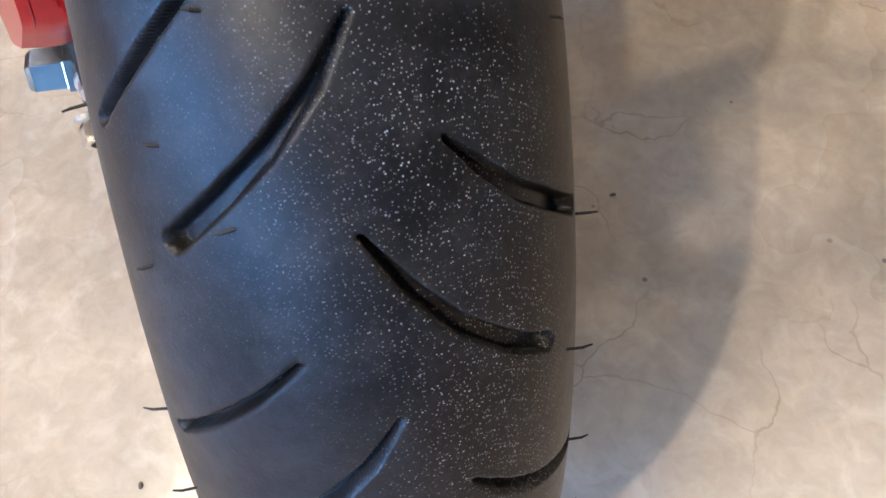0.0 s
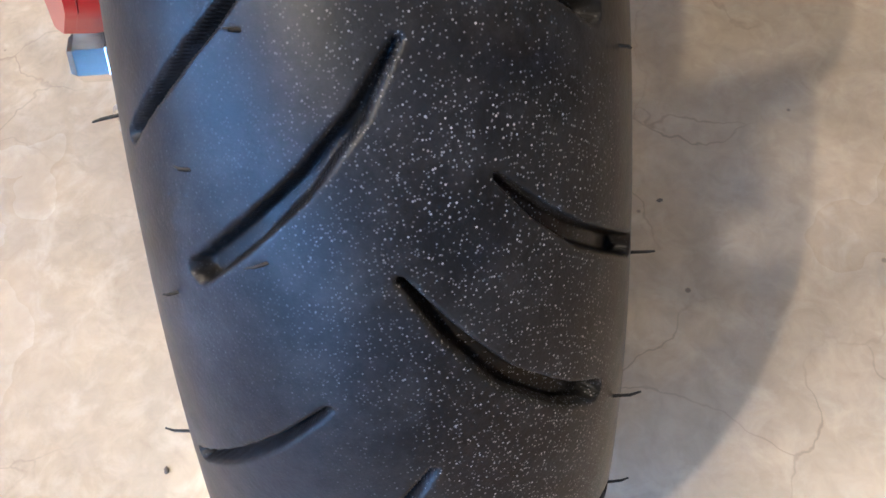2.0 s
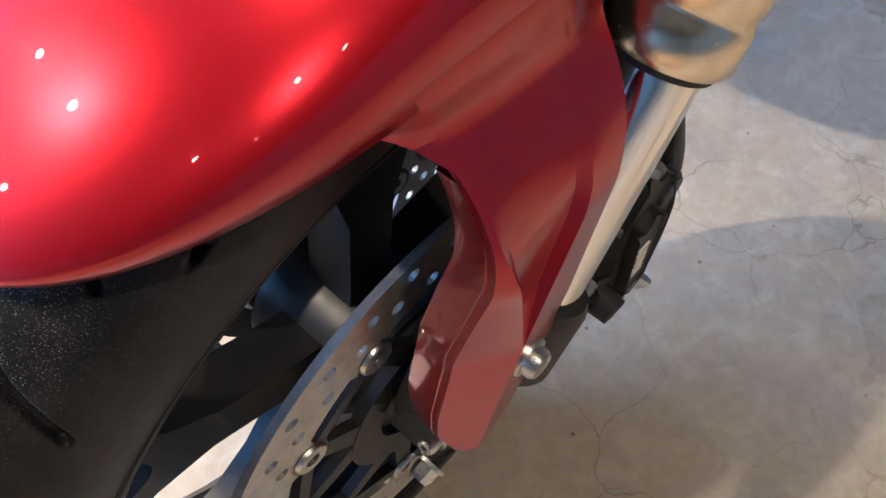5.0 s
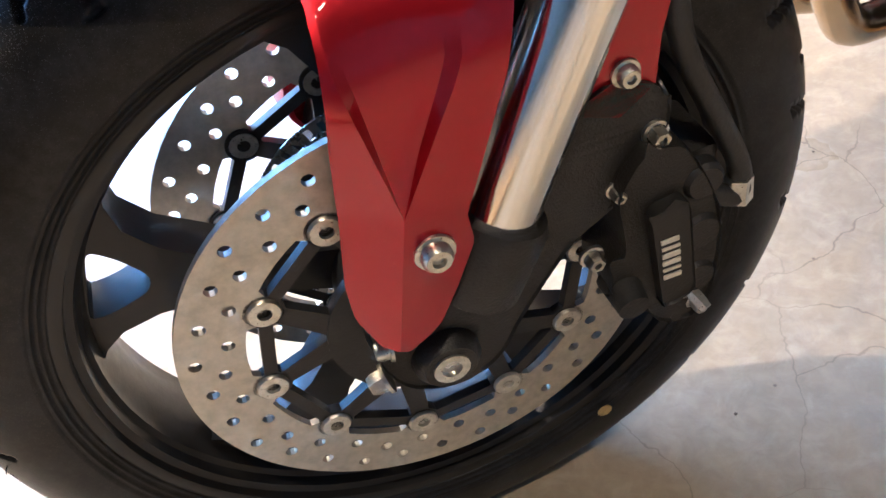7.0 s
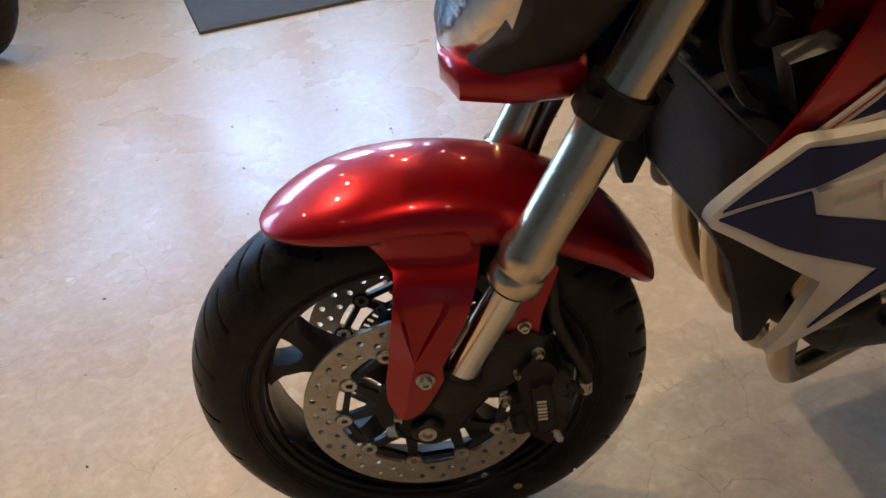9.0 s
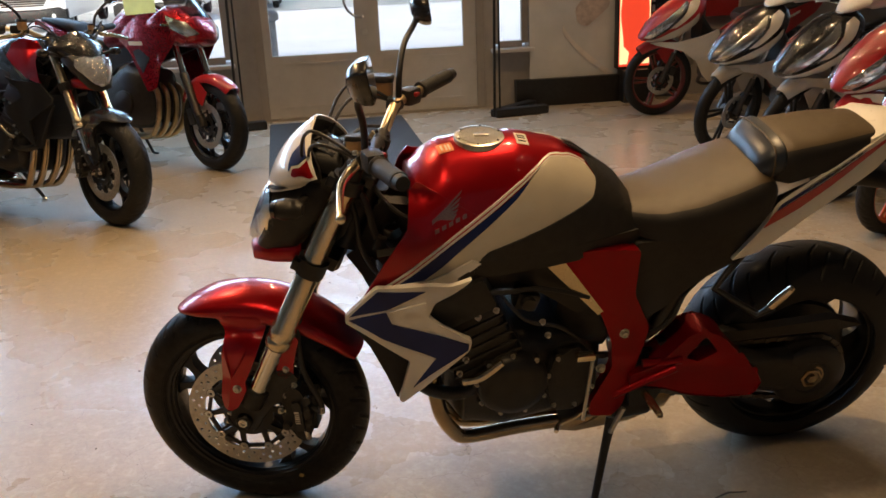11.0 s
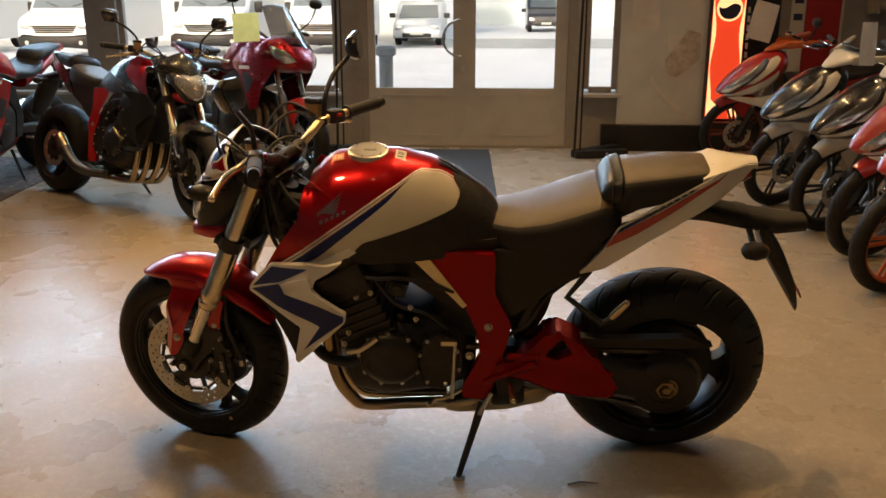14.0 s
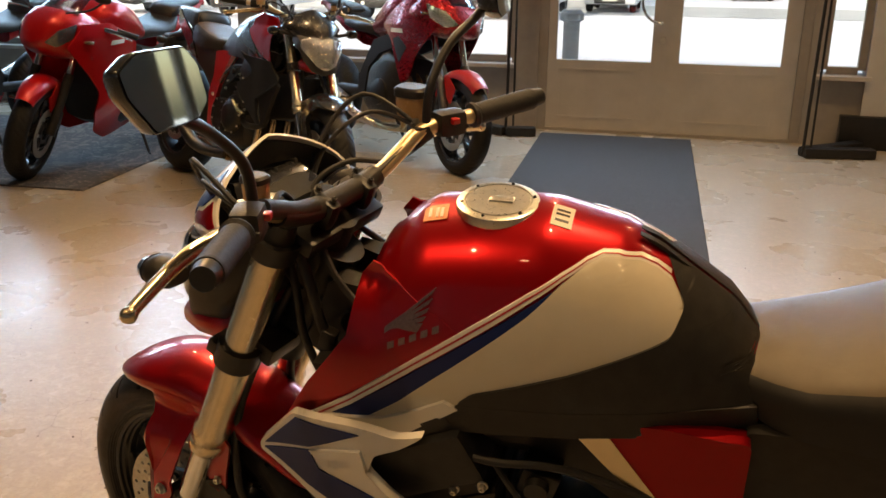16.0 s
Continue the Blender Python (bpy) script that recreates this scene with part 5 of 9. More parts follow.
        pot, big = (Vector((0.322, 0.236 * sgn, 1.070)), 1.1) if sgn > 0 else (Vector((0.336, 0.166 * sgn, 1.056)), 0.72)
        rz = P("fluid_reservoir", loft([oval((pot.x, pot.y, pot.z + dz * big), 0.024 * k * big, 0.019 * k * big, 16, 3.5, "Z") for dz, k in ((-0.026, 0.86), (-0.02, 0.95), (0.012, 1.0))]), RESERVOIR, root, "amber translucent fluid reservoir", turn=True)
        P("reservoir_cap", loft([oval((pot.x, pot.y, pot.z + dz * big), 0.026 * k * big, 0.021 * k * big, 16, 3.5, "Z") for dz, k in ((0.012, 1.0), (0.022, 1.0), (0.026, 0.85))]), BLACK_PLASTIC, rz, turn=True)
        P("reservoir_arm", tube([(pot.x + 0.004, pot.y, pot.z - 0.02), (pot.x + 0.02, pot.y + 0.01 * sgn, 1.034)], 0.005, 8), BLACK_SATIN, rz, turn=True)
        # mirror on its stalk
        mp = Vector((0.410, 0.365 * sgn, 1.238))
        st = P("mirror", tube(smooth_path([(0.366, 0.205 * sgn, 1.045), (0.368, 0.218 * sgn, 1.11), (0.372, 0.272 * sgn, 1.165), (0.388, 0.33 * sgn, 1.200), (0.395, 0.355 * sgn, 1.222)], 5), 0.0075, 10), BLACK_SATIN, root, "black mirror on a bent stalk", turn=True)
        rot = Matrix.Rotation(radians(14 if sgn > 0 else MIRROR_YAW), 4, "Z") @ Matrix.Rotation(radians(-8 if sgn > 0 else MIRROR_TILT), 4, "Y")
        shape = [(-0.066, -0.030), (-0.064, 0.016), (-0.046, 0.040), (0.040, 0.048), (0.074, 0.034), (0.070, 0.004), (0.038, -0.044), (-0.040, -0.046)]
        shape = rounded([(u * sgn * 0.86, v * 0.88) for u, v in shape], 0.005)
        bm = bmesh.new()
        add_loft(bm, [[(dx, u * k, v * k) for u, v in shape] for dx, k in ((-0.034, 0.35), (-0.026, 0.72), (-0.010, 0.95), (0.004, 1.0), (0.008, 0.97))])
        bm.transform(Matrix.Translation(mp) @ rot)
        sh = P("mirror_shell", bm, BLACK_PAINT, st, turn=True)
        bm = bmesh.new()
        bm.faces.new([bm.verts.new((0.0095, u * 0.93, v * 0.93)) for u, v in shape])
        bmesh.ops.triangulate(bm, faces=bm.faces[:])
        bm.transform(Matrix.Translation(mp) @ rot)
        P("mirror_glass", bm, MIRROR, st, turn=True, smooth=0)
        for off in (0.0, 0.014):
            cable = smooth_path([(0.36, 0.21 * sgn, 1.036), (0.27 - off, 0.19 * sgn, 1.06 + off * 2), (0.225 - off, 0.12 * sgn, 1.01), (0.235, 0.07 * sgn, 0.93), (0.30, 0.05 * sgn, 0.85)], 6)
            P("cable", tube(cable, 0.0038, 8), HOSE, bar, turn=True)

    # tank and side panels
    bm = bmesh.new()
    rings = []
    for x in np.linspace(0.415, 0.945, 44):
        zt = lerp_table(x, TANK_X, TANK_Z)
        ring = []
        for k in range(33):
            f = k / 32 * 2 - 1
            u = math.cos(f * math.pi / 2)
            z = 0.74 + (zt - 0.74) * u ** 0.9
            y = tank_half(x, z) * math.copysign(1, f) if abs(f) > 1e-6 else 0
            ring.append((x, y, z))
        rings.append(ring)
    P("tank", loft(rings), paint["tank"], lab="rounded glossy painted fuel tank", smooth=60)
    for sgn in (-1, 1):
        wing = [(0.284, 0.702), (0.336, 0.786), (0.396, 0.862), (0.408, 0.930), (0.425, 0.950), (0.47, 0.93), (0.56, 0.88), (0.49, 0.835), (0.40, 0.776), (0.300, 0.712)]
        if not hero:
            wing = [(0.330, 0.740), (0.396, 0.862), (0.412, 0.945), (0.440, 0.975), (0.520, 0.990), (0.600, 0.955), (0.622, 0.890), (0.550, 0.842), (0.440, 0.775)]
        P("tank_wing", panel(wing, lambda x, z: tank_half(max(x, 0.44), min(z, 0.93)) + 0.001, 0.004, 0.02, sgn), paint["wing"], smooth=60)
        white = rounded([(0.422, 0.744), (0.470, 0.7755), (0.520, 0.8165), (0.580, 0.8635), (0.640, 0.9095), (0.680, 0.946), (0.715, 0.9705), (0.742, 0.9715), (0.778, 0.963), (0.816, 0.943), (0.840, 0.912), (0.826, 0.884), (0.726, 0.850), (0.625, 0.811), (0.560, 0.784), (0.520, 0.766), (0.470, 0.748)], 0.004)
        P("tank_side_panel", panel(white, tank_skin(0.004), 0.006, 0.018, sgn), paint["panel"], smooth=60)
        if hero:
            edge = [(0.312, 0.722), (0.406, 0.781), (0.493, 0.841), (0.578, 0.898), (0.640, 0.936), (0.684, 0.960), (0.712, 0.9725), (0.730, 0.9765), (0.750, 0.974), (0.778, 0.9655), (0.800, 0.9545), (0.818, 0.9435)]

            def ribbon(k0, k1):
                wide = [lerp_table(x, [0.60, 0.715, 0.80, 0.82], [0.015, 0.0050, 0.0035, 0.005]) for x, z in edge]
                return [(x, z + w * (k0 - 0.9)) for (x, z), w in zip(edge, wide)] + [(x, z + w * (k1 - 0.9)) for (x, z), w in zip(edge, wide)][::-1]
            P("pin_stripe", panel(ribbon(0.0, 1.0), tank_skin(0.0045), 0.004, 0.012, sgn), WHITE, smooth=60)
            P("pin_stripe", panel(ribbon(0.46, 0.66), tank_skin(0.0052), 0.004, 0.012, sgn), RED_SOLID, smooth=60)
            blue = [(0.350, 0.732), (0.410, 0.767), (0.495, 0.825), (0.580, 0.882), (0.640, 0.920), (0.672, 0.940), (0.640, 0.908), (0.580, 0.862), (0.520, 0.815), (0.470, 0.774), (0.430, 0.746), (0.385, 0.737)]
            P("blue_flash", panel(blue, tank_skin(0.0036), 0.004, 0.02, sgn), BLUE, smooth=60)
        low = [(0.304, 0.722), (0.368, 0.745), (0.445, 0.748), (0.490, 0.764), (0.536, 0.787), (0.556, 0.777), (0.532, 0.760), (0.485, 0.728), (0.400, 0.715)]
        P("lower_trim", panel(low, tank_skin(0.010), 0.010, 0.02, sgn), paint["trim"], smooth=50)
        P("tank_underside", panel([(0.47, 0.735), (0.56, 0.784), (0.94, 0.790), (0.945, 0.757), (0.83, 0.748), (0.66, 0.742)], lambda x, z: tank_half(x, 0.76) + 0.007, 0.012, 0.02, sgn), BLACK_PLASTIC, smooth=50)
        knee = rounded([(0.552, 0.782), (0.574, 0.802), (0.640, 0.822), (0.726, 0.850), (0.824, 0.884), (0.839, 0.914), (0.818, 0.948), (0.770, 0.981), (0.80, 0.968), (0.850, 0.930), (0.905, 0.888), (0.943, 0.836), (0.945, 0.80), (0.918, 0.775), (0.824, 0.752), (0.656, 0.752)], 0.008)
        P("knee_cover", panel(knee, tank_skin(0.008), 0.010, 0.018, sgn), BLACK_PLASTIC, lab="matt black knee cover", smooth=50)
    if hero:
        cap = bmesh.new()
        add_lathe(cap, (0, 0, 0), [(-0.016, 0.058), (0.004, 0.058), (0.006, 0.057), (0.0075, 0.053), (0.0078, 0.047), (0.0066, 0.0462), (0.0066, 0.0448), (0.0078, 0.044), (0.0078, 0.020), (0.0078, 0.0001)], 48, axis="Z")
        cap.transform(Matrix.Translation((0.580, 0, 1.0000)) @ Matrix.Rotation(radians(1), 4, "Y"))
        fc = P("filler_cap", cap, CAP, lab="brushed metal filler cap ring")
        for k in range(6):
            a = k * math.pi / 3 + 0.3
            P("cap_bolt", bolt((0.580 + 0.050 * math.cos(a), 0.050 * math.sin(a), 1.0072), (0, 0, 1), 0.0022, 0.002, False), BLACK_SATIN, fc)
        P("cap_lock", box((0.585, 0, 1.0085), (0.034, 0.017, 0.004), None, 0.002), ZINC, fc)

        def crown(x, y, lift):
            """A point over the tank's crown."""
            zt, hw = lerp_table(x, TANK_X, TANK_Z), lerp_table(x, TANK_HX, TANK_HW)
            return (x, y, 0.74 + (zt - 0.74) * (1 - (abs(y) / hw) ** 2.2) ** (1 / 2.2) + lift)

        def decal(cx, cy, w, h, turn, lift):
            """A thin label bent over the crown."""
            bm = bmesh.new()
            cs, sn = math.cos(radians(turn)), math.sin(radians(turn))
            rows = []
            for i in range(5):
                u = (i / 4 - 0.5) * w
                rows.append([[bm.verts.new(crown(cx + u * cs - v * sn, cy + u * sn + v * cs, l)) for v in [(j / 4 - 0.5) * h for j in range(5)]] for l in (lift, lift - 0.0008)])
            for i in range(4):
                for j in range(4):
                    for l in (0, 1):
                        bm.faces.new((rows[i][l][j], rows[i + 1][l][j], rows[i + 1][l][j + 1], rows[i][l][j + 1]))
                for j in (0, 4):
                    bm.faces.new((rows[i][0][j], rows[i + 1][0][j], rows[i + 1][1][j], rows[i][1][j]))
            for i in (0, 4):
                for j in range(4):
                    bm.faces.new((rows[i][0][j], rows[i][0][j + 1], rows[i][1][j + 1], rows[i][1][j]))
            return bm
        st = P("warning_sticker", decal(0.498, -0.026, 0.034, 0.034, 8, 0.0014), STICKER_O, smooth=60)
        for u in (-0.008, 0.002, 0.009):
            P("print_bar", decal(0.498 + u, -0.027, 0.004, 0.020, 8, 0.0021), STICKER_W, st)
        st = P("label_sticker", decal(0.672, -0.020, 0.028, 0.044, 0, 0.0014), STICKER_W, smooth=60)
        for v in (-0.012, 0.0, 0.009):
            P("print_bar", decal(0.672, -0.020 + v, 0.018, 0.004, 0, 0.0021), BLACK_SATIN, st)
        for sgn in (-1, 1):
            bm = bmesh.new()
            for k in range(6):
                f = k / 5
                a, b = (0.452 + 0.012 * f, 0.872 + 0.010 * f), (0.498 + 0.019 * (1 - f), 0.884 + 0.050 * (1 - f) ** 1.3)
                add_panel(bm, [(a[0], a[1]), (b[0], b[1] - 0.005), (b[0] + 0.004, b[1] + 0.001), (a[0], a[1] + 0.0075)], tank_skin(0.0022), 0.002, 0.02, sgn)
            P("badge", bm, LOGO, lab="embossed wing-shaped metal badge")
            for k in range(5):
                bm = bmesh.new()
                x = 0.457 + k * 0.0155
                z = 0.852 + k * 0.0066
                add_panel(bm, [(x, z), (x + 0.009, z + 0.0038), (x + 0.009, z + 0.0125), (x, z + 0.0087)], tank_skin(0.0022), 0.002, 0.02, sgn)
                P("badge_bar", bm, LOGO)

    # radiator shrouds
    def shroud_skin(x, z):
        return 0.178 + 0.060 * min(1, max(0, (x - 0.235) / 0.28)) - 0.02 * max(0, (0.47 - z) / 0.1) + 0.002 * math.sin(x * 40)
    for sgn in (-1, 1):
        outline = [(0.248, 0.667), (0.319, 0.748), (0.389, 0.754), (0.480, 0.760), (0.527, 0.780), (0.486, 0.742), (0.445, 0.712), (0.431, 0.675), (0.459, 0.651), (0.526, 0.615), (0.522, 0.588), (0.368, 0.415), (0.358, 0.425), (0.387, 0.549), (0.246, 0.651)]
        sh = P("radiator_shroud", panel(rounded(outline, 0.006, 2), shroud_skin, 0.014, 0.02, sgn), paint["shroud"], lab="angular painted radiator shroud", smooth=40)
        if hero:
            for poly in ([(0.257, 0.669), (0.322, 0.741), (0.425, 0.743), (0.340, 0.694)], [(0.255, 0.659), (0.338, 0.687), (0.350, 0.655), (0.518, 0.606), (0.517, 0.590), (0.392, 0.473), (0.446, 0.560), (0.325, 0.614)]):
                P("blue_flash", panel(poly, lambda x, z: shroud_skin(x, z) + 0.0022, 0.003, 0.02, sgn), BLUE, sh, smooth=50)
            ridge = [(0.340, 0.690), (0.425, 0.716), (0.431, 0.679), (0.455, 0.657), (0.520, 0.619), (0.512, 0.612), (0.442, 0.640), (0.412, 0.668), (0.404, 0.696), (0.350, 0.680)]
            P("shroud_ridge", panel(ridge, lambda x, z: shroud_skin(x, z) + 0.006, 0.007, 0.02, sgn), paint["shroud"], sh, smooth=30)
        duct = [(0.262, 0.630), (0.300, 0.565), (0.335, 0.475), (0.356, 0.408), (0.372, 0.404), (0.405, 0.500), (0.45, 0.60), (0.40, 0.70)]
        P("radiator_side", panel(duct, lambda x, z: 0.165, 0.02, 0.05, sgn), RUBBER_GRIP)
    bm = bmesh.new()
    add_box(bm, (0.375, 0, 0.575), (0.035, 0.30, 0.25), Matrix.Rotation(radians(-12), 3, "Y"), 0.006)
    rad = P("radiator", bm, BLACK_SATIN, lab="finned black radiator")
    bm = bmesh.new()
    for k in range(56):
        add_box(bm, (0.3562 + (0.575 - (0.465 + k * 0.004)) * 0.2126, 0, 0.465 + k * 0.004), (0.0025, 0.27, 0.0012))
    P("radiator_core", bm, BLACK_SATIN, rad, smooth=0)["kind"] = "stuff"

    engine(P, root)
    exhaust(P, root)

    # frame plates with bright edge strips
    for sgn in (-1, 1):
        ol = rounded([(0.705, 0.752), (0.760, 0.764), (0.830, 0.768), (0.938, 0.756), (0.936, 0.630), (0.986, 0.524), (0.974, 0.461), (0.930, 0.300), (0.905, 0.272), (0.842, 0.280), (0.845, 0.320), (0.896, 0.419), (0.888, 0.500), (0.852, 0.590), (0.838, 0.600)], 0.012)

        def fr(x, z):
            return 0.150 + 0.020 * max(0, (0.45 - z) / 0.2) - 0.01 * max(0, (x - 0.9) / 0.08)
        fp = P("frame_plate", panel(ol, fr, 0.03, 0.04, sgn), paint["frame"], lab="satin red frame side plate", smooth=40)
        P("frame_strip", panel([(0.698, 0.755), (0.742, 0.765), (0.858, 0.596), (0.846, 0.586)], lambda x, z: fr(x, z) + 0.003, 0.01, 0.05, sgn), FORK, fp, "brushed aluminium edge strip")
        P("frame_spar", panel([(0.33, 0.79), (0.42, 0.80), (0.71, 0.755), (0.84, 0.60), (0.80, 0.585), (0.66, 0.69), (0.36, 0.72)], lambda x, z: 0.135, 0.03, 0.05, sgn), BLACK_SATIN, fp)
        for x, z in ((0.919, 0.520), (0.866, 0.422)):
            P("frame_bolt", bolt((x, (fr(x, z)) * sgn, z), (0, sgn, 0), 0.0095, 0.009, False), ZINC, fp)

    if not hero:
        pipe = smooth_path([(0.80, 0.10, 0.200), (0.92, 0.150, 0.200), (1.02, 0.175, 0.225), (1.10, 0.185, 0.275), (1.16, 0.190, 0.340)], 5)
        can = P("raised_silencer", tube(pipe, list(np.linspace(0.028, 0.040, len(pipe))), 20), STEEL_DARK, root, "dull steel raised silencer")
        P("silencer_tip", tube([(1.155, 0.190, 0.335), (1.20, 0.194, 0.400), (1.215, 0.195, 0.420)], [0.041, 0.037, 0.030], 20), EXHAUST, can, "copper-tinted silencer tip")
    seat_tail(P, root, paint, hero)
    rear_end(P, root, paint, hero, D)

    # foot controls and stand on the left
    bm = tube(smooth_path([(0.845, -0.155, 0.300), (0.800, -0.175, 0.285), (0.760, -0.190, 0.283), (0.745, -0.215, 0.283)], 5), 0.006, 8)
    gl = P("gear_lever", bm, FORK, lab="aluminium gear lever with a link rod")
    P("link_rod", tube([(0.826, -0.205, 0.500), (0.815, -0.205, 0.305)], 0.0050, 8), ZINC, gl)
    P("lever_arm", box((0.808, -0.200, 0.502), (0.046, 0.022, 0.016), None, 0.003), FORK, gl)
    for x, z, lab in ((0.985, 0.335, "rider_footrest"), (1.262, 0.590, "pillion_footrest")):
        d = Vector((0.035, -0.012, 0.055)) if x > 1.1 else Vector((0.01, -0.085, 0.0))
        base = Vector((x, -0.165 if x < 1.1 else -0.190, z))
        bm = tube([base, base + d * 0.5, base + d], [0.010, 0.0115, 0.009], 12)
        add_bolt(bm, base + d, d, 0.007, 0.006)
        P(lab, bm, FORK, lab="satin aluminium folding footrest")
    P("footrest_hanger", plate(rounded([(0.94, 0.36), (1.03, 0.345), (1.01, 0.30), (0.95, 0.29)], 0.012), -0.165, -0.150, (), 0.002), BLACK_CAST)
    bm = bmesh.new()
    lean_foot = Vector((0.836, -0.286, 0.064))
    add_tube(bm, [(0.905, -0.165, 0.262), (0.880, -0.205, 0.19), lean_foot + Vector((0.004, 0.01, 0.02)), lean_foot + Vector((0, 0, 0.006))], [0.014, 0.011, 0.0095, 0.009], 12)
    stand = P("side_stand", bm, BLACK_SATIN, lab="black steel side stand, folded out")
    P("stand_foot", loft([oval(lean_foot + Vector((0, 0.002 * (z > 0), z)), 0.020 * k, 0.013 * k, 16, 2.5, "Z") for z, k in ((0.0, 0.9), (0.004, 1.0), (0.012, 0.6))]), ZINC, stand)
    P("stand_spring", tube([(0.93, -0.175, 0.30), (0.895, -0.19, 0.235)], 0.007, 10), ZINC, stand)
    return root


def engine(P, root):
    """Four-cylinder block with round side covers, bolts and hoses."""
    bm = loft([oval((x, 0, z), w, h, 28, 4.0) for x, z, w, h in ((0.48, 0.40, 0.12, 0.08), (0.52, 0.40, 0.17, 0.13), (0.62, 0.40, 0.18, 0.15), (0.74, 0.41, 0.165, 0.145), (0.84, 0.40, 0.13, 0.12), (0.88, 0.40, 0.09, 0.08))])
    block = P("engine_case", bm, BLACK_CAST, root, "black cast engine case")
    tilt = Matrix.Translation((0.575, 0, 0.50)) @ Matrix.Rotation(radians(-25), 4, "Y")
    bm = bmesh.new()
    add_box(bm, (0, 0, 0.06), (0.16, 0.36, 0.16), None, 0.012)
    bm.transform(tilt)
    P("cylinder_block", bm, BLACK_CAST, block)
    for nm, t in [("cooling_fin", box((0, 0, 0.0 + k * 0.028), (0.175, 0.372, 0.007), None, 0.002)) for k in range(5)] + [("cylinder_head", box((-0.005, 0, 0.185), (0.19, 0.39, 0.09), None, 0.016)), ("head_cover", box((-0.005, 0, 0.245), (0.17, 0.36, 0.045), None, 0.014))]:
        t.transform(tilt)
        P(nm, t, BLACK_CAST, block)
    for sgn in (-1, 1):
        bm = lathe((0.635, 0.17 * sgn, 0.430), [(0, 0.090), (0.022 * sgn, 0.088), (0.034 * sgn, 0.080), (0.044 * sgn, 0.055), (0.046 * sgn, 0.0001)], 48)
        cov = P("side_cover", bm, BLACK_SATIN, root, "round satin black engine cover")
        for k in range(9):
            a = 2 * math.pi * k / 9 + 0.2
            p = (0.635 + 0.0895 * math.cos(a), 0.190 * sgn, 0.430 + 0.0895 * math.sin(a))
            bmb = bmesh.new()
            add_lathe(bmb, p, [(-0.012 * sgn, 0.0105), (0.002 * sgn, 0.0100), (0.002 * sgn, 0.0001)], 14)
            P("cover_boss", bmb, BLACK_SATIN, cov)
            P("cover_bolt", bolt((p[0], p[1] + 0.002 * sgn, p[2]), (0, sgn, 0), 0.0048, 0.006), ZINC, cov)
        bm = plate(rounded([(0.735, 0.500), (0.800, 0.515), (0.838, 0.470), (0.845, 0.390), (0.800, 0.330), (0.735, 0.335), (0.720, 0.42)], 0.02), 0.15 * sgn, 0.185 * sgn, (), 0.006)
        sc = P("sprocket_cover", bm, BLACK_CAST, root)
        for x, z in ((0.745, 0.492), (0.800, 0.503), (0.832, 0.460), (0.836, 0.395), (0.795, 0.343), (0.742, 0.347)):
            P("cover_bolt", bolt((x, 0.186 * sgn, z), (0, sgn, 0), 0.0046, 0.006), ZINC, sc)
        P("water_pipe", tube(smooth_path([(0.515, 0.19 * sgn, 0.455), (0.555, 0.205 * sgn, 0.475), (0.605, 0.205 * sgn, 0.515)], 5), 0.0105, 12), FORK, block, "bright coolant pipe")
        P("coolant_hose", tube(smooth_path([(0.395, 0.115 * sgn, 0.475), (0.408, 0.128 * sgn, 0.425), (0.45, 0.150 * sgn, 0.400), (0.515, 0.165 * sgn, 0.400), (0.56, 0.16 * sgn, 0.42)], 5), 0.017, 14), HOSE, block)
        P("coolant_hose", tube(smooth_path([(0.43, 0.14 * sgn, 0.67), (0.50, 0.16 * sgn, 0.665), (0.56, 0.165 * sgn, 0.62), (0.60, 0.15 * sgn, 0.56)], 5), 0.014, 12), HOSE, block)
        bm = bmesh.new()
        add_box(bm, (0.665, 0.155 * sgn, 0.660), (0.055, 0.05, 0.045), Matrix.Rotation(0.3, 3, "Y"), 0.008)
        add_lathe(bm, (0.665, 0.185 * sgn, 0.665), [(0, 0.018), (0.012 * sgn, 0.016), (0.012 * sgn, 0.0001)], 18)
        P("throttle_body", bm, BLACK_CAST, block)
        for x, z in ((0.520, 0.520), (0.548, 0.640), (0.70, 0.610), (0.715, 0.57), (0.505, 0.48), (0.59, 0.655)):
            P("engine_bolt", bolt((x, 0.188 * sgn, z), (0, sgn, 0), 0.006, 0.008), ZINC, block)
        P("wiring", tube(smooth_path([(0.60, 0.17 * sgn, 0.69), (0.66, 0.19 * sgn, 0.62), (0.74, 0.18 * sgn, 0.585), (0.80, 0.17 * sgn, 0.53)], 5), 0.005, 8), HOSE, block)
        P("wiring", tube(smooth_path([(0.52, 0.17 * sgn, 0.70), (0.60, 0.185 * sgn, 0.70), (0.70, 0.17 * sgn, 0.69), (0.82, 0.15 * sgn, 0.64)], 5), 0.006, 8), HOSE, block)
    P("shock_cover", loft([oval((x, 0, z), w, h, 24, 4.0) for x, z, w, h in ((0.76, 0.60, 0.10, 0.06), (0.80, 0.58, 0.13, 0.12), (0.88, 0.57, 0.13, 0.13), (0.94, 0.58, 0.08, 0.08))]), BLACK_PLASTIC, root)
    P("airbox", loft([oval((x, 0, z), w, h, 24, 4.0) for x, z, w, h in ((0.44, 0.74, 0.10, 0.05), (0.50, 0.73, 0.13, 0.07), (0.68, 0.72, 0.13, 0.08), (0.80, 0.71, 0.11, 0.06))]), BLACK_PLASTIC, root)


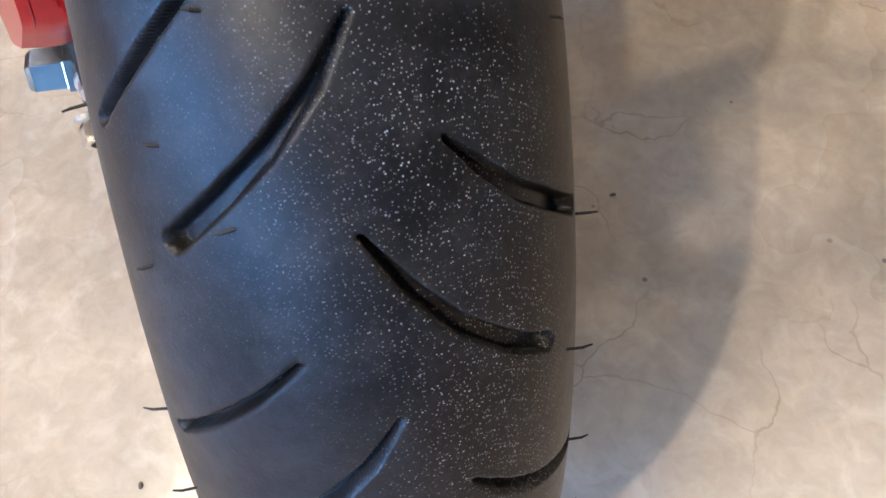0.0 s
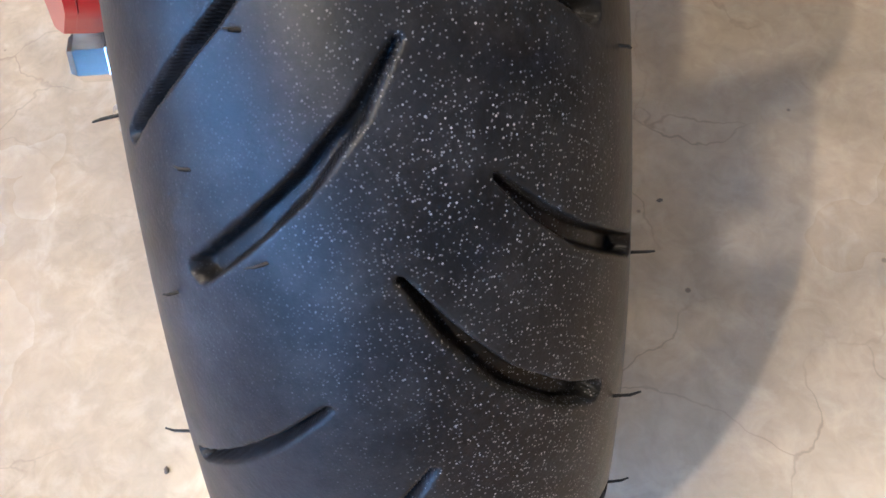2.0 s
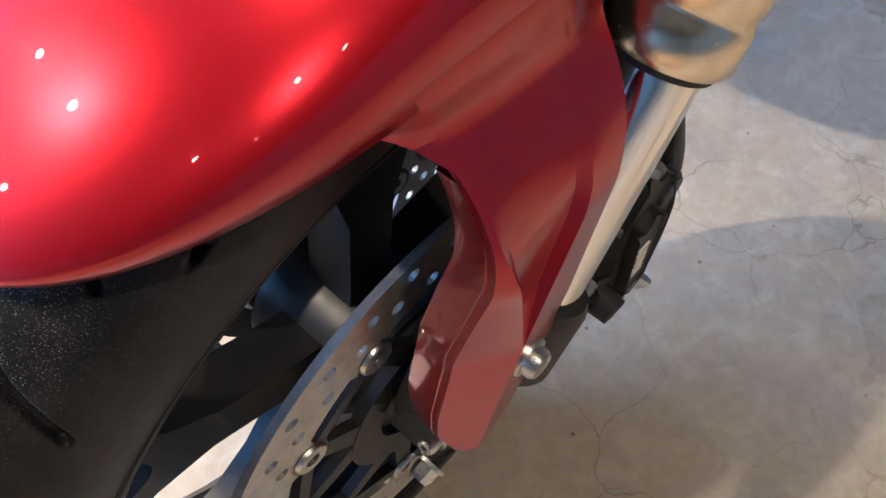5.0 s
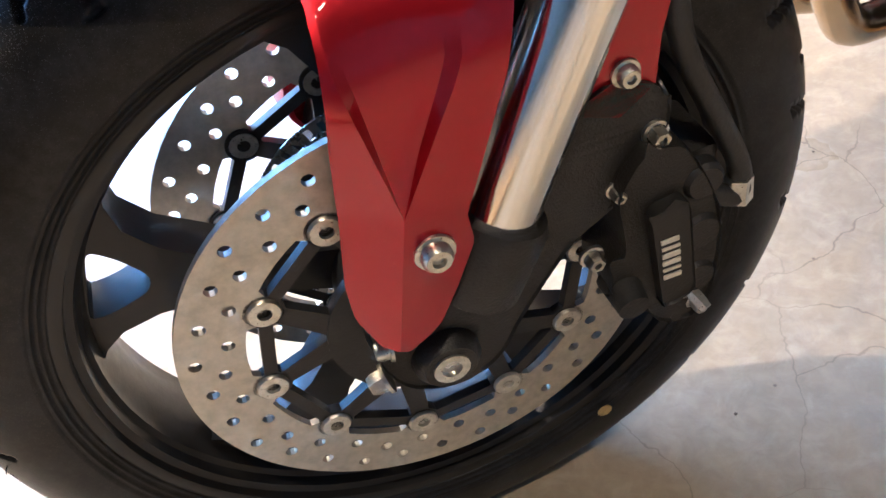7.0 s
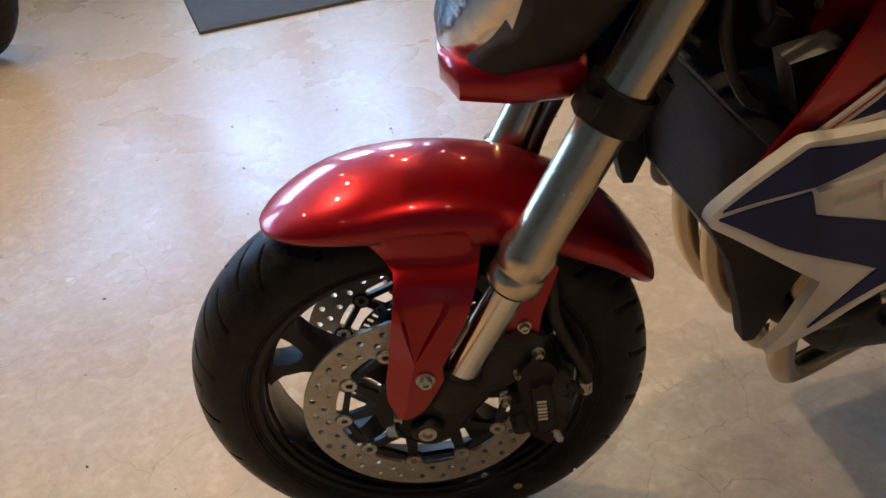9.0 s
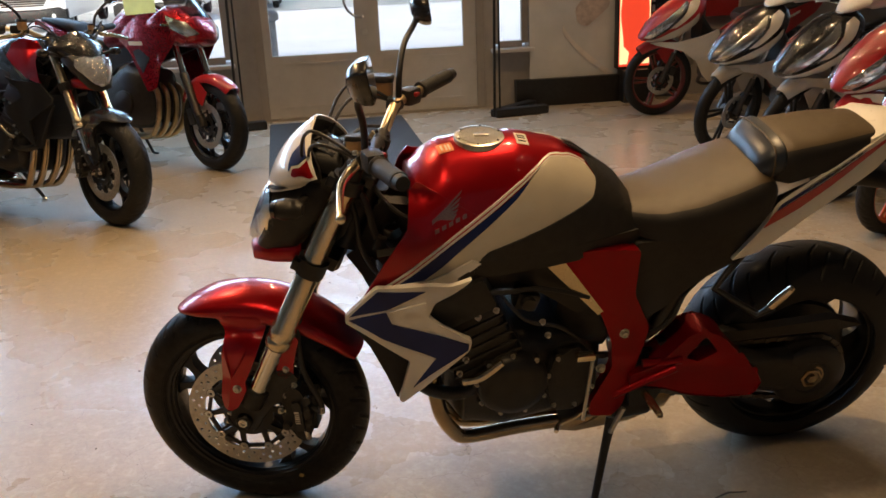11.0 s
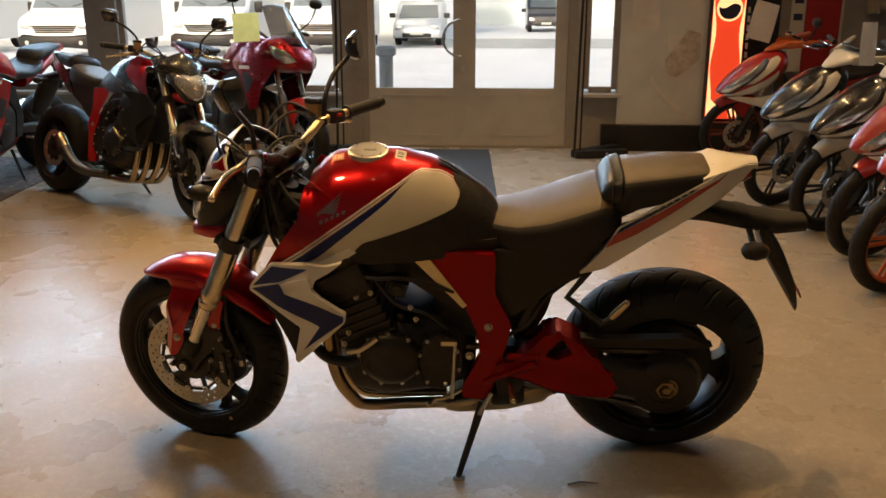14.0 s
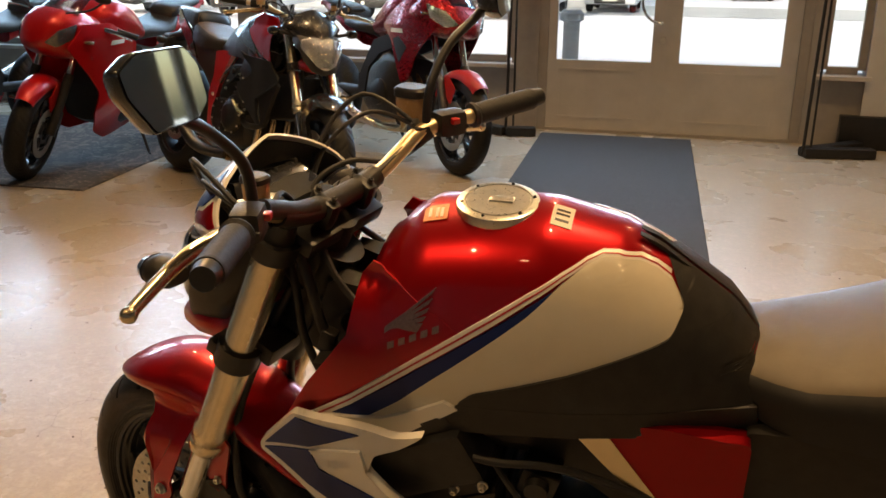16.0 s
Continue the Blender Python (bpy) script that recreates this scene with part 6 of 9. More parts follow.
def exhaust(P, root):
    """Four header pipes sweeping under the engine into a low silencer."""
    first = None
    for k, y in enumerate((-0.125, -0.045, 0.045, 0.125)):
        y2 = -0.075 + k * 0.05
        path = smooth_path([(0.500, y, 0.560), (0.462, y, 0.535), (0.448, y * 1.02, 0.470), (0.452, y * 1.02, 0.390), (0.468, y * 1.0, 0.300), (0.498, y * 0.9, 0.230), (0.540, (y + y2) / 2, 0.190), (0.680, y2, 0.180), (0.820, y2 * 0.9, 0.182)], 6)
        ob = P("header_pipe", tube(path, 0.0195, 18), EXHAUST, root, "heat-tinted steel header pipe")
        first = first or ob
    bm = loft([oval((x, y, z), w, h, 28, 3.2) for x, y, z, w, h in ((0.79, 0.0, 0.184, 0.10, 0.024), (0.83, 0.0, 0.196, 0.115, 0.040), (0.98, 0.01, 0.212, 0.115, 0.052), (1.09, 0.03, 0.222, 0.105, 0.052), (1.135, 0.05, 0.226, 0.085, 0.040))])
    sil = P("silencer", bm, EXHAUST, root, "short low steel silencer")
    P("silencer_end", loft([oval((x, 0.04, 0.226), w, h, 28, 3.2) for x, w, h in ((1.125, 0.089, 0.043), (1.15, 0.080, 0.036), (1.152, 0.05, 0.02))]), BLACK_SATIN, sil)
    P("silencer_shield", loft([oval((x, -0.01, z), w, h, 28, 3.2) for x, z, w, h in ((0.93, 0.236, 0.112, 0.036), (0.94, 0.238, 0.118, 0.040), (1.02, 0.246, 0.117, 0.042), (1.03, 0.246, 0.11, 0.036))]), BLACK_SATIN, sil)


def seat_tail(P, root, paint, hero):
    xs = [0.925, 0.96, 1.00, 1.08, 1.16, 1.22, 1.255, 1.28]
    tops = [0.835, 0.838, 0.842, 0.866, 0.898, 0.918, 0.905, 0.870]
    half = [0.095, 0.115, 0.130, 0.148, 0.152, 0.145, 0.125, 0.09]
    low = [0.775, 0.765, 0.76, 0.765, 0.78, 0.80, 0.82, 0.83]

    def pad(name, xs, tops, half, low, lab, shoulder=0.55):
        top = bmesh.new()
        n = 21
        rows = []
        X = np.linspace(xs[0], xs[-1], 30)
        for x in X:
            t, h, l = np.interp(x, xs, tops), np.interp(x, xs, half), np.interp(x, xs, low)
            row = []
            for j in range(n):
                q = j / (n - 1) * 2 - 1
                a = q * math.pi / 2
                y = h * math.copysign(abs(math.sin(a)) ** 0.75, q) if q else 0
                z = l + (t - l) * (abs(math.cos(a)) ** 0.42)
                row.append((x, y, z))
            rows.append(row)
        me_rows = [[top.verts.new(p) for p in r] for r in rows]
        for k in range(len(rows) - 1):
            for j in range(n - 1):
                f = top.faces.new((me_rows[k][j], me_rows[k + 1][j], me_rows[k + 1][j + 1], me_rows[k][j + 1]))
                f.material_index = 1 if j < 4 or j > n - 6 else 0
        for r in (me_rows[0], me_rows[-1]):
            top.faces.new(r).material_index = 1
        for k in range(len(rows) - 1):
            top.faces.new((me_rows[k][0], me_rows[k][-1], me_rows[k + 1][-1], me_rows[k + 1][0])).material_index = 1
        return P(name, top, [SEAT, SEAT_SIDE], root, lab, smooth=60)
    pad("rider_seat", xs, tops, half, low, "dished grey vinyl rider seat with black sides")
    pad("pillion_seat", [1.235, 1.255, 1.29, 1.40, 1.50, 1.535], [0.935, 0.962, 0.975, 0.985, 0.985, 0.975], [0.075, 0.10, 0.112, 0.105, 0.085, 0.06], [0.90, 0.885, 0.88, 0.905, 0.945, 0.955], "raised grey vinyl pillion seat")
    # bump stop between the seats
    bm = loft([oval((x, 0, z), w, h, 20, 3.0) for x, z, w, h in ((1.216, 0.896, 0.060, 0.020), (1.221, 0.902, 0.094, 0.036), (1.248, 0.922, 0.106, 0.050), (1.272, 0.928, 0.109, 0.050), (1.280, 0.928, 0.100, 0.042))])
    P("seat_step", bm, SEAT_STEP, root, "blue-black stitched seat step")
    for sgn in (-1, 1):
        P("seam", tube(smooth_path([(1.248, 0.104 * sgn, 0.895), (1.248, 0.1065 * sgn, 0.926), (1.248, 0.094 * sgn, 0.961), (1.248, 0.04 * sgn, 0.973), (1.248, 0.0, 0.973)], 4), 0.0022, 6), SEAT, root)

    def tail_half(x, z):
        return lerp_table(x, [1.18, 1.27, 1.40, 1.53, 1.62], [0.138, 0.130, 0.112, 0.085, 0.03])
    for sgn in (-1, 1):
        ol = [(1.168, 0.698), (1.226, 0.768), (1.268, 0.836), (1.310, 0.862), (1.400, 0.912), (1.500, 0.965), (1.525, 0.984), (1.640, 0.987), (1.600, 0.944), (1.490, 0.872), (1.360, 0.796), (1.235, 0.712)]
        tp = P("tail_panel", panel(rounded(ol, 0.006, 2), tail_half, 0.012, 0.03, sgn), paint["tail"], root, "tapering painted tail panel", smooth=50)
        if hero:
            P("red_flash", panel([(1.236, 0.780), (1.258, 0.818), (1.372, 0.878), (1.474, 0.938), (1.552, 0.980), (1.524, 0.957), (1.423, 0.886), (1.321, 0.820)], lambda x, z: tail_half(x, z) + 0.002, 0.003, 0.03, sgn), RED_SOLID, tp)
            P("blue_flash", panel([(1.262, 0.822), (1.272, 0.838), (1.316, 0.862), (1.420, 0.915), (1.474, 0.944), (1.372, 0.884)], lambda x, z: tail_half(x, z) + 0.002, 0.003, 0.03, sgn), BLUE, tp)
            bm = bmesh.new()
            for k in range(7):
                x, z = 1.335 + k * 0.019, 0.8690 + k * 0.0102
                add_panel(bm, [(x, z), (x + 0.013, z + 0.007), (x + 0.013, z + 0.013), (x, z + 0.006)], lambda x, z: tail_half(x, z) + 0.0035, 0.001, 0.03, sgn)
            P("model_bars", bm, BLACK_PAINT, tp)
        under = [(0.985, 0.545), (1.03, 0.575), (1.10, 0.640), (1.20, 0.695), (1.36, 0.790), (1.48, 0.862), (1.53, 0.905), (1.30, 0.845), (1.24, 0.79), (1.10, 0.77), (0.93, 0.76), (0.935, 0.62), (0.95, 0.55)]
        P("side_cover_rear", panel(rounded(under, 0.01), lambda x, z: tail_half(x, z) - 0.012, 0.02, 0.04, sgn), BLACK_PLASTIC, root)
    # closed top of the tail between the two panels
    bm = bmesh.new()
    rows = []
    for k in range(9):
        x = 1.485 + 0.155 * k / 8
        h = tail_half(x, 0) - 0.004
        zt = lerp_table(x, [1.485, 1.53, 1.62, 1.64], [0.968, 0.984, 0.990, 0.988])
        rows.append([[bm.verts.new((x, h * q, zt + 0.007 * (1 - q * q) - d)) for q in np.linspace(-1, 1, 9)] for d in (0.0, 0.016)])
    for k in range(8):
        for j in range(8):
            for l in (0, 1):
                bm.faces.new((rows[k][l][j], rows[k + 1][l][j], rows[k + 1][l][j + 1], rows[k][l][j + 1]))
        for j in (0, 8):
            bm.faces.new((rows[k][0][j], rows[k + 1][0][j], rows[k + 1][1][j], rows[k][1][j]))
    for k in (0, 8):
        for j in range(8):
            bm.faces.new((rows[k][0][j], rows[k][0][j + 1], rows[k][1][j + 1], rows[k][1][j]))
    P("tail_top", bm, paint["tail"], root, smooth=60)
    # number plate holder
    bm = loft([oval((x, 0, z), w, h, 16, 3.0) for x, z, w, h in ((1.42, 0.850, 0.05, 0.03), (1.52, 0.838, 0.045, 0.028), (1.63, 0.815, 0.05, 0.025), (1.72, 0.800, 0.05, 0.024), (1.80, 0.800, 0.035, 0.02))])
    tailarm = P("plate_arm", bm, BLACK_PLASTIC, root, "black plastic plate carrier")
    P("plate_board", loft([oval((x, 0, z), w, h, 16, 3.0) for x, z, w, h in ((1.665, 0.80, 0.06, 0.012), (1.690, 0.765, 0.075, 0.045), (1.745, 0.680, 0.075, 0.050), (1.795, 0.590, 0.06, 0.040), (1.812, 0.545, 0.05, 0.022))]), BLACK_PLASTIC, tailarm)
    P("rear_reflector", box((1.815, 0, 0.585), (0.006, 0.08, 0.03), Matrix.Rotation(radians(-27), 3, "Y"), 0.002), TAIL_LENS, tailarm)
    for sgn in (-1, 1):
        bm = loft([oval((x, 0.125 * sgn, 0.772), 0.026 * k, 0.021 * k, 16, 2.4) for x, k in ((1.605, 0.4), (1.615, 0.95), (1.64, 1.15), (1.665, 0.9))])
        ind = P("rear_indicator", bm, BLACK_PLASTIC, root)
        P("indicator_lens", loft([oval((x, 0.125 * sgn, 0.772), 0.024 * k, 0.020 * k, 16, 2.4) for x, k in ((1.655, 1.0), (1.672, 0.85), (1.680, 0.3))]), SMOKED_LENS, ind)
        P("indicator_stem", tube([(1.64, 0.03 * sgn, 0.800), (1.64, 0.11 * sgn, 0.775)], 0.009, 10), BLACK_PLASTIC, ind)
    P("tail_lamp", loft([oval((x, 0, 0.945), w, h, 16, 2.5) for x, w, h in ((1.58, 0.05, 0.02), (1.615, 0.03, 0.014), (1.632, 0.012, 0.008))]), TAIL_LENS, root)


def rear_end(P, root, paint, hero, D):
    rim = P("rear_wheel", rim_bm(D, 0.216, 0.070, 5, 40, 0.070, 0.085, False, 0.022), WHEEL_BLACK, root, "gloss black cast rear wheel")
    for k in range(5):
        P("spoke", rim_bm(D, 0.216, 0.070, 5, 40, 0.070, 0.085, False, 0.022, k), WHEEL_BLACK, rim)
    P("hub_disc", lathe(D, [(-0.03, 0.05), (-0.03, 0.150), (-0.02, 0.158), (0.02, 0.158), (0.03, 0.150), (0.03, 0.05)], 48, True), BLACK_SATIN, rim)
    al = arc_steps((0, 360, 0.5 if hero else 1.4))
    me = tyre_mesh("rear_tyre", D, 0.223, 0.094, 0.092, (0.072, 0.218), al, 0.0022 if hero else 0.006, 0.005, 18, 1.25)
    add_object("rear_tyre", me, RUBBER_PLAIN, rim, "wide black rear tyre")
    # swinging arm
    def arm_skin(x, z):
        return 0.150 + 0.012 * math.sin((x - 0.95) * 8)
    ol = rounded([(0.940, 0.398), (1.000, 0.415), (1.040, 0.455), (1.083, 0.507), (1.120, 0.515), (1.171, 0.492), (1.225, 0.430), (1.278, 0.372), (1.300, 0.330), (1.285, 0.290), (1.200, 0.292), (1.105, 0.312), (1.030, 0.345), (0.945, 0.350)], 0.014)
    hole = rounded([(1.085, 0.430), (1.130, 0.490), (1.165, 0.440), (1.120, 0.415)], 0.008)
    bm = plate(ol, -0.160, -0.085, [hole], 0.006)
    arm = P("swingarm", bm, paint["arm"], root, "red cast single-sided swinging arm")
    P("arm_beam", loft([oval((x, y, z), w, h, 20, 3.5) for x, y, z, w, h in ((0.94, -0.06, 0.38, 0.09, 0.04), (1.00, -0.09, 0.38, 0.06, 0.04), (1.20, -0.125, 0.36, 0.03, 0.055), (1.33, -0.13, 0.34, 0.028, 0.06), (1.445, -0.125, 0.315, 0.03, 0.075), (1.52, -0.12, 0.31, 0.02, 0.05))]), BLACK_CAST, arm)
    for a, b in (((0.905, -0.155, 0.330), (1.060, -0.165, 0.408)), ((0.975, -0.150, 0.420), (1.075, -0.160, 0.428))):
        P("arm_brace", tube([a, b], 0.011, 12), paint["arm"], arm)
    bm = lathe((1.445, -0.13, 0.315), [(0.02, 0.098), (-0.015, 0.098), (-0.024, 0.088), (-0.026, 0.050), (-0.018, 0.040), (-0.018, 0.0001)], 48)
    P("hub_carrier", bm, BLACK_SATIN, arm)
    bm = lathe((1.445, -0.150, 0.315), [(0.01, 0.030), (-0.008, 0.030), (-0.010, 0.024), (-0.004, 0.021), (-0.004, 0.013), (-0.012, 0.012), (-0.012, 0.0001)], 6)
    add_lathe(bm, (1.445, -0.148, 0.315), [(0.0, 0.036), (-0.004, 0.036), (-0.005, 0.031)], 36)
    P("hub_nut", bm, HUBNUT, arm, "bronze-tinted hub nut")
    teeth = []
    for k in range(88):
        a = 2 * math.pi * k / 88
        r = 0.106 if k % 2 else 0.101
        teeth.append((1.445 + r * math.cos(a), 0.315 + r * math.sin(a)))
    P("rear_sprocket", plate(teeth, -0.110, -0.104, [ring_pts((1.445, 0.315), 0.06, 32)]), STEEL_DARK, rim)
    # chain
    path = []
    for k in range(25):
        a = radians(-97 + 194 * k / 24)
        path.append((1.445 + 0.105 * math.cos(a), -0.107, 0.315 + 0.105 * math.sin(a)))
    path += [(1.43 - t * 0.62, -0.107, 0.420 + t * 0.005) for t in np.linspace(0.04, 1, 30)]
    for k in range(9):
        a = radians(95 + 170 * k / 8)
        path.append((0.80 + 0.035 * math.cos(a), -0.107, 0.390 + 0.035 * math.sin(a)))
    path += [(0.81 + t * 0.62, -0.107, 0.352 - t * 0.138 - 0.012 * math.sin(t * math.pi)) for t in np.linspace(0.02, 0.98, 30)]
    bm = bmesh.new()
    n = len(path)
    dist = [0]
    for a, b in zip(path, path[1:]):
        dist.append(dist[-1] + (Vector(b) - Vector(a)).length)
    links = int(dist[-1] / 0.0159)
    for k in range(links):
        s = k * 0.0159
        p = Vector([np.interp(s, dist, [q[i] for q in path]) for i in range(3)])
        q = Vector([np.interp(s + 0.008, dist, [q[i] for q in path]) for i in range(3)])
        d = q - p
        ang = math.atan2(d.z, d.x)
        w = 0.015 if k % 2 else 0.010
        add_box(bm, p, (0.0175, w, 0.0125), Matrix.Rotation(-ang, 3, "Y"))
    chain = P("chain", bm, STEEL_DARK, root, "dark steel drive chain", smooth=0)
    chain["kind"] = "stuff"
    bm = panel(rounded([(1.02, 0.455), (1.10, 0.475), (1.30, 0.468), (1.49, 0.478), (1.575, 0.450), (1.50, 0.440), (1.30, 0.440), (1.05, 0.430)], 0.01), lambda x, z: 0.122, 0.03, 0.05, -1)
    P("chain_guard", bm, BLACK_PLASTIC, root)
    disc_parts(D, 0.085, 0.128, root, Matrix(), 8, 5.0)
    bm = bmesh.new()
    add_tube(bm, [(1.03, 0.0, 0.46), (0.975, 0.0, 0.64)], 0.022, 16)
    sh = P("rear_shock", bm, STEEL_DARK, root)
    coil = [(1.03 - 0.055 * k / 90 + 0.034 * math.cos(k * 0.42), 0.034 * math.sin(k * 0.42), 0.465 + 0.165 * k / 90) for k in range(91)]
    P("shock_spring", tube(coil, 0.0055, 8), BLACK_SATIN, sh)
    inner = [(0.940, 0.640), (0.965, 0.520), (1.000, 0.410), (1.050, 0.440), (1.090, 0.520), (1.110, 0.600), (1.180, 0.670), (1.100, 0.690)]
    P("inner_guard", panel(rounded(inner, 0.02), lambda x, z: 0.060, 0.12, 0.05, -1), BLACK_PLASTIC, root, "black inner guard before the rear wheel")
    P("shock_reservoir", tube([(1.02, -0.105, 0.50), (1.05, -0.105, 0.60)], 0.022, 16), BLACK_SATIN, sh)
    P("hose", tube(smooth_path([(0.98, -0.11, 0.47), (1.04, -0.13, 0.53), (1.08, -0.11, 0.60), (1.15, -0.10, 0.66)], 5), 0.007, 8), HOSE, root)
    P("subframe", tube([(0.95, -0.09, 0.66), (1.20, -0.085, 0.78), (1.45, -0.06, 0.87)], 0.014, 12), BLACK_SATIN, root)
    P("pillion_bracket", tube([(1.20, -0.12, 0.70), (1.14, -0.135, 0.62), (1.235, -0.185, 0.565), (1.27, -0.19, 0.59)], 0.0105, 10), BLACK_CAST, root)


STICKER_Y = mat("faded yellow paint", (0.42, 0.30, 0.10), 0.6, 0.0, 0.0, 0.2, 200)
STEEL_DARK = mat("dark oiled steel", (0.13, 0.125, 0.12), 0.38, 1.0, 0.0, 0.2, 100, 0.1, 500)
# brighter copy of the reflector: the lens's white glare is in its colour
REFLECTOR_GLARE = mat("headlight reflector with painted glare", (0.80, 0.81, 0.82), 0.10, 1.0, 0.0, 0.1, 25, 0.5, 60)
RESERVOIR = mat("amber reservoir plastic", (0.46, 0.28, 0.13), 0.25, 0.0, 0.4, 0.1, 40)
CAP = mat("brushed cap metal", (0.74, 0.70, 0.60), 0.30, 1.0, 0.0, 0.08, 80, 0.1, 500)
HUBNUT = mat("bronze nut", (0.40, 0.31, 0.19), 0.35, 1.0, 0.0, 0.15, 90)

LEFT_LEAN = Matrix.Rotation(LEAN, 4, "X")
tri = dict(wing=RED, guard=RED, chin=RED, visor=WHITE, tank=RED, panel=WHITE_TANK, trim=WHITE, shroud=WHITE, frame=RED_FRAME, arm=RED_FRAME, tail=WHITE)
naked_bike(LEFT_LEAN, STEER, tri, "red, white and blue naked motorcycle on its side stand")
dark = dict(wing=RED, guard=BLACK_PAINT, chin=RED, visor=BLACK_PAINT, tank=BLACK_PAINT, panel=BLACK_PAINT, trim=BLACK_PAINT, shroud=BLACK_SATIN, frame=RED_SOLID, arm=RED_SOLID, tail=BLACK_PAINT)

# ---- other machines on show ----
RED_DEEP = mat("deep red metallic paint", (0.24, 0.003, 0.008), 0.28, 0.65, 0.8, 0.05, 30, spec=0.2)
RED_BRIGHT = mat("bright red paint", (0.42, 0.004, 0.006), 0.30, 0.25, 0.8, 0.05, 30, spec=0.2)
ORANGE = mat("orange wheel paint", (0.52, 0.10, 0.02), 0.35, 0.1, 0.6, 0.1, 40)
GREY_WHITE = mat("grey-white plastic", (0.46, 0.42, 0.36), 0.35, 0.0, 0.5, 0.06, 20)
PAPER = mat("white paper", (0.78, 0.76, 0.70), 0.7, 0.0, 0.0, 0.05, 30)
YELLOW_CARD = mat("pale yellow card", (0.90, 0.86, 0.50), 0.65, 0.0, 0.0, 0.06, 20)
GOLD_PIPE = mat("golden header steel", (0.50, 0.38, 0.20), 0.3, 1.0, 0.0, 0.2, 20)


def thin_sheet(m, share):
    """Lets light through a sheet of paper or card."""
    nt = m.node_tree
    b = nt.nodes["Principled BSDF"]
    tr = nt.nodes.new("ShaderNodeBsdfTranslucent")
    nt.links.new(b.inputs["Base Color"].links[0].from_socket, tr.inputs["Color"])
    mx = nt.nodes.new("ShaderNodeMixShader")
    mx.inputs[0].default_value = share
    nt.links.new(b.outputs[0], mx.inputs[1])
    nt.links.new(tr.outputs[0], mx.inputs[2])
    nt.links.new(mx.outputs[0], nt.nodes["Material Output"].inputs["Surface"])


thin_sheet(PAPER, 0.35)
thin_sheet(YELLOW_CARD, 0.60)
SEAT_BLACK = mat("black vinyl", (0.022, 0.021, 0.021), 0.45, 0.0, 0.0, 0.15, 30, 0.3, 800)


def place_bike(x, y, yaw, lean=10.0):
    return Matrix.Translation((x, y, 0)) @ Matrix.Rotation(radians(yaw), 4, "Z") @ Matrix.Rotation(radians(lean), 4, "X")


def hull(table, power=2.6, n=28):
    """A lofted body: rows of x, low z, high z, half width."""
    return loft([oval((x, 0, (a + b) / 2), w, (b - a) / 2, n, power) for x, a, b, w in table])


def hull_half(table, power=2.6, off=0.0):
    """Half width of such a body at x and z."""
    xs = [r[0] for r in table]

    def f(x, z):
        a, b, w = (lerp_table(x, xs, [r[k] for r in table]) for k in (1, 2, 3))
        u = min(abs((z - (a + b) / 2) / max((b - a) / 2, 0.001)), 0.97)
        return w * (1 - u ** power) ** (1 / power) + off
    return f


def arc_guard(c, r, a0, a1, half, drop=0.03, taper=0.55):
    """A mudguard shell round an axle."""
    bm = bmesh.new()
    o, i = [], []
    for k in range(21):
        f = k / 20
        a = math.radians(a0 + (a1 - a0) * f)
        w = half * (taper + (1 - taper) * math.sin(math.pi * min(max(f, 0.02), 0.98)) ** 0.5)
        ro, ri = [], []
        for j in range(13):
            q = j / 12 * 2 - 1
            rr = r - drop * abs(q) ** 2.5
            p = (c[0] - rr * math.cos(a), c[1] + w * math.sin(q * 1.4) / math.sin(1.4), c[2] + rr * math.sin(a))
            ro.append(bm.verts.new(p))
            ri.append(bm.verts.new((c[0] - (rr - 0.004) * math.cos(a), (p[1] - c[1]) * 0.95 + c[1], c[2] + (rr - 0.004) * math.sin(a))))
        o.append(ro)
        i.append(ri)
    for k in range(20):
        for j in range(12):
            bm.faces.new((o[k][j], o[k + 1][j], o[k + 1][j + 1], o[k][j + 1]))
            bm.faces.new((i[k][j], i[k][j + 1], i[k + 1][j + 1], i[k + 1][j]))
        for j in (0, 12):
            bm.faces.new((o[k][j], o[k + 1][j], i[k + 1][j], i[k][j]))
    for j in range(12):
        for k in (0, 20):
            bm.faces.new((o[k][j], o[k][j + 1], i[k][j + 1], i[k][j]))
    return bm


def mirror_parts(P, root, base, top, sgn, turn=True):
    st = P("mirror", tube(smooth_path([base, Vector(base).lerp(Vector(top), 0.5) + Vector((0, 0.03 * sgn, -0.01)), top], 6), 0.006, 8), BLACK_SATIN, root, "black mirror on a stalk", turn=turn)
    bm = loft([oval((top[0] + dx, top[1], top[2] + 0.03), 0.058 * k, 0.036 * k, 18, 2.8) for dx, k in ((-0.03, 0.4), (-0.02, 0.8), (0.0, 1.0), (0.006, 0.96))])
    sh = P("mirror_shell", bm, BLACK_PLASTIC, st, turn=turn)
    bm = bmesh.new()
    bm.faces.new([bm.verts.new(p) for p in oval((top[0] + 0.008, top[1], top[2] + 0.03), 0.053, 0.032, 18, 2.8)])
    P("mirror_glass", bm, MIRROR, st, turn=turn, smooth=0)


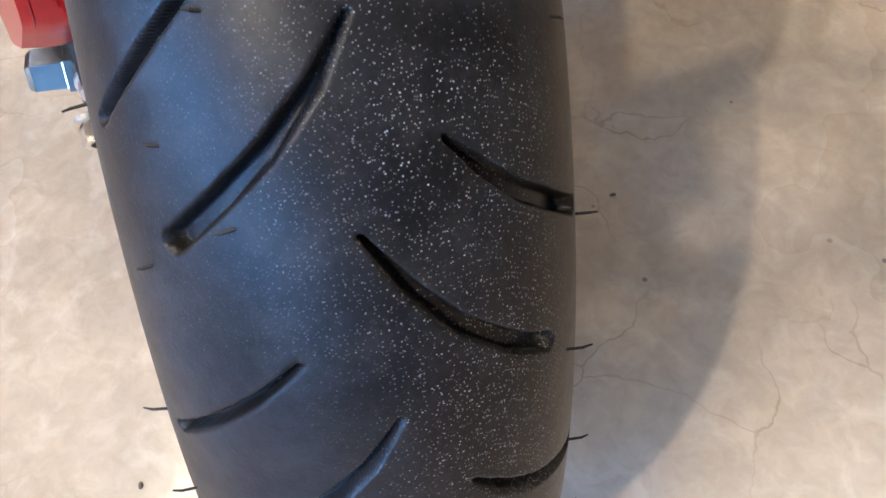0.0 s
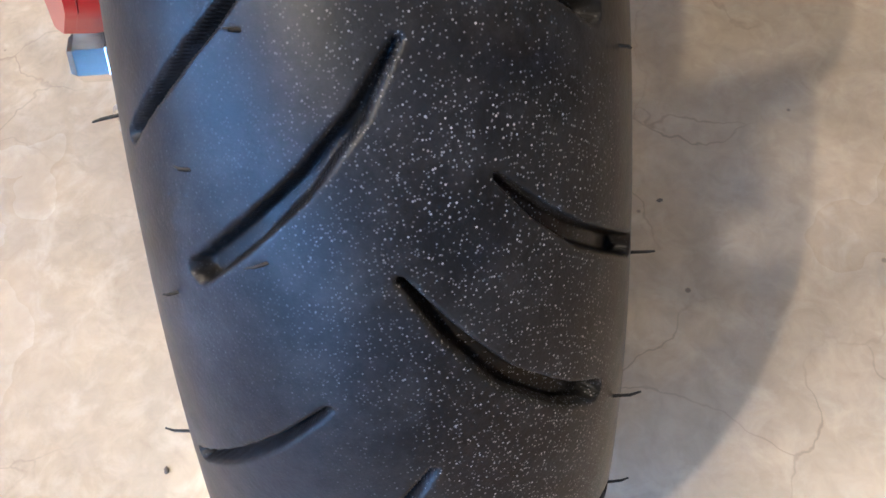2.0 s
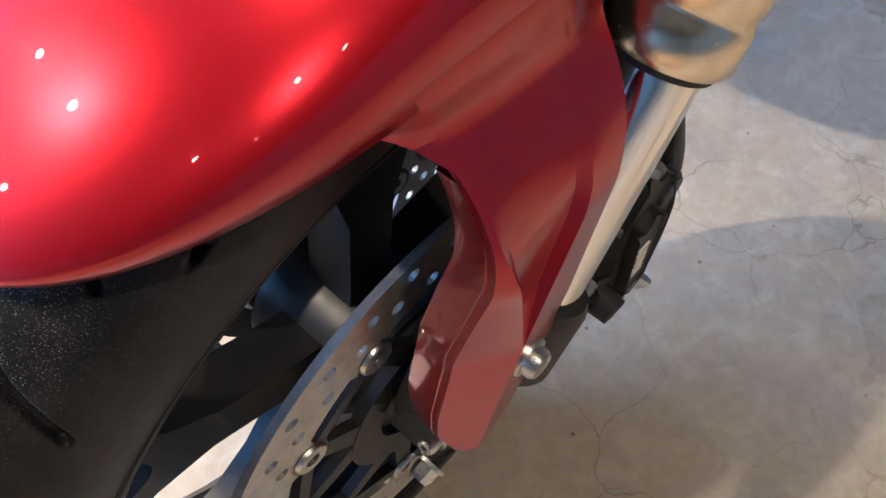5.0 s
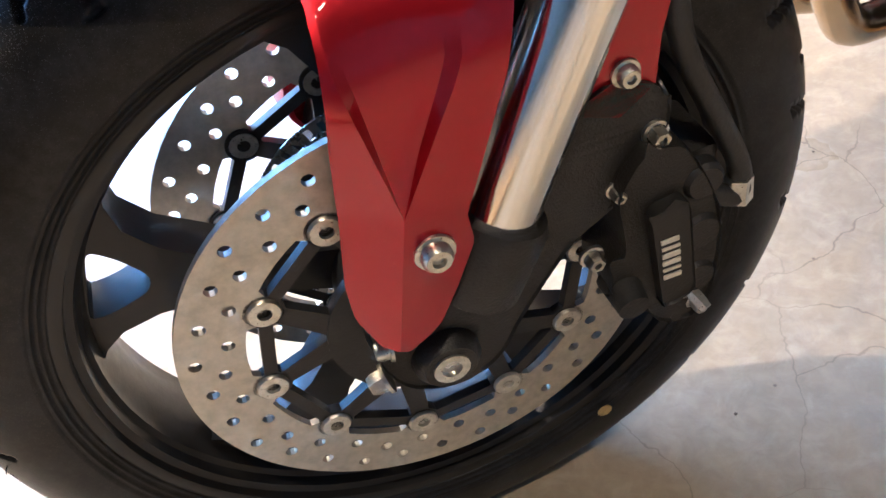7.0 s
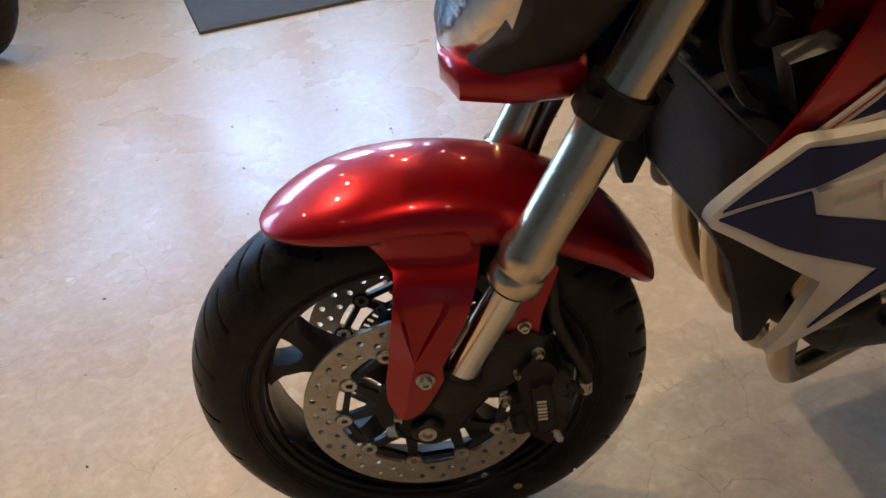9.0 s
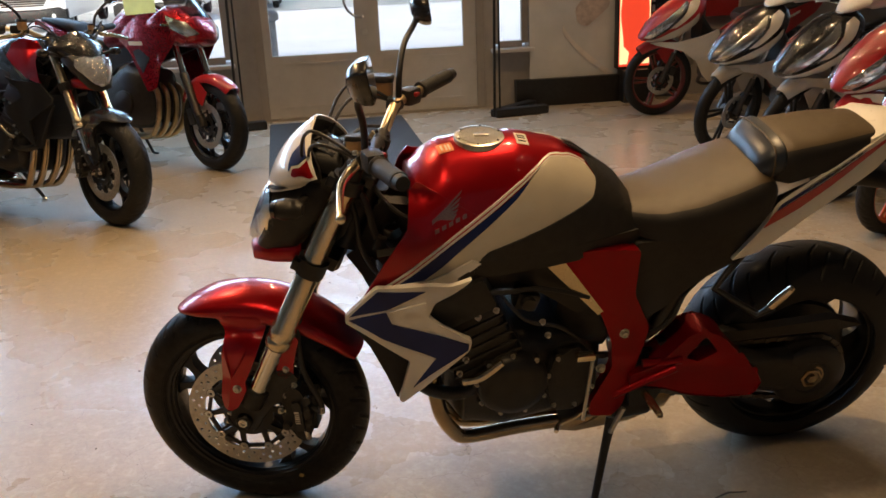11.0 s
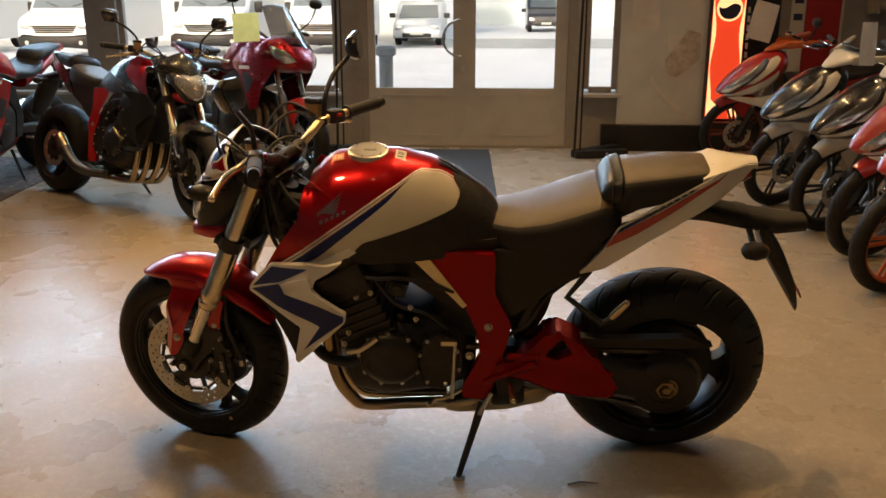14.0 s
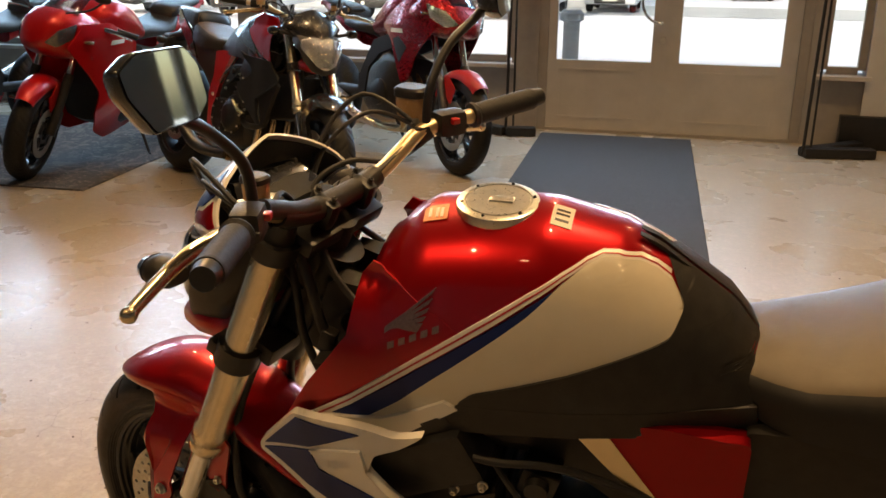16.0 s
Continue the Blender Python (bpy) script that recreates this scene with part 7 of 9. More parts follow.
def faired_bike(place, steer, label, tall, paint, rear_bag=False):
    """A motorcycle with a sport fairing, or with a tall half fairing and open engine."""
    root = thing("motorcycle", place, label, "motorcycle", "parked motorcycles")
    S = steering(steer)
    C, D = (0.0, 0.0, 0.30), (1.43, 0.0, 0.31)
    up = 0.10 if tall else 0.0

    def P(name, bm, material, parent=root, lab="", turn=False, smooth=40.0):
        if turn:
            bm.transform(S)
        return part(name, bm, material, parent, lab, smooth)
    for nm, c, half, turn in (("front", C, 0.046, True), ("rear", D, 0.066, False)):
        rim = P(nm + "_wheel", rim_bm(c, 0.216, half, 5, 25, 0.05, 0.06), BLACK_PAINT, root, "black cast wheel", turn)
        for k in range(5):
            P("spoke", rim_bm(c, 0.216, half, 5, 25, 0.05, 0.06, pick=k), BLACK_PAINT, rim, "", turn)
        lat = 0.059 if turn else 0.085
        me = tyre_mesh(nm + "_tyre", c, 0.30 - lat if turn else 0.225, lat, 0.059 if turn else 0.085, (half + 0.003, 0.217), arc_steps((0, 360, 1.5)), 0.005)
        if turn:
            me.transform(S)
        add_object(nm + "_tyre", me, RUBBER_PLAIN, rim)
        for y in ((-0.065, 0.065) if turn else (0.085,)):
            disc_parts(c, y, 0.148 if turn else 0.12, root, S if turn else Matrix(), 6, 10.0)
    for sgn in (-1, 1):
        y = 0.095 * sgn
        bm = tube([(0.0, y, 0.30), (0.03, y, 0.37)], 0.03, 16)
        leg = P("fork_leg", tube([(0.03, y, 0.34), (0.17, y, 0.64)], 0.0275, 18), STEEL_DARK if tall else BLACK_SATIN, root, "fork slider", True)
        P("fork_tube", tube([(0.16, y, 0.62), (0.30, y, 0.93 + up * 0.5)], 0.021, 18), CHROME, leg, turn=True)
        P("fork_foot", bm, BLACK_CAST, leg, turn=True)
        P("brake_caliper", box((0.125, 0.078 * sgn, 0.36), (0.06, 0.05, 0.11), Matrix.Rotation(0.35, 3, "Y"), 0.012), BLACK_CAST, leg, turn=True)
        P("mudguard_stay", panel([(-0.03, 0.52), (0.06, 0.60), (0.12, 0.54), (0.07, 0.46), (0.02, 0.43)], lambda x, z: 0.078, 0.006, 0.04, sgn), paint["guard"], root, turn=True)
    P("front_mudguard", arc_guard(C, 0.338, 48, 150, 0.078, 0.05), paint["guard"], root, "glossy red front mudguard", True, 60)
    # bodywork
    if tall:
        nose = [(0.04, 0.86, 0.88, 0.03), (0.06, 0.83, 0.92, 0.09), (0.11, 0.81, 0.99, 0.15), (0.19, 0.80, 1.06, 0.195), (0.28, 0.80, 1.08, 0.215), (0.40, 0.82, 1.02, 0.205), (0.47, 0.85, 0.98, 0.17)]
    else:
        nose = [(-0.01, 0.80, 0.83, 0.03), (0.02, 0.77, 0.89, 0.085), (0.07, 0.74, 0.955, 0.125), (0.15, 0.71, 1.00, 0.155), (0.27, 0.70, 1.00, 0.175), (0.40, 0.72, 0.96, 0.175), (0.46, 0.76, 0.92, 0.15)]
    fair = P("front_fairing", hull(nose, 2.8), paint["body"], root, "glossy red front fairing", smooth=50)
    for sgn in (-1, 1):
        hw = hull_half(nose, 2.8, 0.004)
        z0 = nose[1][1] + 0.035
        lens = rounded([(nose[1][0] - 0.004, z0 + 0.02), (nose[2][0] + 0.01, z0 + 0.090), (nose[3][0] + 0.05, z0 + 0.125), (nose[3][0] + 0.01, z0 + 0.045), (nose[2][0], z0 - 0.005)], 0.012)
        P("headlamp_reflector", panel(lens, hw, 0.006, 0.02, sgn), REFLECTOR if tall else STEEL_DARK, fair, smooth=60)
        P("headlamp_glass", panel(lens, hull_half(nose, 2.8, 0.010), 0.003, 0.02, sgn), LENS, fair, "clear swept headlamp lens", smooth=60)
        if tall:
            side = rounded([(0.16, 0.86), (0.30, 1.00), (0.48, 1.01), (0.62, 0.93), (0.70, 0.84), (0.56, 0.76), (0.46, 0.62), (0.38, 0.50), (0.31, 0.53), (0.28, 0.68), (0.20, 0.79)], 0.02)
        else:
            side = rounded([(0.10, 0.80), (0.22, 0.93), (0.42, 0.93), (0.60, 0.86), (0.74, 0.78), (0.70, 0.62), (0.80, 0.48), (0.98, 0.36), (0.96, 0.27), (0.70, 0.22), (0.46, 0.20), (0.34, 0.26), (0.30, 0.40), (0.33, 0.52), (0.24, 0.64)], 0.025)

        def skin(x, z):
            return 0.165 + 0.055 * math.sin(min(max((x - 0.08) / 0.62, 0), 1) * math.pi) - 0.10 * max(0, (0.46 - z) / 0.3) ** 1.5 - 0.05 * max(0, (x - 0.72) / 0.25) - 0.03 * max(0, (z - 0.85) / 0.15)
        sp = P("side_fairing", panel(side, skin, 0.008, 0.03, sgn), paint["side"], root, "glossy red side fairing panel", smooth=50)
        vent = [(0.44, 0.66), (0.56, 0.70), (0.66, 0.66), (0.60, 0.56), (0.50, 0.54)] if not tall else [(0.36, 0.72), (0.46, 0.78), (0.52, 0.76), (0.42, 0.62)]
        P("fairing_vent", panel(rounded(vent, 0.01), lambda x, z: skin(x, z) + 0.003, 0.004, 0.03, sgn), BLACK_PLASTIC, sp)
        P("badge_bars", panel([(0.42, 0.80), (0.56, 0.80), (0.57, 0.825), (0.43, 0.825)], lambda x, z: skin(x, z) + 0.003, 0.003, 0.03, sgn), LETTER, sp)
        P("front_indicator", loft([oval((x, 0.21 * sgn, 0.83 + up), 0.035 * k, 0.012 * k, 14) for x, k in ((0.21, 0.4), (0.22, 0.8), (0.25, 0.8), (0.27, 0.4))]), SMOKED_LENS, fair)
    # screen
    bm = bmesh.new()
    z0, z1, x0, x1 = (1.00, 1.30, 0.10, 0.37) if tall else (0.955, 1.10, 0.09, 0.33)
    o, i = [], []
    for k in range(11):
        f = k / 10
        w = (0.195 - 0.06 * f) if tall else (0.15 - 0.035 * f)
        row = [(x0 + (x1 - x0) * f + w * 0.8 * (1 - math.cos(a)), w * math.sin(a), z0 + (z1 - z0) * f - 0.04 * (1 - math.cos(a))) for a in np.linspace(-1.25, 1.25, 15)]
        o.append([bm.verts.new(p) for p in row])
        i.append([bm.verts.new((p[0] + 0.004, p[1] * 0.97, p[2])) for p in row])
    for k in range(10):
        for j in range(14):
            bm.faces.new((o[k][j], o[k + 1][j], o[k + 1][j + 1], o[k][j + 1]))
            bm.faces.new((i[k][j], i[k][j + 1], i[k + 1][j + 1], i[k + 1][j]))
        for j in (0, 14):
            bm.faces.new((o[k][j], o[k + 1][j], i[k + 1][j], i[k][j]))
    for j in range(14):
        for k in (0, 10):
            bm.faces.new((o[k][j], o[k][j + 1], i[k][j + 1], i[k][j]))
    P("windscreen", bm, SMOKE, fair, "smoked curved windscreen", smooth=60)
    tank = [(0.43, 0.86, 0.96, 0.12), (0.50, 0.78, 1.02, 0.155), (0.62, 0.76, 1.045, 0.165), (0.75, 0.76, 1.0, 0.15), (0.86, 0.76, 0.90, 0.12), (0.92, 0.76, 0.83, 0.10)]
    P("tank", hull([(x, a, b + up * 0.4, w) for x, a, b, w in tank], 2.6), paint["body"], root, "glossy red fuel tank", smooth=60)
    P("rider_seat", hull([(0.86, 0.76, 0.84, 0.10), (0.92, 0.77, 0.855, 0.13), (1.05, 0.78, 0.85, 0.15), (1.18, 0.80, 0.88, 0.14), (1.24, 0.83, 0.92, 0.11)], 3.2), SEAT_BLACK, root, "black vinyl rider seat", smooth=60)
    P("pillion_seat", hull([(1.20, 0.88, 0.94, 0.09), (1.25, 0.89, 0.97, 0.11), (1.40, 0.93, 0.99, 0.10), (1.55, 0.96, 0.995, 0.07)], 3.0), SEAT_BLACK, root, "black vinyl pillion seat", smooth=60)
    P("tail", hull([(1.02, 0.70, 0.79, 0.11), (1.18, 0.76, 0.86, 0.13), (1.35, 0.83, 0.93, 0.115), (1.52, 0.90, 0.97, 0.085), (1.66, 0.95, 0.985, 0.03)], 3.0), paint["body"], root, "painted tail unit", smooth=50)
    P("tail_lamp", box((1.655, 0, 0.955), (0.02, 0.07, 0.03), None, 0.005), TAIL_LENS, root)
    P("plate_arm", tube([(1.50, 0, 0.90), (1.62, 0, 0.80), (1.70, 0, 0.62)], [0.035, 0.03, 0.02], 12), BLACK_PLASTIC, root)
    P("engine_case", hull([(0.42, 0.30, 0.52, 0.12), (0.50, 0.26, 0.66, 0.175), (0.64, 0.25, 0.70, 0.185), (0.78, 0.26, 0.62, 0.17), (0.90, 0.30, 0.56, 0.11)], 4.0), BLACK_CAST, root, "black engine", smooth=40)
    for sgn in (-1, 1):
        P("side_cover", lathe((0.64, 0.175 * sgn, 0.42), [(0, 0.085), (0.02 * sgn, 0.082), (0.03 * sgn, 0.05), (0.03 * sgn, 0.0001)], 32), BLACK_SATIN, root)
        P("frame_spar", panel([(0.30, 0.80), (0.42, 0.86), (0.80, 0.74), (0.92, 0.50), (0.90, 0.36), (0.84, 0.36), (0.82, 0.56), (0.72, 0.66)], lambda x, z: 0.155, 0.03, 0.06, sgn), BLACK_SATIN, root)
    for y in (-0.12, -0.04, 0.04, 0.12) if tall else ():
        P("header_pipe", tube(smooth_path([(0.47, y, 0.56), (0.40, y, 0.50), (0.385, y, 0.38), (0.42, y * 0.95, 0.26), (0.52, y * 0.7, 0.20), (0.80, y * 0.5, 0.19)], 5), 0.019, 12), GOLD_PIPE, root, "golden steel header pipe")
    P("silencer", tube(smooth_path([(0.78, 0.04, 0.19), (0.95, 0.12, 0.24), (1.10, 0.16, 0.33), (1.50, 0.19, 0.47)], 5), [0.03] * 8 + [0.05] * 8, 20), STEEL, root, "round steel silencer")
    for sgn in (-1, 1):
        P("swingarm", tube([(0.92, 0.10 * sgn, 0.40), (1.15, 0.115 * sgn, 0.39), (1.46, 0.115 * sgn, 0.31)], [0.035, 0.04, 0.028], 12, True, 0.55), BLACK_SATIN, root)
        h = 1.12 if tall else 0.93
        gx = 0.50 if tall else 0.36
        bar = P("handlebar", tube(smooth_path([(0.36, 0.09 * sgn, 0.95 + up), (gx - 0.06, 0.20 * sgn, h), (gx + 0.05, 0.36 * sgn, h - 0.02)], 5), 0.012, 10), BLACK_SATIN, root, turn=True)
        P("grip", tube([(gx, 0.27 * sgn, h - 0.003), (gx + 0.055, 0.375 * sgn, h - 0.021)], 0.0175, 14), RUBBER_GRIP, bar, turn=True)
        P("lever", tube(smooth_path([(gx - 0.09, 0.22 * sgn, h), (gx - 0.06, 0.30 * sgn, h - 0.01), (gx - 0.02, 0.37 * sgn, h - 0.03)], 4), 0.006, 8), CHROME, bar, turn=True)
        if tall:
            mirror_parts(P, root, (0.44, 0.22 * sgn, 1.12), (0.42, 0.36 * sgn, 1.30), sgn)
        else:
            mirror_parts(P, root, (0.14, 0.13 * sgn, 0.99), (0.20, 0.33 * sgn, 1.08), sgn, False)
        P("footrest", tube([(0.98, 0.14 * sgn, 0.34), (0.99, 0.23 * sgn, 0.34)], 0.011, 10), FORK, root)
    P("side_stand", tube([(0.82, -0.12, 0.26), (0.80, -0.24, 0.055), (0.775, -0.27, 0.05)], [0.013, 0.01, 0.008], 10), BLACK_SATIN, root)
    return root


# the dark naked machine, the crossover and the sport bikes
naked_bike(place_bike(-0.95, 2.67, 148.2, 11.5), radians(-14), dark, "black and red naked motorcycle with bright fork legs on its stand", False)
deep = dict(body=RED_DEEP, side=RED_DEEP, guard=RED_SOLID)
vivid = dict(body=RED_BRIGHT, side=RED_BRIGHT, guard=RED_BRIGHT)
faired_bike(place_bike(-0.52, 3.80, 145.3, 10), radians(-12), "dark red half-faired touring motorcycle with a smoked screen", True, deep, True)
faired_bike(place_bike(-2.93, 2.98, 86, 9), radians(22), "bright red fully faired sport motorcycle on a rug", False, vivid)
faired_bike(place_bike(-4.10, 2.95, 84, 9), radians(20), "red fully faired sport motorcycle beside another one", False, vivid)


def thin_rim(c):
    """A thin cast wheel with five pairs of slim spokes."""
    bm = lathe(c, [(-0.026, 0.226), (-0.030, 0.226), (-0.028, 0.216), (-0.012, 0.206), (0.012, 0.206), (0.028, 0.216), (0.030, 0.226), (0.026, 0.226), (0.0, 0.214)], 64, True)
    add_lathe(bm, c, [(-0.045, 0.010), (-0.045, 0.03), (-0.02, 0.045), (0.02, 0.045), (0.045, 0.03), (0.045, 0.010)], 28)
    return bm


def thin_spoke(c, k, da):
    a, b = 2 * math.pi * k / 5 + da * 2.6, 2 * math.pi * k / 5 + da
    return tube([(c[0] - 0.03 * math.cos(a), c[1], c[2] + 0.03 * math.sin(a)), (c[0] - 0.21 * math.cos(b), c[1], c[2] + 0.21 * math.sin(b))], [0.011, 0.009], 8)


def moped(place, steer, label, paint):
    """An underbone moped with a pointed front cowl, long headlamps and thin wheels, nose towards -x."""
    root = thing("moped", place, label, "scooter", "row of mopeds")
    S = steering(steer)
    C, D = (0.0, 0.0, 0.285), (1.24, 0.0, 0.285)

    def P(name, bm, material, parent=root, lab="", turn=False, smooth=40.0):
        if turn:
            bm.transform(S)
        return part(name, bm, material, parent, lab, smooth)
    for nm, c, turn in (("front", C, True), ("rear", D, False)):
        rim = P(nm + "_wheel", thin_rim(c), paint["rim"], root, "cast spoked wheel", turn)
        for k in range(5):
            for da in (-0.10, 0.10):
                P("spoke", thin_spoke(c, k, da), paint["rim"], rim, "", turn)
        me = tyre_mesh(nm + "_tyre", c, 0.245, 0.040, 0.040, (0.028, 0.222), arc_steps((0, 360, 1.5)), 0.004)
        if turn:
            me.transform(S)
        add_object(nm + "_tyre", me, RUBBER_PLAIN, rim)
    disc_parts(C, -0.05, 0.11, root, S, 6, 10.0)
    for sgn in (-1, 1):
        leg = P("fork_leg", tube([(-0.01, 0.068 * sgn, 0.275), (0.09, 0.068 * sgn, 0.50)], [0.02, 0.019], 14), STEEL_DARK, root, "dark fork leg", True)
        P("fork_tube", tube([(0.085, 0.068 * sgn, 0.49), (0.17, 0.068 * sgn, 0.68)], 0.013, 12), CHROME, leg, turn=True)
    P("brake_caliper", box((0.085, -0.055, 0.36), (0.05, 0.045, 0.075), Matrix.Rotation(0.35, 3, "Y"), 0.01), BLACK_CAST, root, turn=True)
    bm = arc_guard(C, 0.322, 52, 128, 0.068, 0.055, 0.5)
    add_panel(bm, [(-0.06, 0.52), (0.05, 0.575), (0.11, 0.53), (0.075, 0.42), (0.02, 0.42)], lambda x, z: 0.062, 0.005, 0.03, -1)
    add_panel(bm, [(-0.06, 0.52), (0.05, 0.575), (0.11, 0.53), (0.075, 0.42), (0.02, 0.42)], lambda x, z: 0.062, 0.005, 0.03, 1)
    P("front_mudguard", bm, paint["guard"], root, "moulded front mudguard", True, 60)
    cowl = [(-0.095, 0.640, 0.650, 0.010), (-0.07, 0.622, 0.685, 0.042), (0.0, 0.605, 0.770, 0.088), (0.08, 0.605, 0.842, 0.124), (0.17, 0.62, 0.90, 0.150), (0.27, 0.66, 0.945, 0.160), (0.36, 0.72, 0.965, 0.135), (0.42, 0.78, 0.95, 0.09)]
    cowl = [(x - 0.12, a - 0.015, b - 0.015, w) for x, a, b, w in cowl]
    body = P("front_cowl", hull(cowl, 2.0), paint["top"], root, "pointed glossy front cowl", smooth=50)
    for sgn in (-1, 1):
        lens = rounded([(-0.075, 0.648), (-0.05, 0.686), (0.0, 0.734), (0.08, 0.798), (0.17, 0.866), (0.24, 0.916), (0.20, 0.850), (0.12, 0.772), (0.04, 0.700), (-0.03, 0.640)], 0.006, 2)
        P("headlamp_reflector", panel([(x - 0.12, z - 0.015) for x, z in lens], hull_half(cowl, 2.0, 0.003), 0.005, 0.02, sgn), LAMP_CLEAR, body, smooth=60)
        P("headlamp_glass", panel([(x - 0.12, z - 0.015) for x, z in lens], hull_half(cowl, 2.0, 0.008), 0.003, 0.02, sgn), LENS, body, "long swept clear headlamp lens", smooth=60)
        for px, pz, r in ((-0.036, 0.668, 0.013), (0.022, 0.722, 0.020), (0.092, 0.783, 0.019)):
            P("lamp_bowl", panel(ring_pts((px - 0.12, pz - 0.015), r, 14), hull_half(cowl, 2.0, 0.0055), 0.002, 0.01, sgn), CHROME, body)
        rim_line = [(-0.03, 0.640), (0.04, 0.700), (0.12, 0.772), (0.20, 0.850), (0.24, 0.916)]
        P("lamp_rim", panel([(x - 0.12, z - 0.012) for x, z in rim_line] + [(x - 0.108, z - 0.019) for x, z in rim_line[::-1]], hull_half(cowl, 2.0, 0.009), 0.004, 0.02, sgn), BLACK_PAINT, body)
        flash = rounded([(0.085, 0.722), (0.135, 0.770), (0.215, 0.846), (0.262, 0.912), (0.33, 0.938), (0.345, 0.915), (0.30, 0.860), (0.22, 0.795), (0.14, 0.735)], 0.006, 2)
        P("cowl_flash", panel([(x - 0.12, z - 0.015) for x, z in flash], hull_half(cowl, 2.0, 0.004), 0.005, 0.02, sgn), paint["flash"], body, smooth=60)
        under = rounded([(-0.05, 0.628), (0.02, 0.645), (0.10, 0.694), (0.22, 0.760), (0.33, 0.835), (0.34, 0.74), (0.26, 0.66), (0.10, 0.605), (-0.03, 0.612)], 0.006, 2)
        P("cowl_side", panel([(x - 0.12, z - 0.015) for x, z in under], hull_half(cowl, 2.0, 0.002), 0.004, 0.02, sgn), paint["under"], body, smooth=60)
        shield = rounded([(-0.16, 0.602), (0.05, 0.600), (0.24, 0.650), (0.36, 0.700), (0.43, 0.520), (0.43, 0.340), (0.37, 0.270), (0.30, 0.330), (0.22, 0.450), (0.10, 0.535), (-0.08, 0.572)], 0.014)

        def sk(x, z):
            return 0.075 + 0.125 * math.sin(min(max((x + 0.05) / 0.45, 0), 1) * math.pi / 2) - 0.05 * max(0, (0.5 - z) / 0.25)
        P("leg_shield", panel(shield, sk, 0.008, 0.03, sgn), paint["shield"], root, "moulded leg shield", smooth=60)
        side = rounded([(0.62, 0.60), (0.80, 0.72), (1.05, 0.78), (1.30, 0.84), (1.46, 0.86), (1.34, 0.74), (1.10, 0.62), (0.85, 0.52), (0.66, 0.50)], 0.02)
        P("side_panel", panel(side, lambda x, z: 0.135 - 0.05 * max(0, (x - 1.1) / 0.36), 0.01, 0.04, sgn), paint["top"], root, smooth=50)
        P("badge_bars", panel([(1.00, 0.70), (1.16, 0.755), (1.165, 0.775), (1.00, 0.72)], lambda x, z: 0.139 - 0.05 * max(0, (x - 1.1) / 0.36), 0.003, 0.04, sgn), LETTER, root)
    # handlebar cover, grips, levers
    cover = hull([(0.15, 0.935, 0.945, 0.02), (0.19, 0.935, 0.972, 0.05), (0.26, 0.955, 1.010, 0.085), (0.31, 0.965, 1.030, 0.12), (0.37, 0.975, 1.035, 0.12), (0.41, 0.99, 1.02, 0.08)], 2.4)
    hb = P("handlebar_cover", cover, paint["bar"], root, "moulded handlebar cover", True, 50)
    P("instrument_cover", box((0.355, 0, 1.052), (0.08, 0.15, 0.014), Matrix.Rotation(radians(18), 3, "Y"), 0.005), BLACK_PAINT, hb, turn=True)
    for sgn in (-1, 1):
        wing = loft([oval((0.30 + 0.28 * f, sgn * (0.10 + 0.15 * f), 0.995 + 0.045 * f), 0.035 * (1 - 0.35 * f), 0.030 * (1 - 0.35 * f), 14, 2.6, "Y") for f in (0, 0.35, 0.7, 1.0)])
        P("cover_wing", wing, paint["bar"], hb, turn=True)
        P("grip", tube([(0.42, 0.24 * sgn, 1.02), (0.47, 0.355 * sgn, 1.03)], 0.0165, 14), RUBBER_GRIP, hb, turn=True)
        P("lever", tube(smooth_path([(0.36, 0.20 * sgn, 1.015), (0.37, 0.28 * sgn, 1.01), (0.41, 0.36 * sgn, 1.005)], 4), 0.006, 8), CHROME, hb, turn=True)
        if sgn < 0 and paint["rim"] is RIM_RED:
            mirror_parts(P, root, (0.37, 0.20 * sgn, 1.04), (0.40, 0.30 * sgn, 1.16), sgn)
    P("seat", hull([(0.66, 0.70, 0.76, 0.08), (0.72, 0.70, 0.79, 0.12), (0.90, 0.74, 0.795, 0.14), (1.10, 0.77, 0.84, 0.13), (1.36, 0.82, 0.87, 0.10), (1.44, 0.84, 0.865, 0.06)], 3.0), SEAT_BLACK, root, "black vinyl bench seat", smooth=60)
    P("centre_beam", hull([(0.30, 0.55, 0.80, 0.07), (0.42, 0.48, 0.66, 0.08), (0.58, 0.46, 0.62, 0.09), (0.75, 0.48, 0.72, 0.11)], 3.0), BLACK_PLASTIC, root, smooth=50)
    P("engine_case", hull([(0.42, 0.26, 0.38, 0.09), (0.55, 0.22, 0.42, 0.12), (0.75, 0.22, 0.42, 0.12), (0.84, 0.26, 0.38, 0.08)], 3.5), STEEL_DARK, root, smooth=40)
    P("header_pipe", tube(smooth_path([(0.44, 0.03, 0.30), (0.42, 0.06, 0.22), (0.55, 0.11, 0.17), (0.80, 0.14, 0.19)], 5), 0.014, 10), STEEL_DARK, root)
    P("silencer", tube([(0.80, 0.15, 0.19), (0.90, 0.16, 0.22), (1.34, 0.19, 0.33), (1.40, 0.19, 0.345)], [0.02, 0.048, 0.05, 0.03], 18), BLACK_SATIN, root, "black silencer")
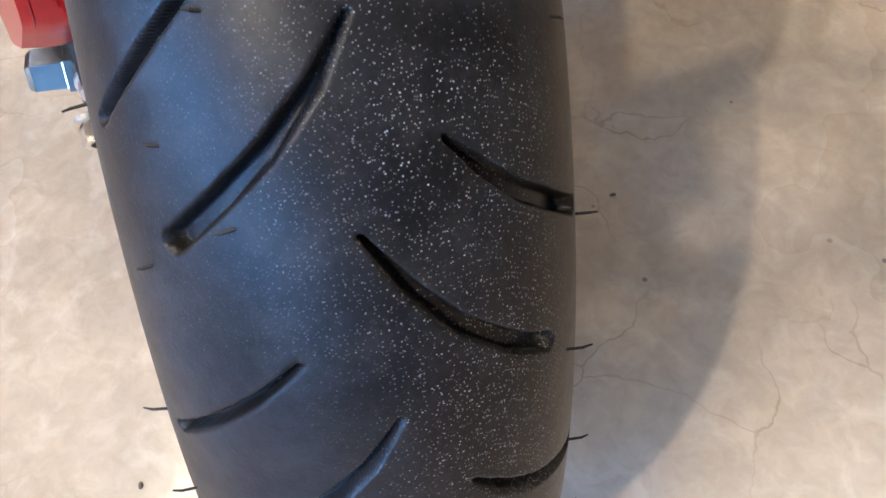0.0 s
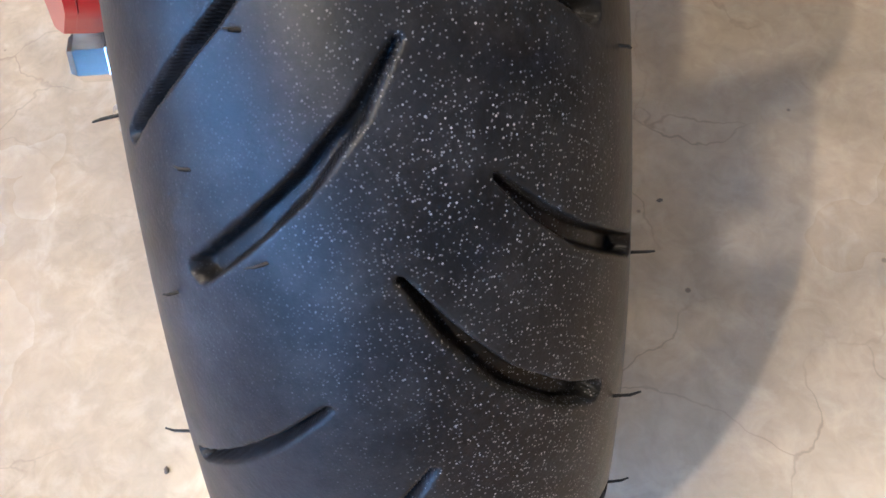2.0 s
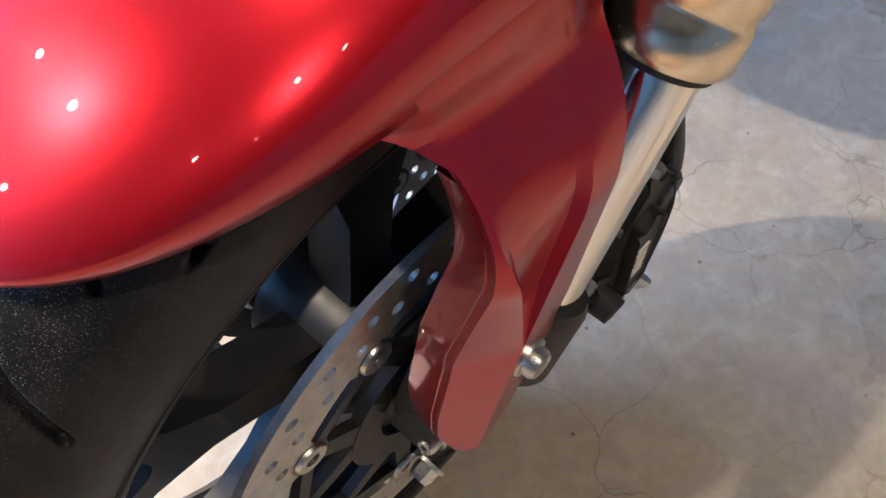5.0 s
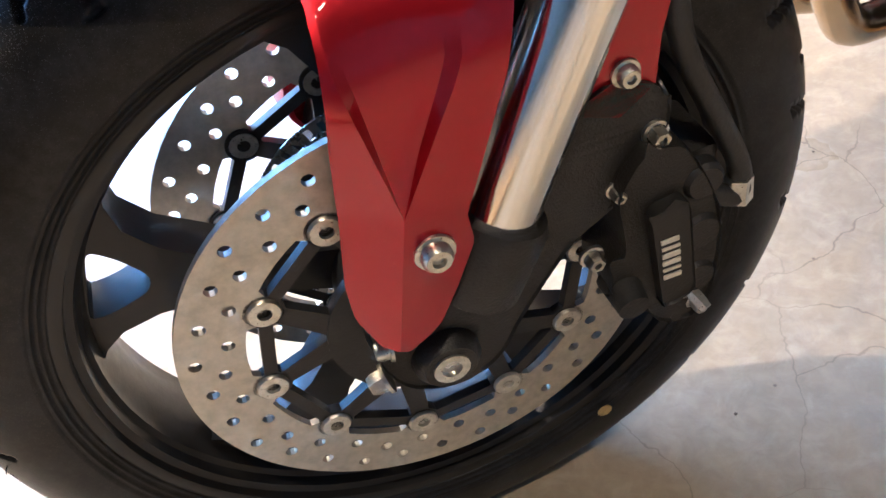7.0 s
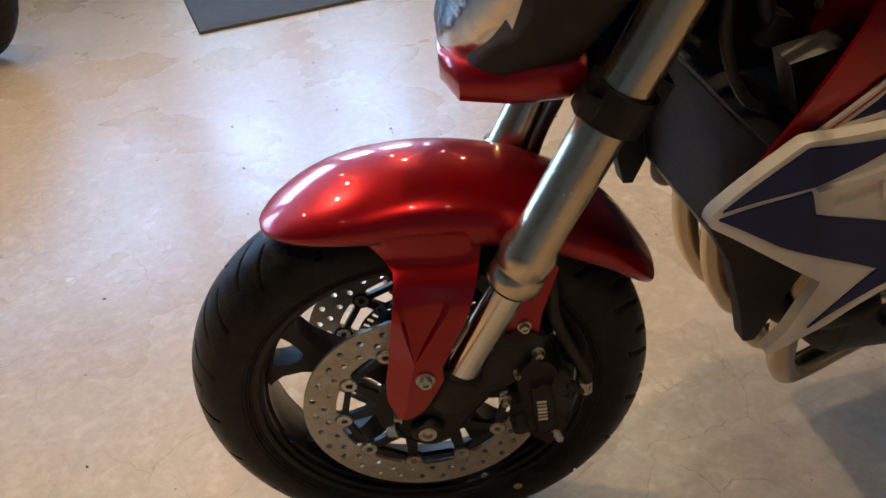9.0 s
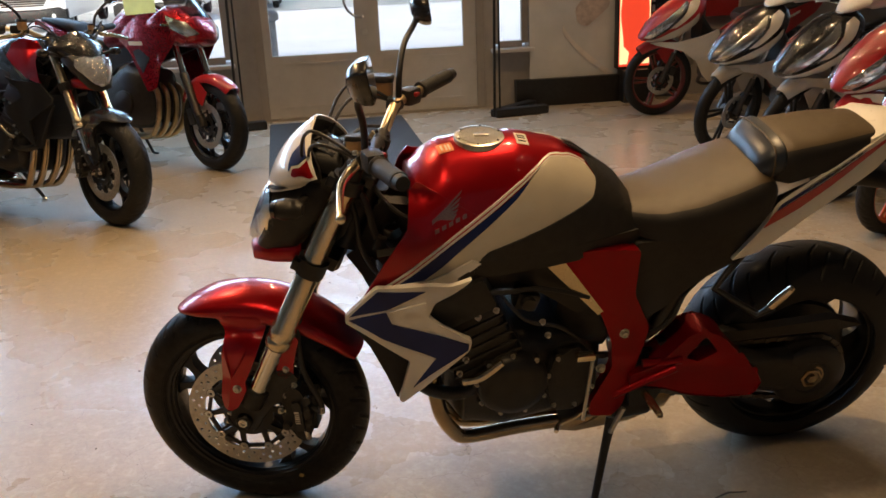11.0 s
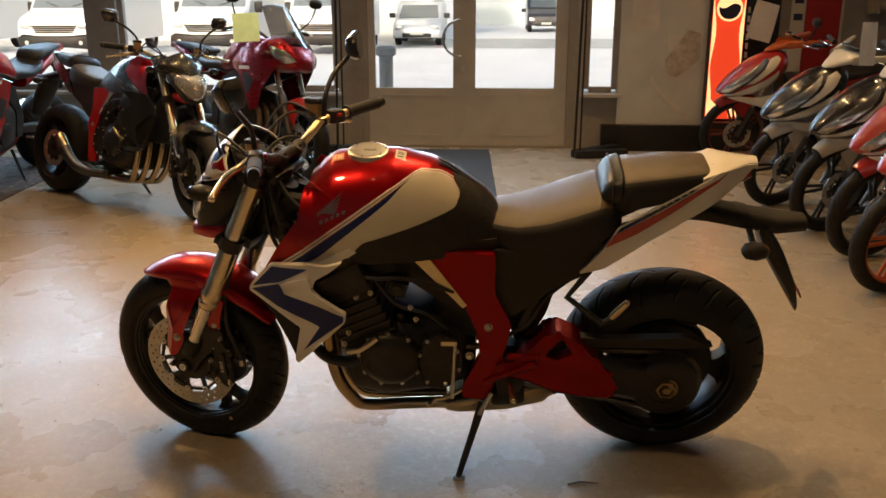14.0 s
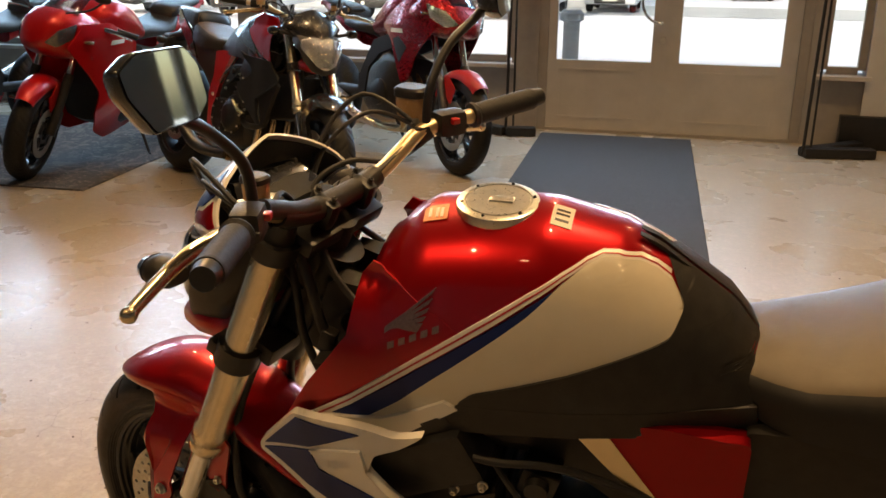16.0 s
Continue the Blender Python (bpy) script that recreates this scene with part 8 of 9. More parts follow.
    for sgn in (-1, 1):
        P("swingarm", tube([(0.80, 0.07 * sgn, 0.30), (1.26, 0.075 * sgn, 0.285)], 0.018, 10), BLACK_SATIN, root)
        P("rear_shock", tube([(1.22, 0.09 * sgn, 0.32), (1.14, 0.11 * sgn, 0.62)], [0.022, 0.026], 12), BLACK_SATIN, root)
        P("footrest", tube([(0.72, 0.10 * sgn, 0.24), (0.72, 0.24 * sgn, 0.245)], 0.013, 10), RUBBER_GRIP, root)
    P("rear_mudguard", arc_guard(D, 0.335, 60, 165, 0.065, 0.03, 0.7), BLACK_PLASTIC, root, turn=False, smooth=60)
    P("tail_lamp", box((1.46, 0, 0.83), (0.06, 0.11, 0.05), Matrix.Rotation(0.4, 3, "Y"), 0.01), TAIL_LENS, root)
    P("side_stand", tube([(0.62, -0.11, 0.24), (0.60, -0.20, 0.045)], 0.010, 10), BLACK_SATIN, root)
    return root


RIM_RED = mat("dull red wheel paint", (0.16, 0.02, 0.015), 0.4, 0.1, 0.3, 0.1, 40)
red_white = dict(rim=BLACK_SATIN, guard=RED_SOLID, top=RED_SOLID, flash=WHITE, under=WHITE, shield=WHITE, bar=RED_SOLID)
white_black = dict(rim=BLACK_SATIN, guard=GREY_WHITE, top=BLACK_PAINT, flash=WHITE, under=WHITE, shield=GREY_WHITE, bar=WHITE)
orange_rim = dict(rim=ORANGE, guard=BLACK_PAINT, top=RED_SOLID, flash=WHITE, under=WHITE, shield=WHITE, bar=RED_SOLID)
far_one = dict(rim=RIM_RED, guard=RED_SOLID, top=RED_SOLID, flash=WHITE, under=WHITE, shield=WHITE, bar=ORANGE)
for x, y, yaw, st, lab, pt in ((2.83, 1.52, 15, 6, "red and white moped with orange rims and a black mudguard", orange_rim),
                               (2.92, 2.10, 15, 8, "red and white moped with a red mudguard", red_white),
                               (2.90, 2.66, 16, 8, "white and black moped with a grey-white mudguard", white_black),
                               (2.80, 3.30, 16, 8, "white and black moped with a price paper on its bar", white_black),
                               (2.84, 4.65, 12, -8, "red and white moped with an orange bar cover by the wall", far_one)):
    moped(place_bike(x, y, yaw, 8), radians(st), lab, pt)


def sheet(name, m, w, h, label, category):
    """A slightly curled sheet of paper."""
    bm = bmesh.new()
    rows = [[bm.verts.new((w * (j / 6 - 0.5), 0.012 * math.sin(j * 0.7 + k * 0.4), h * (k / 6 - 0.5))) for j in range(7)] for k in range(7)]
    back = [[bm.verts.new(v.co + Vector((0, 0.0012, 0))) for v in r] for r in rows]
    for k in range(6):
        for j in range(6):
            bm.faces.new((rows[k][j], rows[k][j + 1], rows[k + 1][j + 1], rows[k + 1][j]))
            bm.faces.new((back[k][j], back[k + 1][j], back[k + 1][j + 1], back[k][j + 1]))
    bm.transform(m)
    return tagged(part(name, bm, PAPER, None, "", 60), label, category)


card = box((0, 0, 0), (0.185, 0.004, 0.20), None, 0.001)
card.transform(Matrix.Translation((-0.854, 3.75, 1.138)) @ Matrix.Rotation(radians(-12), 4, "X") @ Matrix.Rotation(radians(6), 4, "Z") @ Matrix.Rotation(radians(-4), 4, "Y"))
tagged(part("price_card", card, YELLOW_CARD, None, "", 0), "pale yellow price card propped on the touring motorcycle", "card")
# price sheets held on the handlebars
sheet("price_sheet", Matrix.Translation((2.99, 4.62, 1.15)) @ Matrix.Rotation(radians(15), 4, "Z") @ Matrix.Rotation(radians(14), 4, "Y"), 0.20, 0.29, "white paper price sheet held on the bar of a moped", "paper")
sheet("price_sheet", Matrix.Translation((3.02, 2.62, 1.10)) @ Matrix.Rotation(radians(10), 4, "Z"), 0.085, 0.24, "narrow white paper strip wrapped on the bar of a moped", "paper")

# ---- rugs, platform, wall things ----
RUG = mat("dark patterned rug", (0.050, 0.046, 0.046), 0.9, 0.0, 0.0, 0.3, 40, 0.6, 300)
nt = RUG.node_tree
b, L = nt.nodes["Principled BSDF"], nt.links.new
prev = b.inputs["Base Color"].links[0].from_socket
co = nt.nodes.new("ShaderNodeTexCoord")
for sc, a, c, tone in ((9.0, 0.55, 0.60, (0.15, 0.12, 0.10, 1)), (23.0, 0.58, 0.62, (0.22, 0.19, 0.16, 1)), (60.0, 0.58, 0.66, (0.025, 0.022, 0.024, 1))):
    n = node(nt, "ShaderNodeTexNoise", Scale=sc, Detail=4.0, Distortion=1.5)
    L(co.outputs["Object"], n.inputs["Vector"])
    r = nt.nodes.new("ShaderNodeMapRange")
    r.inputs["From Min"].default_value, r.inputs["From Max"].default_value, r.inputs["To Max"].default_value = a, c, 0.7
    L(n.outputs["Fac"], r.inputs["Value"])
    mix = nt.nodes.new("ShaderNodeMix")
    mix.data_type = "RGBA"
    L(r.outputs[0], mix.inputs["Factor"])
    L(prev, mix.inputs["A"])
    mix.inputs["B"].default_value = tone
    prev = mix.outputs["Result"]
L(prev, b.inputs["Base Color"])


def flat_slab(pts, z0, z1, inset=0.004):
    bm = bmesh.new()
    cx, cy = sum(p[0] for p in pts) / len(pts), sum(p[1] for p in pts) / len(pts)
    lo = [bm.verts.new((x, y, z0)) for x, y in pts]
    hi = [bm.verts.new((x + (cx - x) * inset, y + (cy - y) * inset, z1)) for x, y in pts]
    bm.faces.new(hi)
    bm.faces.new(lo[::-1])
    for i in range(len(pts)):
        j = (i + 1) % len(pts)
        bm.faces.new((lo[i], lo[j], hi[j], hi[i]))
    return bm


tagged(part("rug", flat_slab([(-2.44, 2.80), (-2.49, 3.51), (-2.52, 4.70), (-5.9, 4.70), (-5.9, 2.62)], 0.001, 0.009), RUG, None, "", 0), "dark patterned carpet under the sport motorcycles", "rug")

WOOD = mat("pale varnished wood", (0.50, 0.34, 0.18), 0.4, 0.0, 0.2, 0.15, 8, 0.1, 90)
plat = thing("display_platform", Matrix.Translation((-0.825, 0.10, 0)), "low pale wooden display platform corner on the floor", "platform")
part("deck", box((-0.62, -0.45, 0.085), (1.24, 0.9, 0.03), None, 0.004), WOOD, plat)
part("skirt", box((-0.63, -0.45, 0.035), (1.18, 0.84, 0.07), None, 0.003), FRAME_PAINT, plat)

SIGN_RED = glow("lit red sign face", (0.75, 0.055, 0.02), 0.5)
SIGN_WHITE = glow("lit white sign face", (1.0, 0.62, 0.30), 0.7)
SIGN_BLUE = mat("dark blue print", (0.02, 0.025, 0.07), 0.4, 0.0, 0.2, 0.1, 40)
BANNER_RED = mat("red banner cloth", (0.36, 0.016, 0.016), 0.6, 0.0, 0.0, 0.1, 12)
BANNER_WHITE = mat("white banner cloth", (0.60, 0.56, 0.50), 0.6, 0.0, 0.0, 0.06, 12)
POSTER = mat("grey translucent poster", (0.60, 0.60, 0.58), 0.22, 0.0, 0.6, 0.12, 2.2)
POSTER_PALE = mat("pale poster print", (0.62, 0.58, 0.53), 0.45, 0.0, 0.0, 0.15, 5)
POSTER_BROWN = mat("brown poster print", (0.48, 0.41, 0.36), 0.45, 0.0, 0.0, 0.3, 14)

sign = thing("sign_box", Matrix.Translation((2.885, 5.30, 0)), "lit red sign box with a white wavy edge, by the wall", "sign")
part("case", box((0, 0.03, 1.32), (0.29, 0.10, 2.08), None, 0.006), BLACK_SATIN, sign)
part("sign_face", plate(rounded([(-0.135, 0.30), (0.135, 0.30), (0.135, 2.34), (-0.135, 2.34)], 0.01), -0.028, -0.022), SIGN_RED, sign, "glowing red face", 0)
for sgn in (-1, 1):
    edge = [(0.132 * sgn, 0.32 + k * 0.05) for k in range(41)]
    inner = [((0.112 - 0.014 * math.sin(k * 0.55) - (0.05 if k < 3 else 0)) * sgn, 0.32 + k * 0.05) for k in range(41)][::-1]
    part("wavy_edge", plate(edge + inner, -0.033, -0.029), SIGN_WHITE, sign, "", 0)
part("wave_band", plate([(-0.10 + k * 0.02, 1.335 + 0.025 * math.sin(k * 0.63)) for k in range(11)] + [(0.10 - k * 0.02, 1.405 + 0.02 * math.sin((10 - k) * 0.63 + 0.6)) for k in range(11)], -0.040, -0.036), SIGN_WHITE, sign, "", 0)
part("emblem_ring", plate(ring_pts((0, 1.235), 0.108, 36), -0.040, -0.036), SIGN_WHITE, sign, "", 0)
part("emblem", plate([(0.09 * math.cos(a), 1.235 + 0.09 * math.sin(a)) for a in [math.pi + math.pi * k / 18 for k in range(19)]] + [(0.088 - k * 0.0176, 1.255 + 0.02 * math.sin(k * 0.6)) for k in range(11)], -0.046, -0.042), SIGN_BLUE, sign, "dark blue half-round emblem", 0)
part("base", box((0, -0.01, 0.14), (0.22, 0.2, 0.28), None, 0.01), BLACK_SATIN, sign)

panel_d = thing("dark_panel", Matrix.Translation((3.19, 5.34, 0)), "tall dark printed panel leaning by the wall", "panel")
part("board", box((0, 0.02, 1.15), (0.29, 0.03, 2.2), None, 0.004), BLACK_PAINT, panel_d)
for k in range(9):
    part("print_bar", box((-0.12, 0.002, 0.62 + k * 0.075), (0.022, 0.004, 0.05)), POSTER_PALE, panel_d, smooth=0)
ban = thing("banner", Matrix.Translation((3.63, 5.36, 0)), "red and white hanging banner with dark blue letters", "banner")
part("white_strip", box((-0.14, 0.02, 1.45), (0.12, 0.01, 1.5), None, 0.002), BANNER_WHITE, ban, smooth=0)
part("red_field", box((0.07, 0.018, 1.42), (0.29, 0.012, 1.5), None, 0.002), BANNER_RED, ban, smooth=0)
part("border", box((0.228, 0.02, 1.42), (0.02, 0.014, 1.5)), BANNER_WHITE, ban, smooth=0)
part("emblem_ring", plate(ring_pts((0.07, 1.52), 0.08, 30), 0.008, 0.011), BANNER_WHITE, ban, "", 0)
for z in (1.16, 1.30, 1.44, 1.60):
    part("letter_bar", box((-0.14, 0.012, z), (0.075, 0.004, 0.055)), SIGN_BLUE, ban, smooth=0)

pos = thing("poster_stand", Matrix.Translation((2.39, 5.36, 0)), "grey translucent poster panel with a faint picture", "poster")
part("sheet", box((0, 0.02, 1.0), (0.79, 0.012, 1.56), None, 0.003), POSTER, pos, smooth=0)
part("plinth", box((-0.05, 0.0, 0.115), (0.95, 0.09, 0.23), None, 0.005), BLACK_SATIN, pos, "dark plinth board")
part("pale_patch", plate([(-0.30, 1.05), (-0.07, 1.05), (-0.07, 1.43), (-0.30, 1.43)], 0.010, 0.0135), POSTER_PALE, pos, smooth=0)
part("pale_patch", plate([(0.02, 0.88), (0.39, 0.88), (0.39, 1.0), (0.02, 1.02)], 0.010, 0.0135), POSTER_PALE, pos, smooth=0)
part("brown_patch", plate(rounded([(0.02, 0.68), (0.10, 0.64), (0.20, 0.72), (0.30, 0.80), (0.30, 1.02), (0.18, 1.06), (0.10, 0.92), (0.0, 0.80)], 0.03), 0.006, 0.0095), POSTER_BROWN, pos, smooth=0)
curve = [(-0.10 + 0.45 * (k / 12) ** 1.2, 0.66 - 0.42 * (k / 12) ** 0.9) for k in range(13)]
part("pale_arc", plate(curve + [(x - 0.015 - 0.03 * (i / 12), z - 0.03) for i, (x, z) in enumerate(curve)][::-1], 0.006, 0.0095), POSTER_PALE, pos, smooth=0)


def pole_stand(x, y, foot, label):
    st = thing("banner_pole", Matrix.Translation((x, y, 0)), label, "stand")
    part("pole", tube([(0, 0, 0.02), (0.02, 0, 1.2), (0.05, 0.01, 2.6)], 0.011, 10), BLACK_SATIN, st)
    part("pole", tube([(0.05, 0.03, 0.02), (0.055, 0.02, 1.2), (0.05, 0.015, 2.6)], 0.008, 10), BLACK_SATIN, st)
    for f in foot:
        part("foot", box((f[0] / 2, f[1] / 2, 0.035), (math.hypot(*f), 0.10, 0.07), Matrix.Rotation(math.atan2(f[1], f[0]), 3, "Z"), 0.02), BLACK_CAST, st)


pole_stand(1.60, 4.95, ((0.46, 0.08), (0.40, 0.34)), "black double banner pole with dark feet on the floor")
pole_stand(-0.47, 5.10, ((0.22, 0.05), (-0.2, 0.1)), "thin black double banner pole by the doors")

PIPE = mat("beige painted pipe", (0.40, 0.33, 0.23), 0.5, 0.0, 0.0, 0.1, 10)
for x, z, d in ((4.10, 1.25, 0.05), (4.40, 1.35, 0.045)):
    pp = thing("wall_pipe", Matrix.Translation((x, 5.365, 0)), "beige painted pipe bend on the wall", "pipe", "wall pipes")
    part("run", tube(smooth_path([(0, 0, 3.41), (0, 0, z + 0.12), (0.03, -0.01, z + 0.03), (0.12, -0.01, z), (0.7, -0.01, z)], 6), d, 18), PIPE, pp)
    part("collar", lathe((0, 0, z + 0.5), [(-0.03, d + 0.001), (-0.03, d + 0.012), (0.03, d + 0.012), (0.03, d + 0.001)], 20, True, "Z"), PIPE, pp)

# ---- outside ----
SNOW = mat("trodden snow", (0.80, 0.81, 0.83), 0.8, 0.0, 0.0, 0.06, 0.6, 0.5, 6)
STREET_WET = mat("wet grey street", (0.34, 0.36, 0.37), 0.35, 0.0, 0.0, 0.25, 0.5)
FACADE = mat("pale green-grey render", (0.62, 0.68, 0.68), 0.8, 0.0, 0.0, 0.08, 0.8)
FACADE_W = mat("white facade panel", (0.72, 0.74, 0.74), 0.7, 0.0, 0.0, 0.06, 0.8)
VAN_GLASS = mat("grey van glass", (0.20, 0.23, 0.25), 0.12, 0.0, 0.5, 0.2, 1.0)
DARK_GLASS = mat("dark window glass", (0.10, 0.12, 0.13), 0.1, 0.0, 0.5, 0.2, 1.0)
VAN_WHITE = mat("white van paint", (0.76, 0.78, 0.80), 0.35, 0.0, 0.6, 0.04, 2)
CAR_SILVER = mat("silver car paint", (0.60, 0.63, 0.66), 0.35, 0.2, 0.6, 0.05, 2)
CAR_DARK = mat("dark car paint", (0.03, 0.03, 0.035), 0.3, 0.2, 0.6, 0.1, 2)
bm = bmesh.new()
rows = []
for y, z in ((-250, -0.15), (-8, -0.15), (5.62, -0.15), (8.0, -0.17), (16, -0.30), (22, -0.42), (30, -0.58), (46, -0.70), (70, -0.75), (300, -0.8)):
    rows.append([bm.verts.new((x, y, z)) for x in (-250, -60, -20, -8, 0, 8, 20, 60, 250)])
for a, b in zip(rows, rows[1:]):
    for k in range(8):
        f = bm.faces.new((a[k], a[k + 1], b[k + 1], b[k]))
part_ground = structure("ground", bm, SNOW, "snow-covered yard outside the windows", "ground")
bm = bmesh.new()
rows = [[bm.verts.new((x, y, z + 0.012)) for x in (-80, -20, 0, 20, 80)] for y, z in ((27, -0.52), (30, -0.58), (34, -0.61))]
for a, b in zip(rows, rows[1:]):
    for k in range(4):
        bm.faces.new((a[k], a[k + 1], b[k + 1], b[k]))
structure("road", bm, STREET_WET, "wet slushy street", "road")


def vehicle(name, x, y, z, w, hgt, depth, paint, label, van):
    """A parked vehicle with its nose to the windows."""
    v = thing(name, Matrix.Translation((x, y, z)), label, "van" if van else "car", "parked vehicles")
    prof = [(0, 0.28), (0.02, 0.62), (0.10, 0.86), (0.75, 1.02), (1.45, 1.75), (1.75, 1.95), (2.4, 2.0), (depth, 2.0), (depth, 0.28)] if van else [(0, 0.25), (0.02, 0.52), (0.12, 0.68), (0.95, 0.86), (1.65, 1.32), (2.1, 1.42), (3.0, 1.42), (depth, 0.95), (depth, 0.3)]
    k = hgt / (2.0 if van else 1.42)
    rings = []
    prof = rounded(prof, 0.12)
    for xx, s in ((-w / 2, 0.94), (-w / 2 + 0.06, 1.0), (w / 2 - 0.06, 1.0), (w / 2, 0.94)):
        rings.append([(xx, 0.02 + (d - 0.02) * (1.0 if s == 1 else 0.98) + (0.05 if s < 1 else 0), 0.25 + (h * k - 0.25) * s) for d, h in prof])
    bm = loft(rings)
    body = part("body", bm, paint, v, "", 35)

    def slope(d0, z0, d1, z1, half, mat_, nm, off=0.012):
        t = bmesh.new()
        q = [(-half, d0, z0), (half, d0, z0), (half * 0.9, d1, z1), (-half * 0.9, d1, z1)]
        n = Vector((0, z0 - z1, d1 - d0)).normalized() * off
        f = [t.verts.new(Vector(p) + n) for p in q]
        g = [t.verts.new(Vector(p) - n) for p in q]
        t.faces.new(f)
        t.faces.new(g[::-1])
        for i in range(4):
            t.faces.new((f[i], f[(i + 1) % 4], g[(i + 1) % 4], g[i]))
        return part(nm, t, mat_, body, "", 0)
    if van:
        slope(0.78, 1.06 * k, 1.42, 1.70 * k, w * 0.45, VAN_GLASS, "windscreen")
        part("bumper", loft([oval((x, d, 0.44), 0.10, h, 16, 3.5) for x, d, h in ((-w * 0.5, 0.14, 0.15), (-w * 0.42, 0.02, 0.19), (-w * 0.2, 0.0, 0.15), (w * 0.2, 0.0, 0.15), (w * 0.42, 0.02, 0.19), (w * 0.5, 0.14, 0.15))]), BLACK_PLASTIC, body)
        for j in range(4):
            part("grille_slat", box((0, 0.03, 0.68 + j * 0.052), (w * (0.50 + j * 0.03), 0.10, 0.030), None, 0.008), BLACK_PLASTIC, body)
        for sgn in (-1, 1):
            part("wiper", tube([(sgn * w * 0.10, 0.78, 1.10 * k), (sgn * w * 0.32, 0.93, 1.20 * k)], 0.014, 6), BLACK_PLASTIC, body)
            part("fog_lamp", lathe((sgn * w * 0.36, -0.06, 0.42), [(0, 0.06), (-0.03, 0.055), (-0.03, 0.0001)], 16), REFLECTOR, body)
        lamps, mz = 0.84, 1.28
    else:
        slope(0.97, 0.90 * k, 1.62, 1.29 * k, w * 0.42, DARK_GLASS, "windscreen")
        part("bumper_grille", box((0, 0.0, 0.36), (w * 0.6, 0.06, 0.13), None, 0.02), BLACK_PLASTIC, body)
        lamps, mz = 0.60, 0.98
    for sgn in (-1, 1):
        part("headlamp", box((sgn * w * 0.38, 0.04, lamps), (0.26, 0.10, 0.16), None, 0.04), REFLECTOR, body)
        part("door_mirror", box((sgn * (w / 2 + 0.14), 1.25, mz), (0.22, 0.12, 0.30 if van else 0.17), None, 0.04), BLACK_PLASTIC, body)
        for d in (0.75, depth - 0.8):
            t = lathe((sgn * (w / 2 - 0.12), d, 0.32), [(-0.1, 0.16), (-0.1, 0.30), (-0.06, 0.33), (0.06, 0.33), (0.1, 0.30), (0.1, 0.16)], 24, True, "X")
            wh = part("wheel", t, RUBBER_PLAIN, v)
            part("rim", lathe((sgn * (w / 2 - 0.12), d, 0.32), [(-0.06, 0.0001), (-0.06, 0.17), (0.06, 0.17), (0.06, 0.0001)], 20, False, "X"), STEEL, wh)
    part("plate_bars", box((0, -0.08 if van else -0.035, 0.42), (0.46, 0.012, 0.10)), PAPER, body, smooth=0)


vehicle("van", -6.9, 21.5, -0.41, 2.0, 2.45, 5.2, VAN_WHITE, "white van with a black bumper parked outside", True)
vehicle("van", -10.6, 20.5, -0.40, 2.0, 2.4, 5.2, VAN_WHITE, "white van with a dark bumper parked on snow", True)
vehicle("van", -4.0, 22.5, -0.44, 2.0, 2.5, 5.2, VAN_WHITE, "tall white van parked next to another", True)
vehicle("van", -15.0, 21.0, -0.40, 2.0, 2.2, 5.0, VAN_WHITE, "white van at the far end of the yard", True)
vehicle("car", -1.85, 28.5, -0.55, 1.65, 1.45, 3.8, CAR_SILVER, "silver-white small car parked in the yard", False)
vehicle("car", 3.15, 40.0, -0.66, 1.75, 1.75, 4.3, CAR_DARK, "dark off-road car on the street", False)


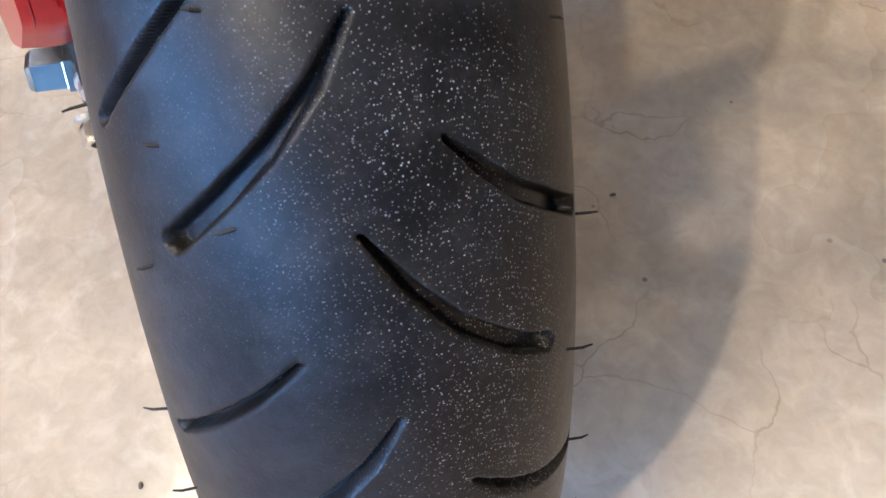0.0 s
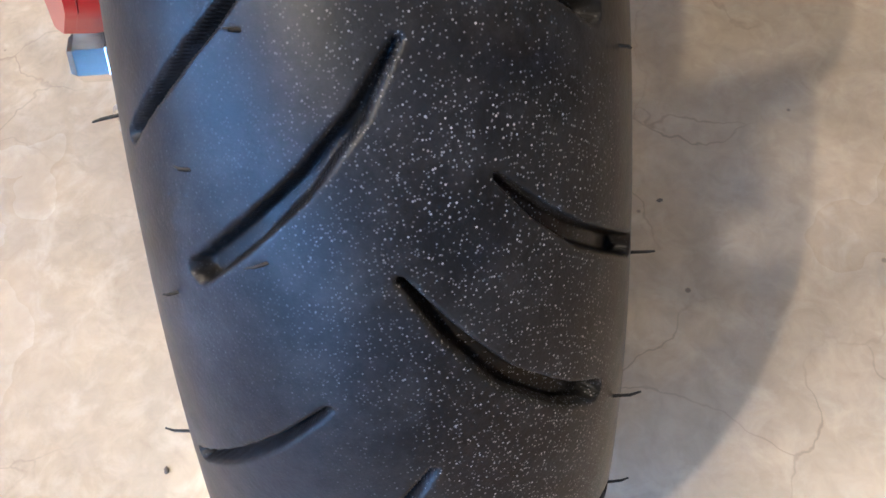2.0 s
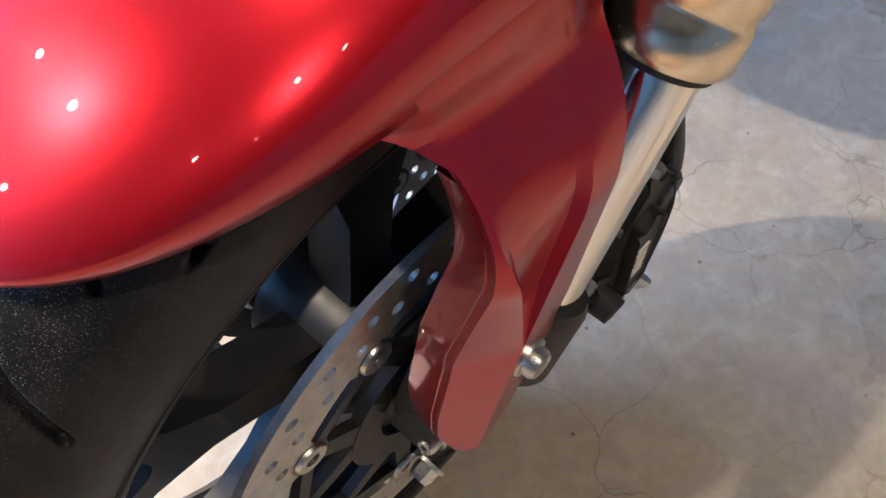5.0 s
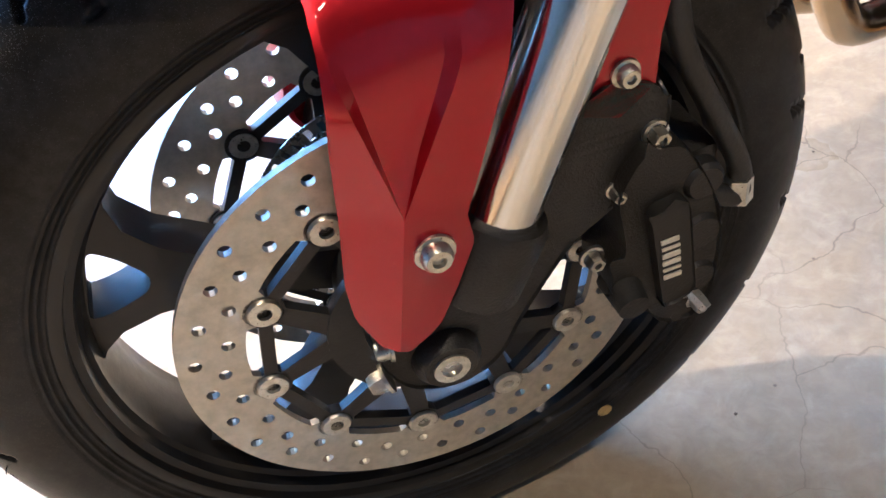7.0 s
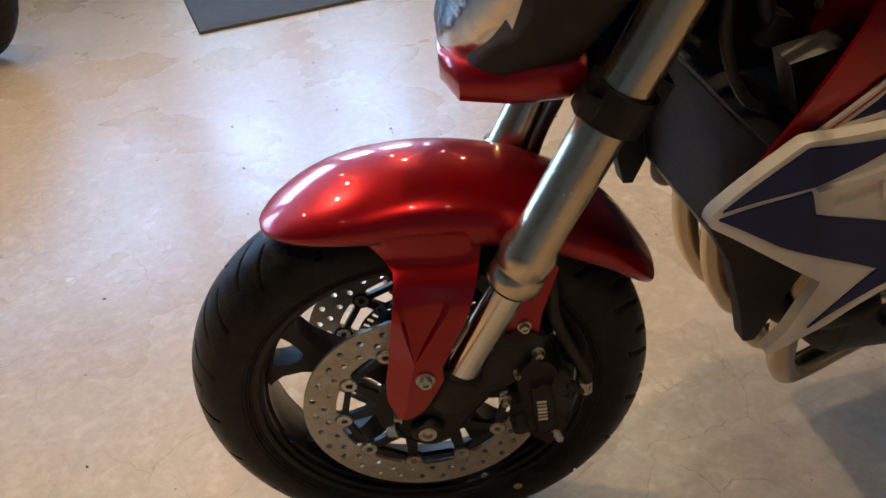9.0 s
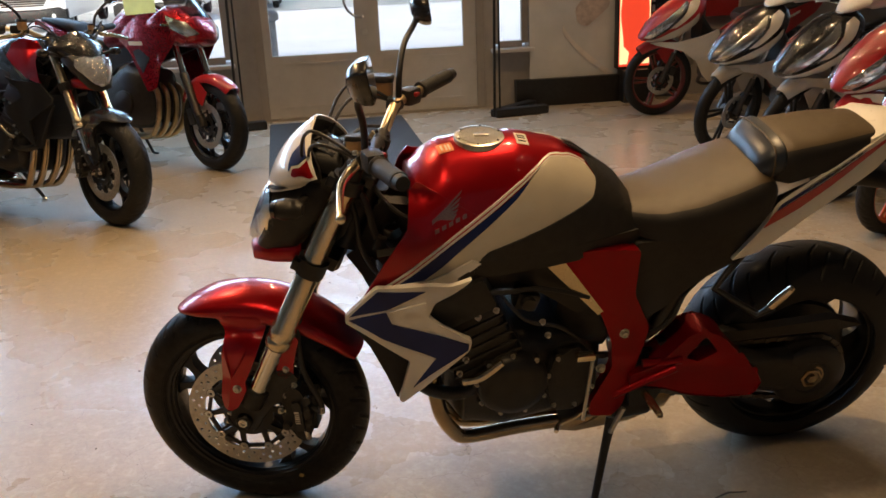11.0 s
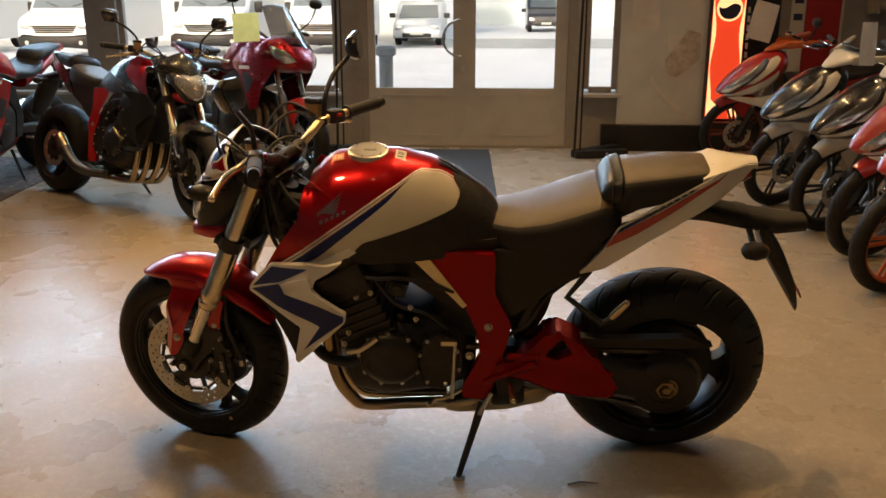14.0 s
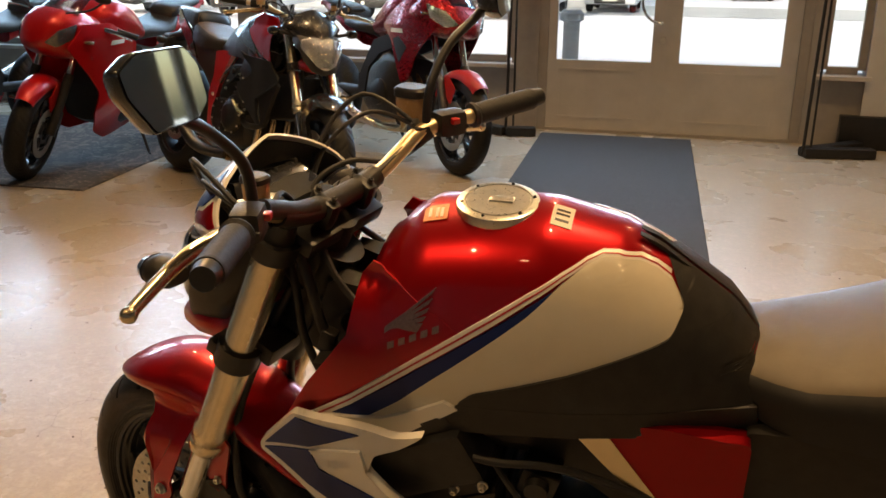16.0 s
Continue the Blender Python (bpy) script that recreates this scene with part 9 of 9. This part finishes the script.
def hall_building(x0, x1, y, h, paint, label, n, z0, z1, floor):
    b = thing("building", Matrix.Translation(((x0 + x1) / 2, y, floor)), label, "building", "buildings across the yard")
    w = x1 - x0
    part("wall", box((0, 3, h / 2), (w, 6, h)), paint, b, smooth=0)
    part("roof", box((0, 3, h + 0.15), (w + 0.6, 6.6, 0.3), None, 0.05), FRAME_PAINT, b, smooth=0)
    step = w / n
    for k in range(n):
        win = part("window", box((-w / 2 + (k + 0.5) * step, -0.03, (z0 + z1) / 2), (step * 0.72, 0.10, z1 - z0), None, 0.02), FACADE_W, b, smooth=0)
        for j in range(4):
            part("pane", box((-w / 2 + (k + 0.5) * step + step * 0.17 * (j - 1.5), -0.09, (z0 + z1) / 2), (step * 0.145, 0.03, (z1 - z0) * 0.86)), DARK_GLASS if (j + k) % 3 else FACADE, win, smooth=0)


hall_building(-40, -1.5, 32, 7.0, FACADE_W, "pale workshop building behind the vans", 9, 1.6, 3.4, -0.6)
hall_building(-1.0, 26, 50, 8.0, FACADE, "pale green-grey hall across the street", 8, 1.4, 3.4, -0.75)
for x, y in ((-0.26, 7.0),):
    bl = thing("bollard", Matrix.Translation((x, y, -0.14)), "grey steel bollard in the snow", "bollard", "bollards")
    part("post", lathe((0, 0, 0), [(0, 0.075), (0.84, 0.075), (0.86, 0.11), (0.92, 0.11), (0.95, 0.08), (0.95, 0.0001)], 24, False, "Z"), FRAME_PAINT, bl)

# ---- litter on the floor ----
GRIT = mat("floor grit", (0.12, 0.10, 0.08), 0.9, 0.0, 0.0, 0.3, 80)
rnd = random.Random(11)
bm = bmesh.new()
for _ in range(260):
    x, y, r = rnd.uniform(-2.2, 2.4), rnd.uniform(-1.2, 3.2), rnd.uniform(0.0010, 0.0032)
    t = Matrix.Translation((x, y, r * 0.6)) @ Matrix.Rotation(rnd.uniform(0, 6), 4, "Z") @ Matrix.Diagonal((r * rnd.uniform(0.8, 2.0), r, r * 0.7, 1))
    bmesh.ops.create_icosphere(bm, subdivisions=1, radius=1.0, matrix=t)
tagged(part("grit", bm, GRIT, None, "", 0), "small dark crumbs of dirt on the floor", "dirt", "", "stuff")
tagged(part("twig", tube([(1.16, -0.31, 0.003), (1.20, -0.295, 0.004), (1.25, -0.30, 0.003)], [0.0022, 0.0028, 0.0015], 6), GRIT, None, "", 40), "short dry twig lying on the floor", "twig")
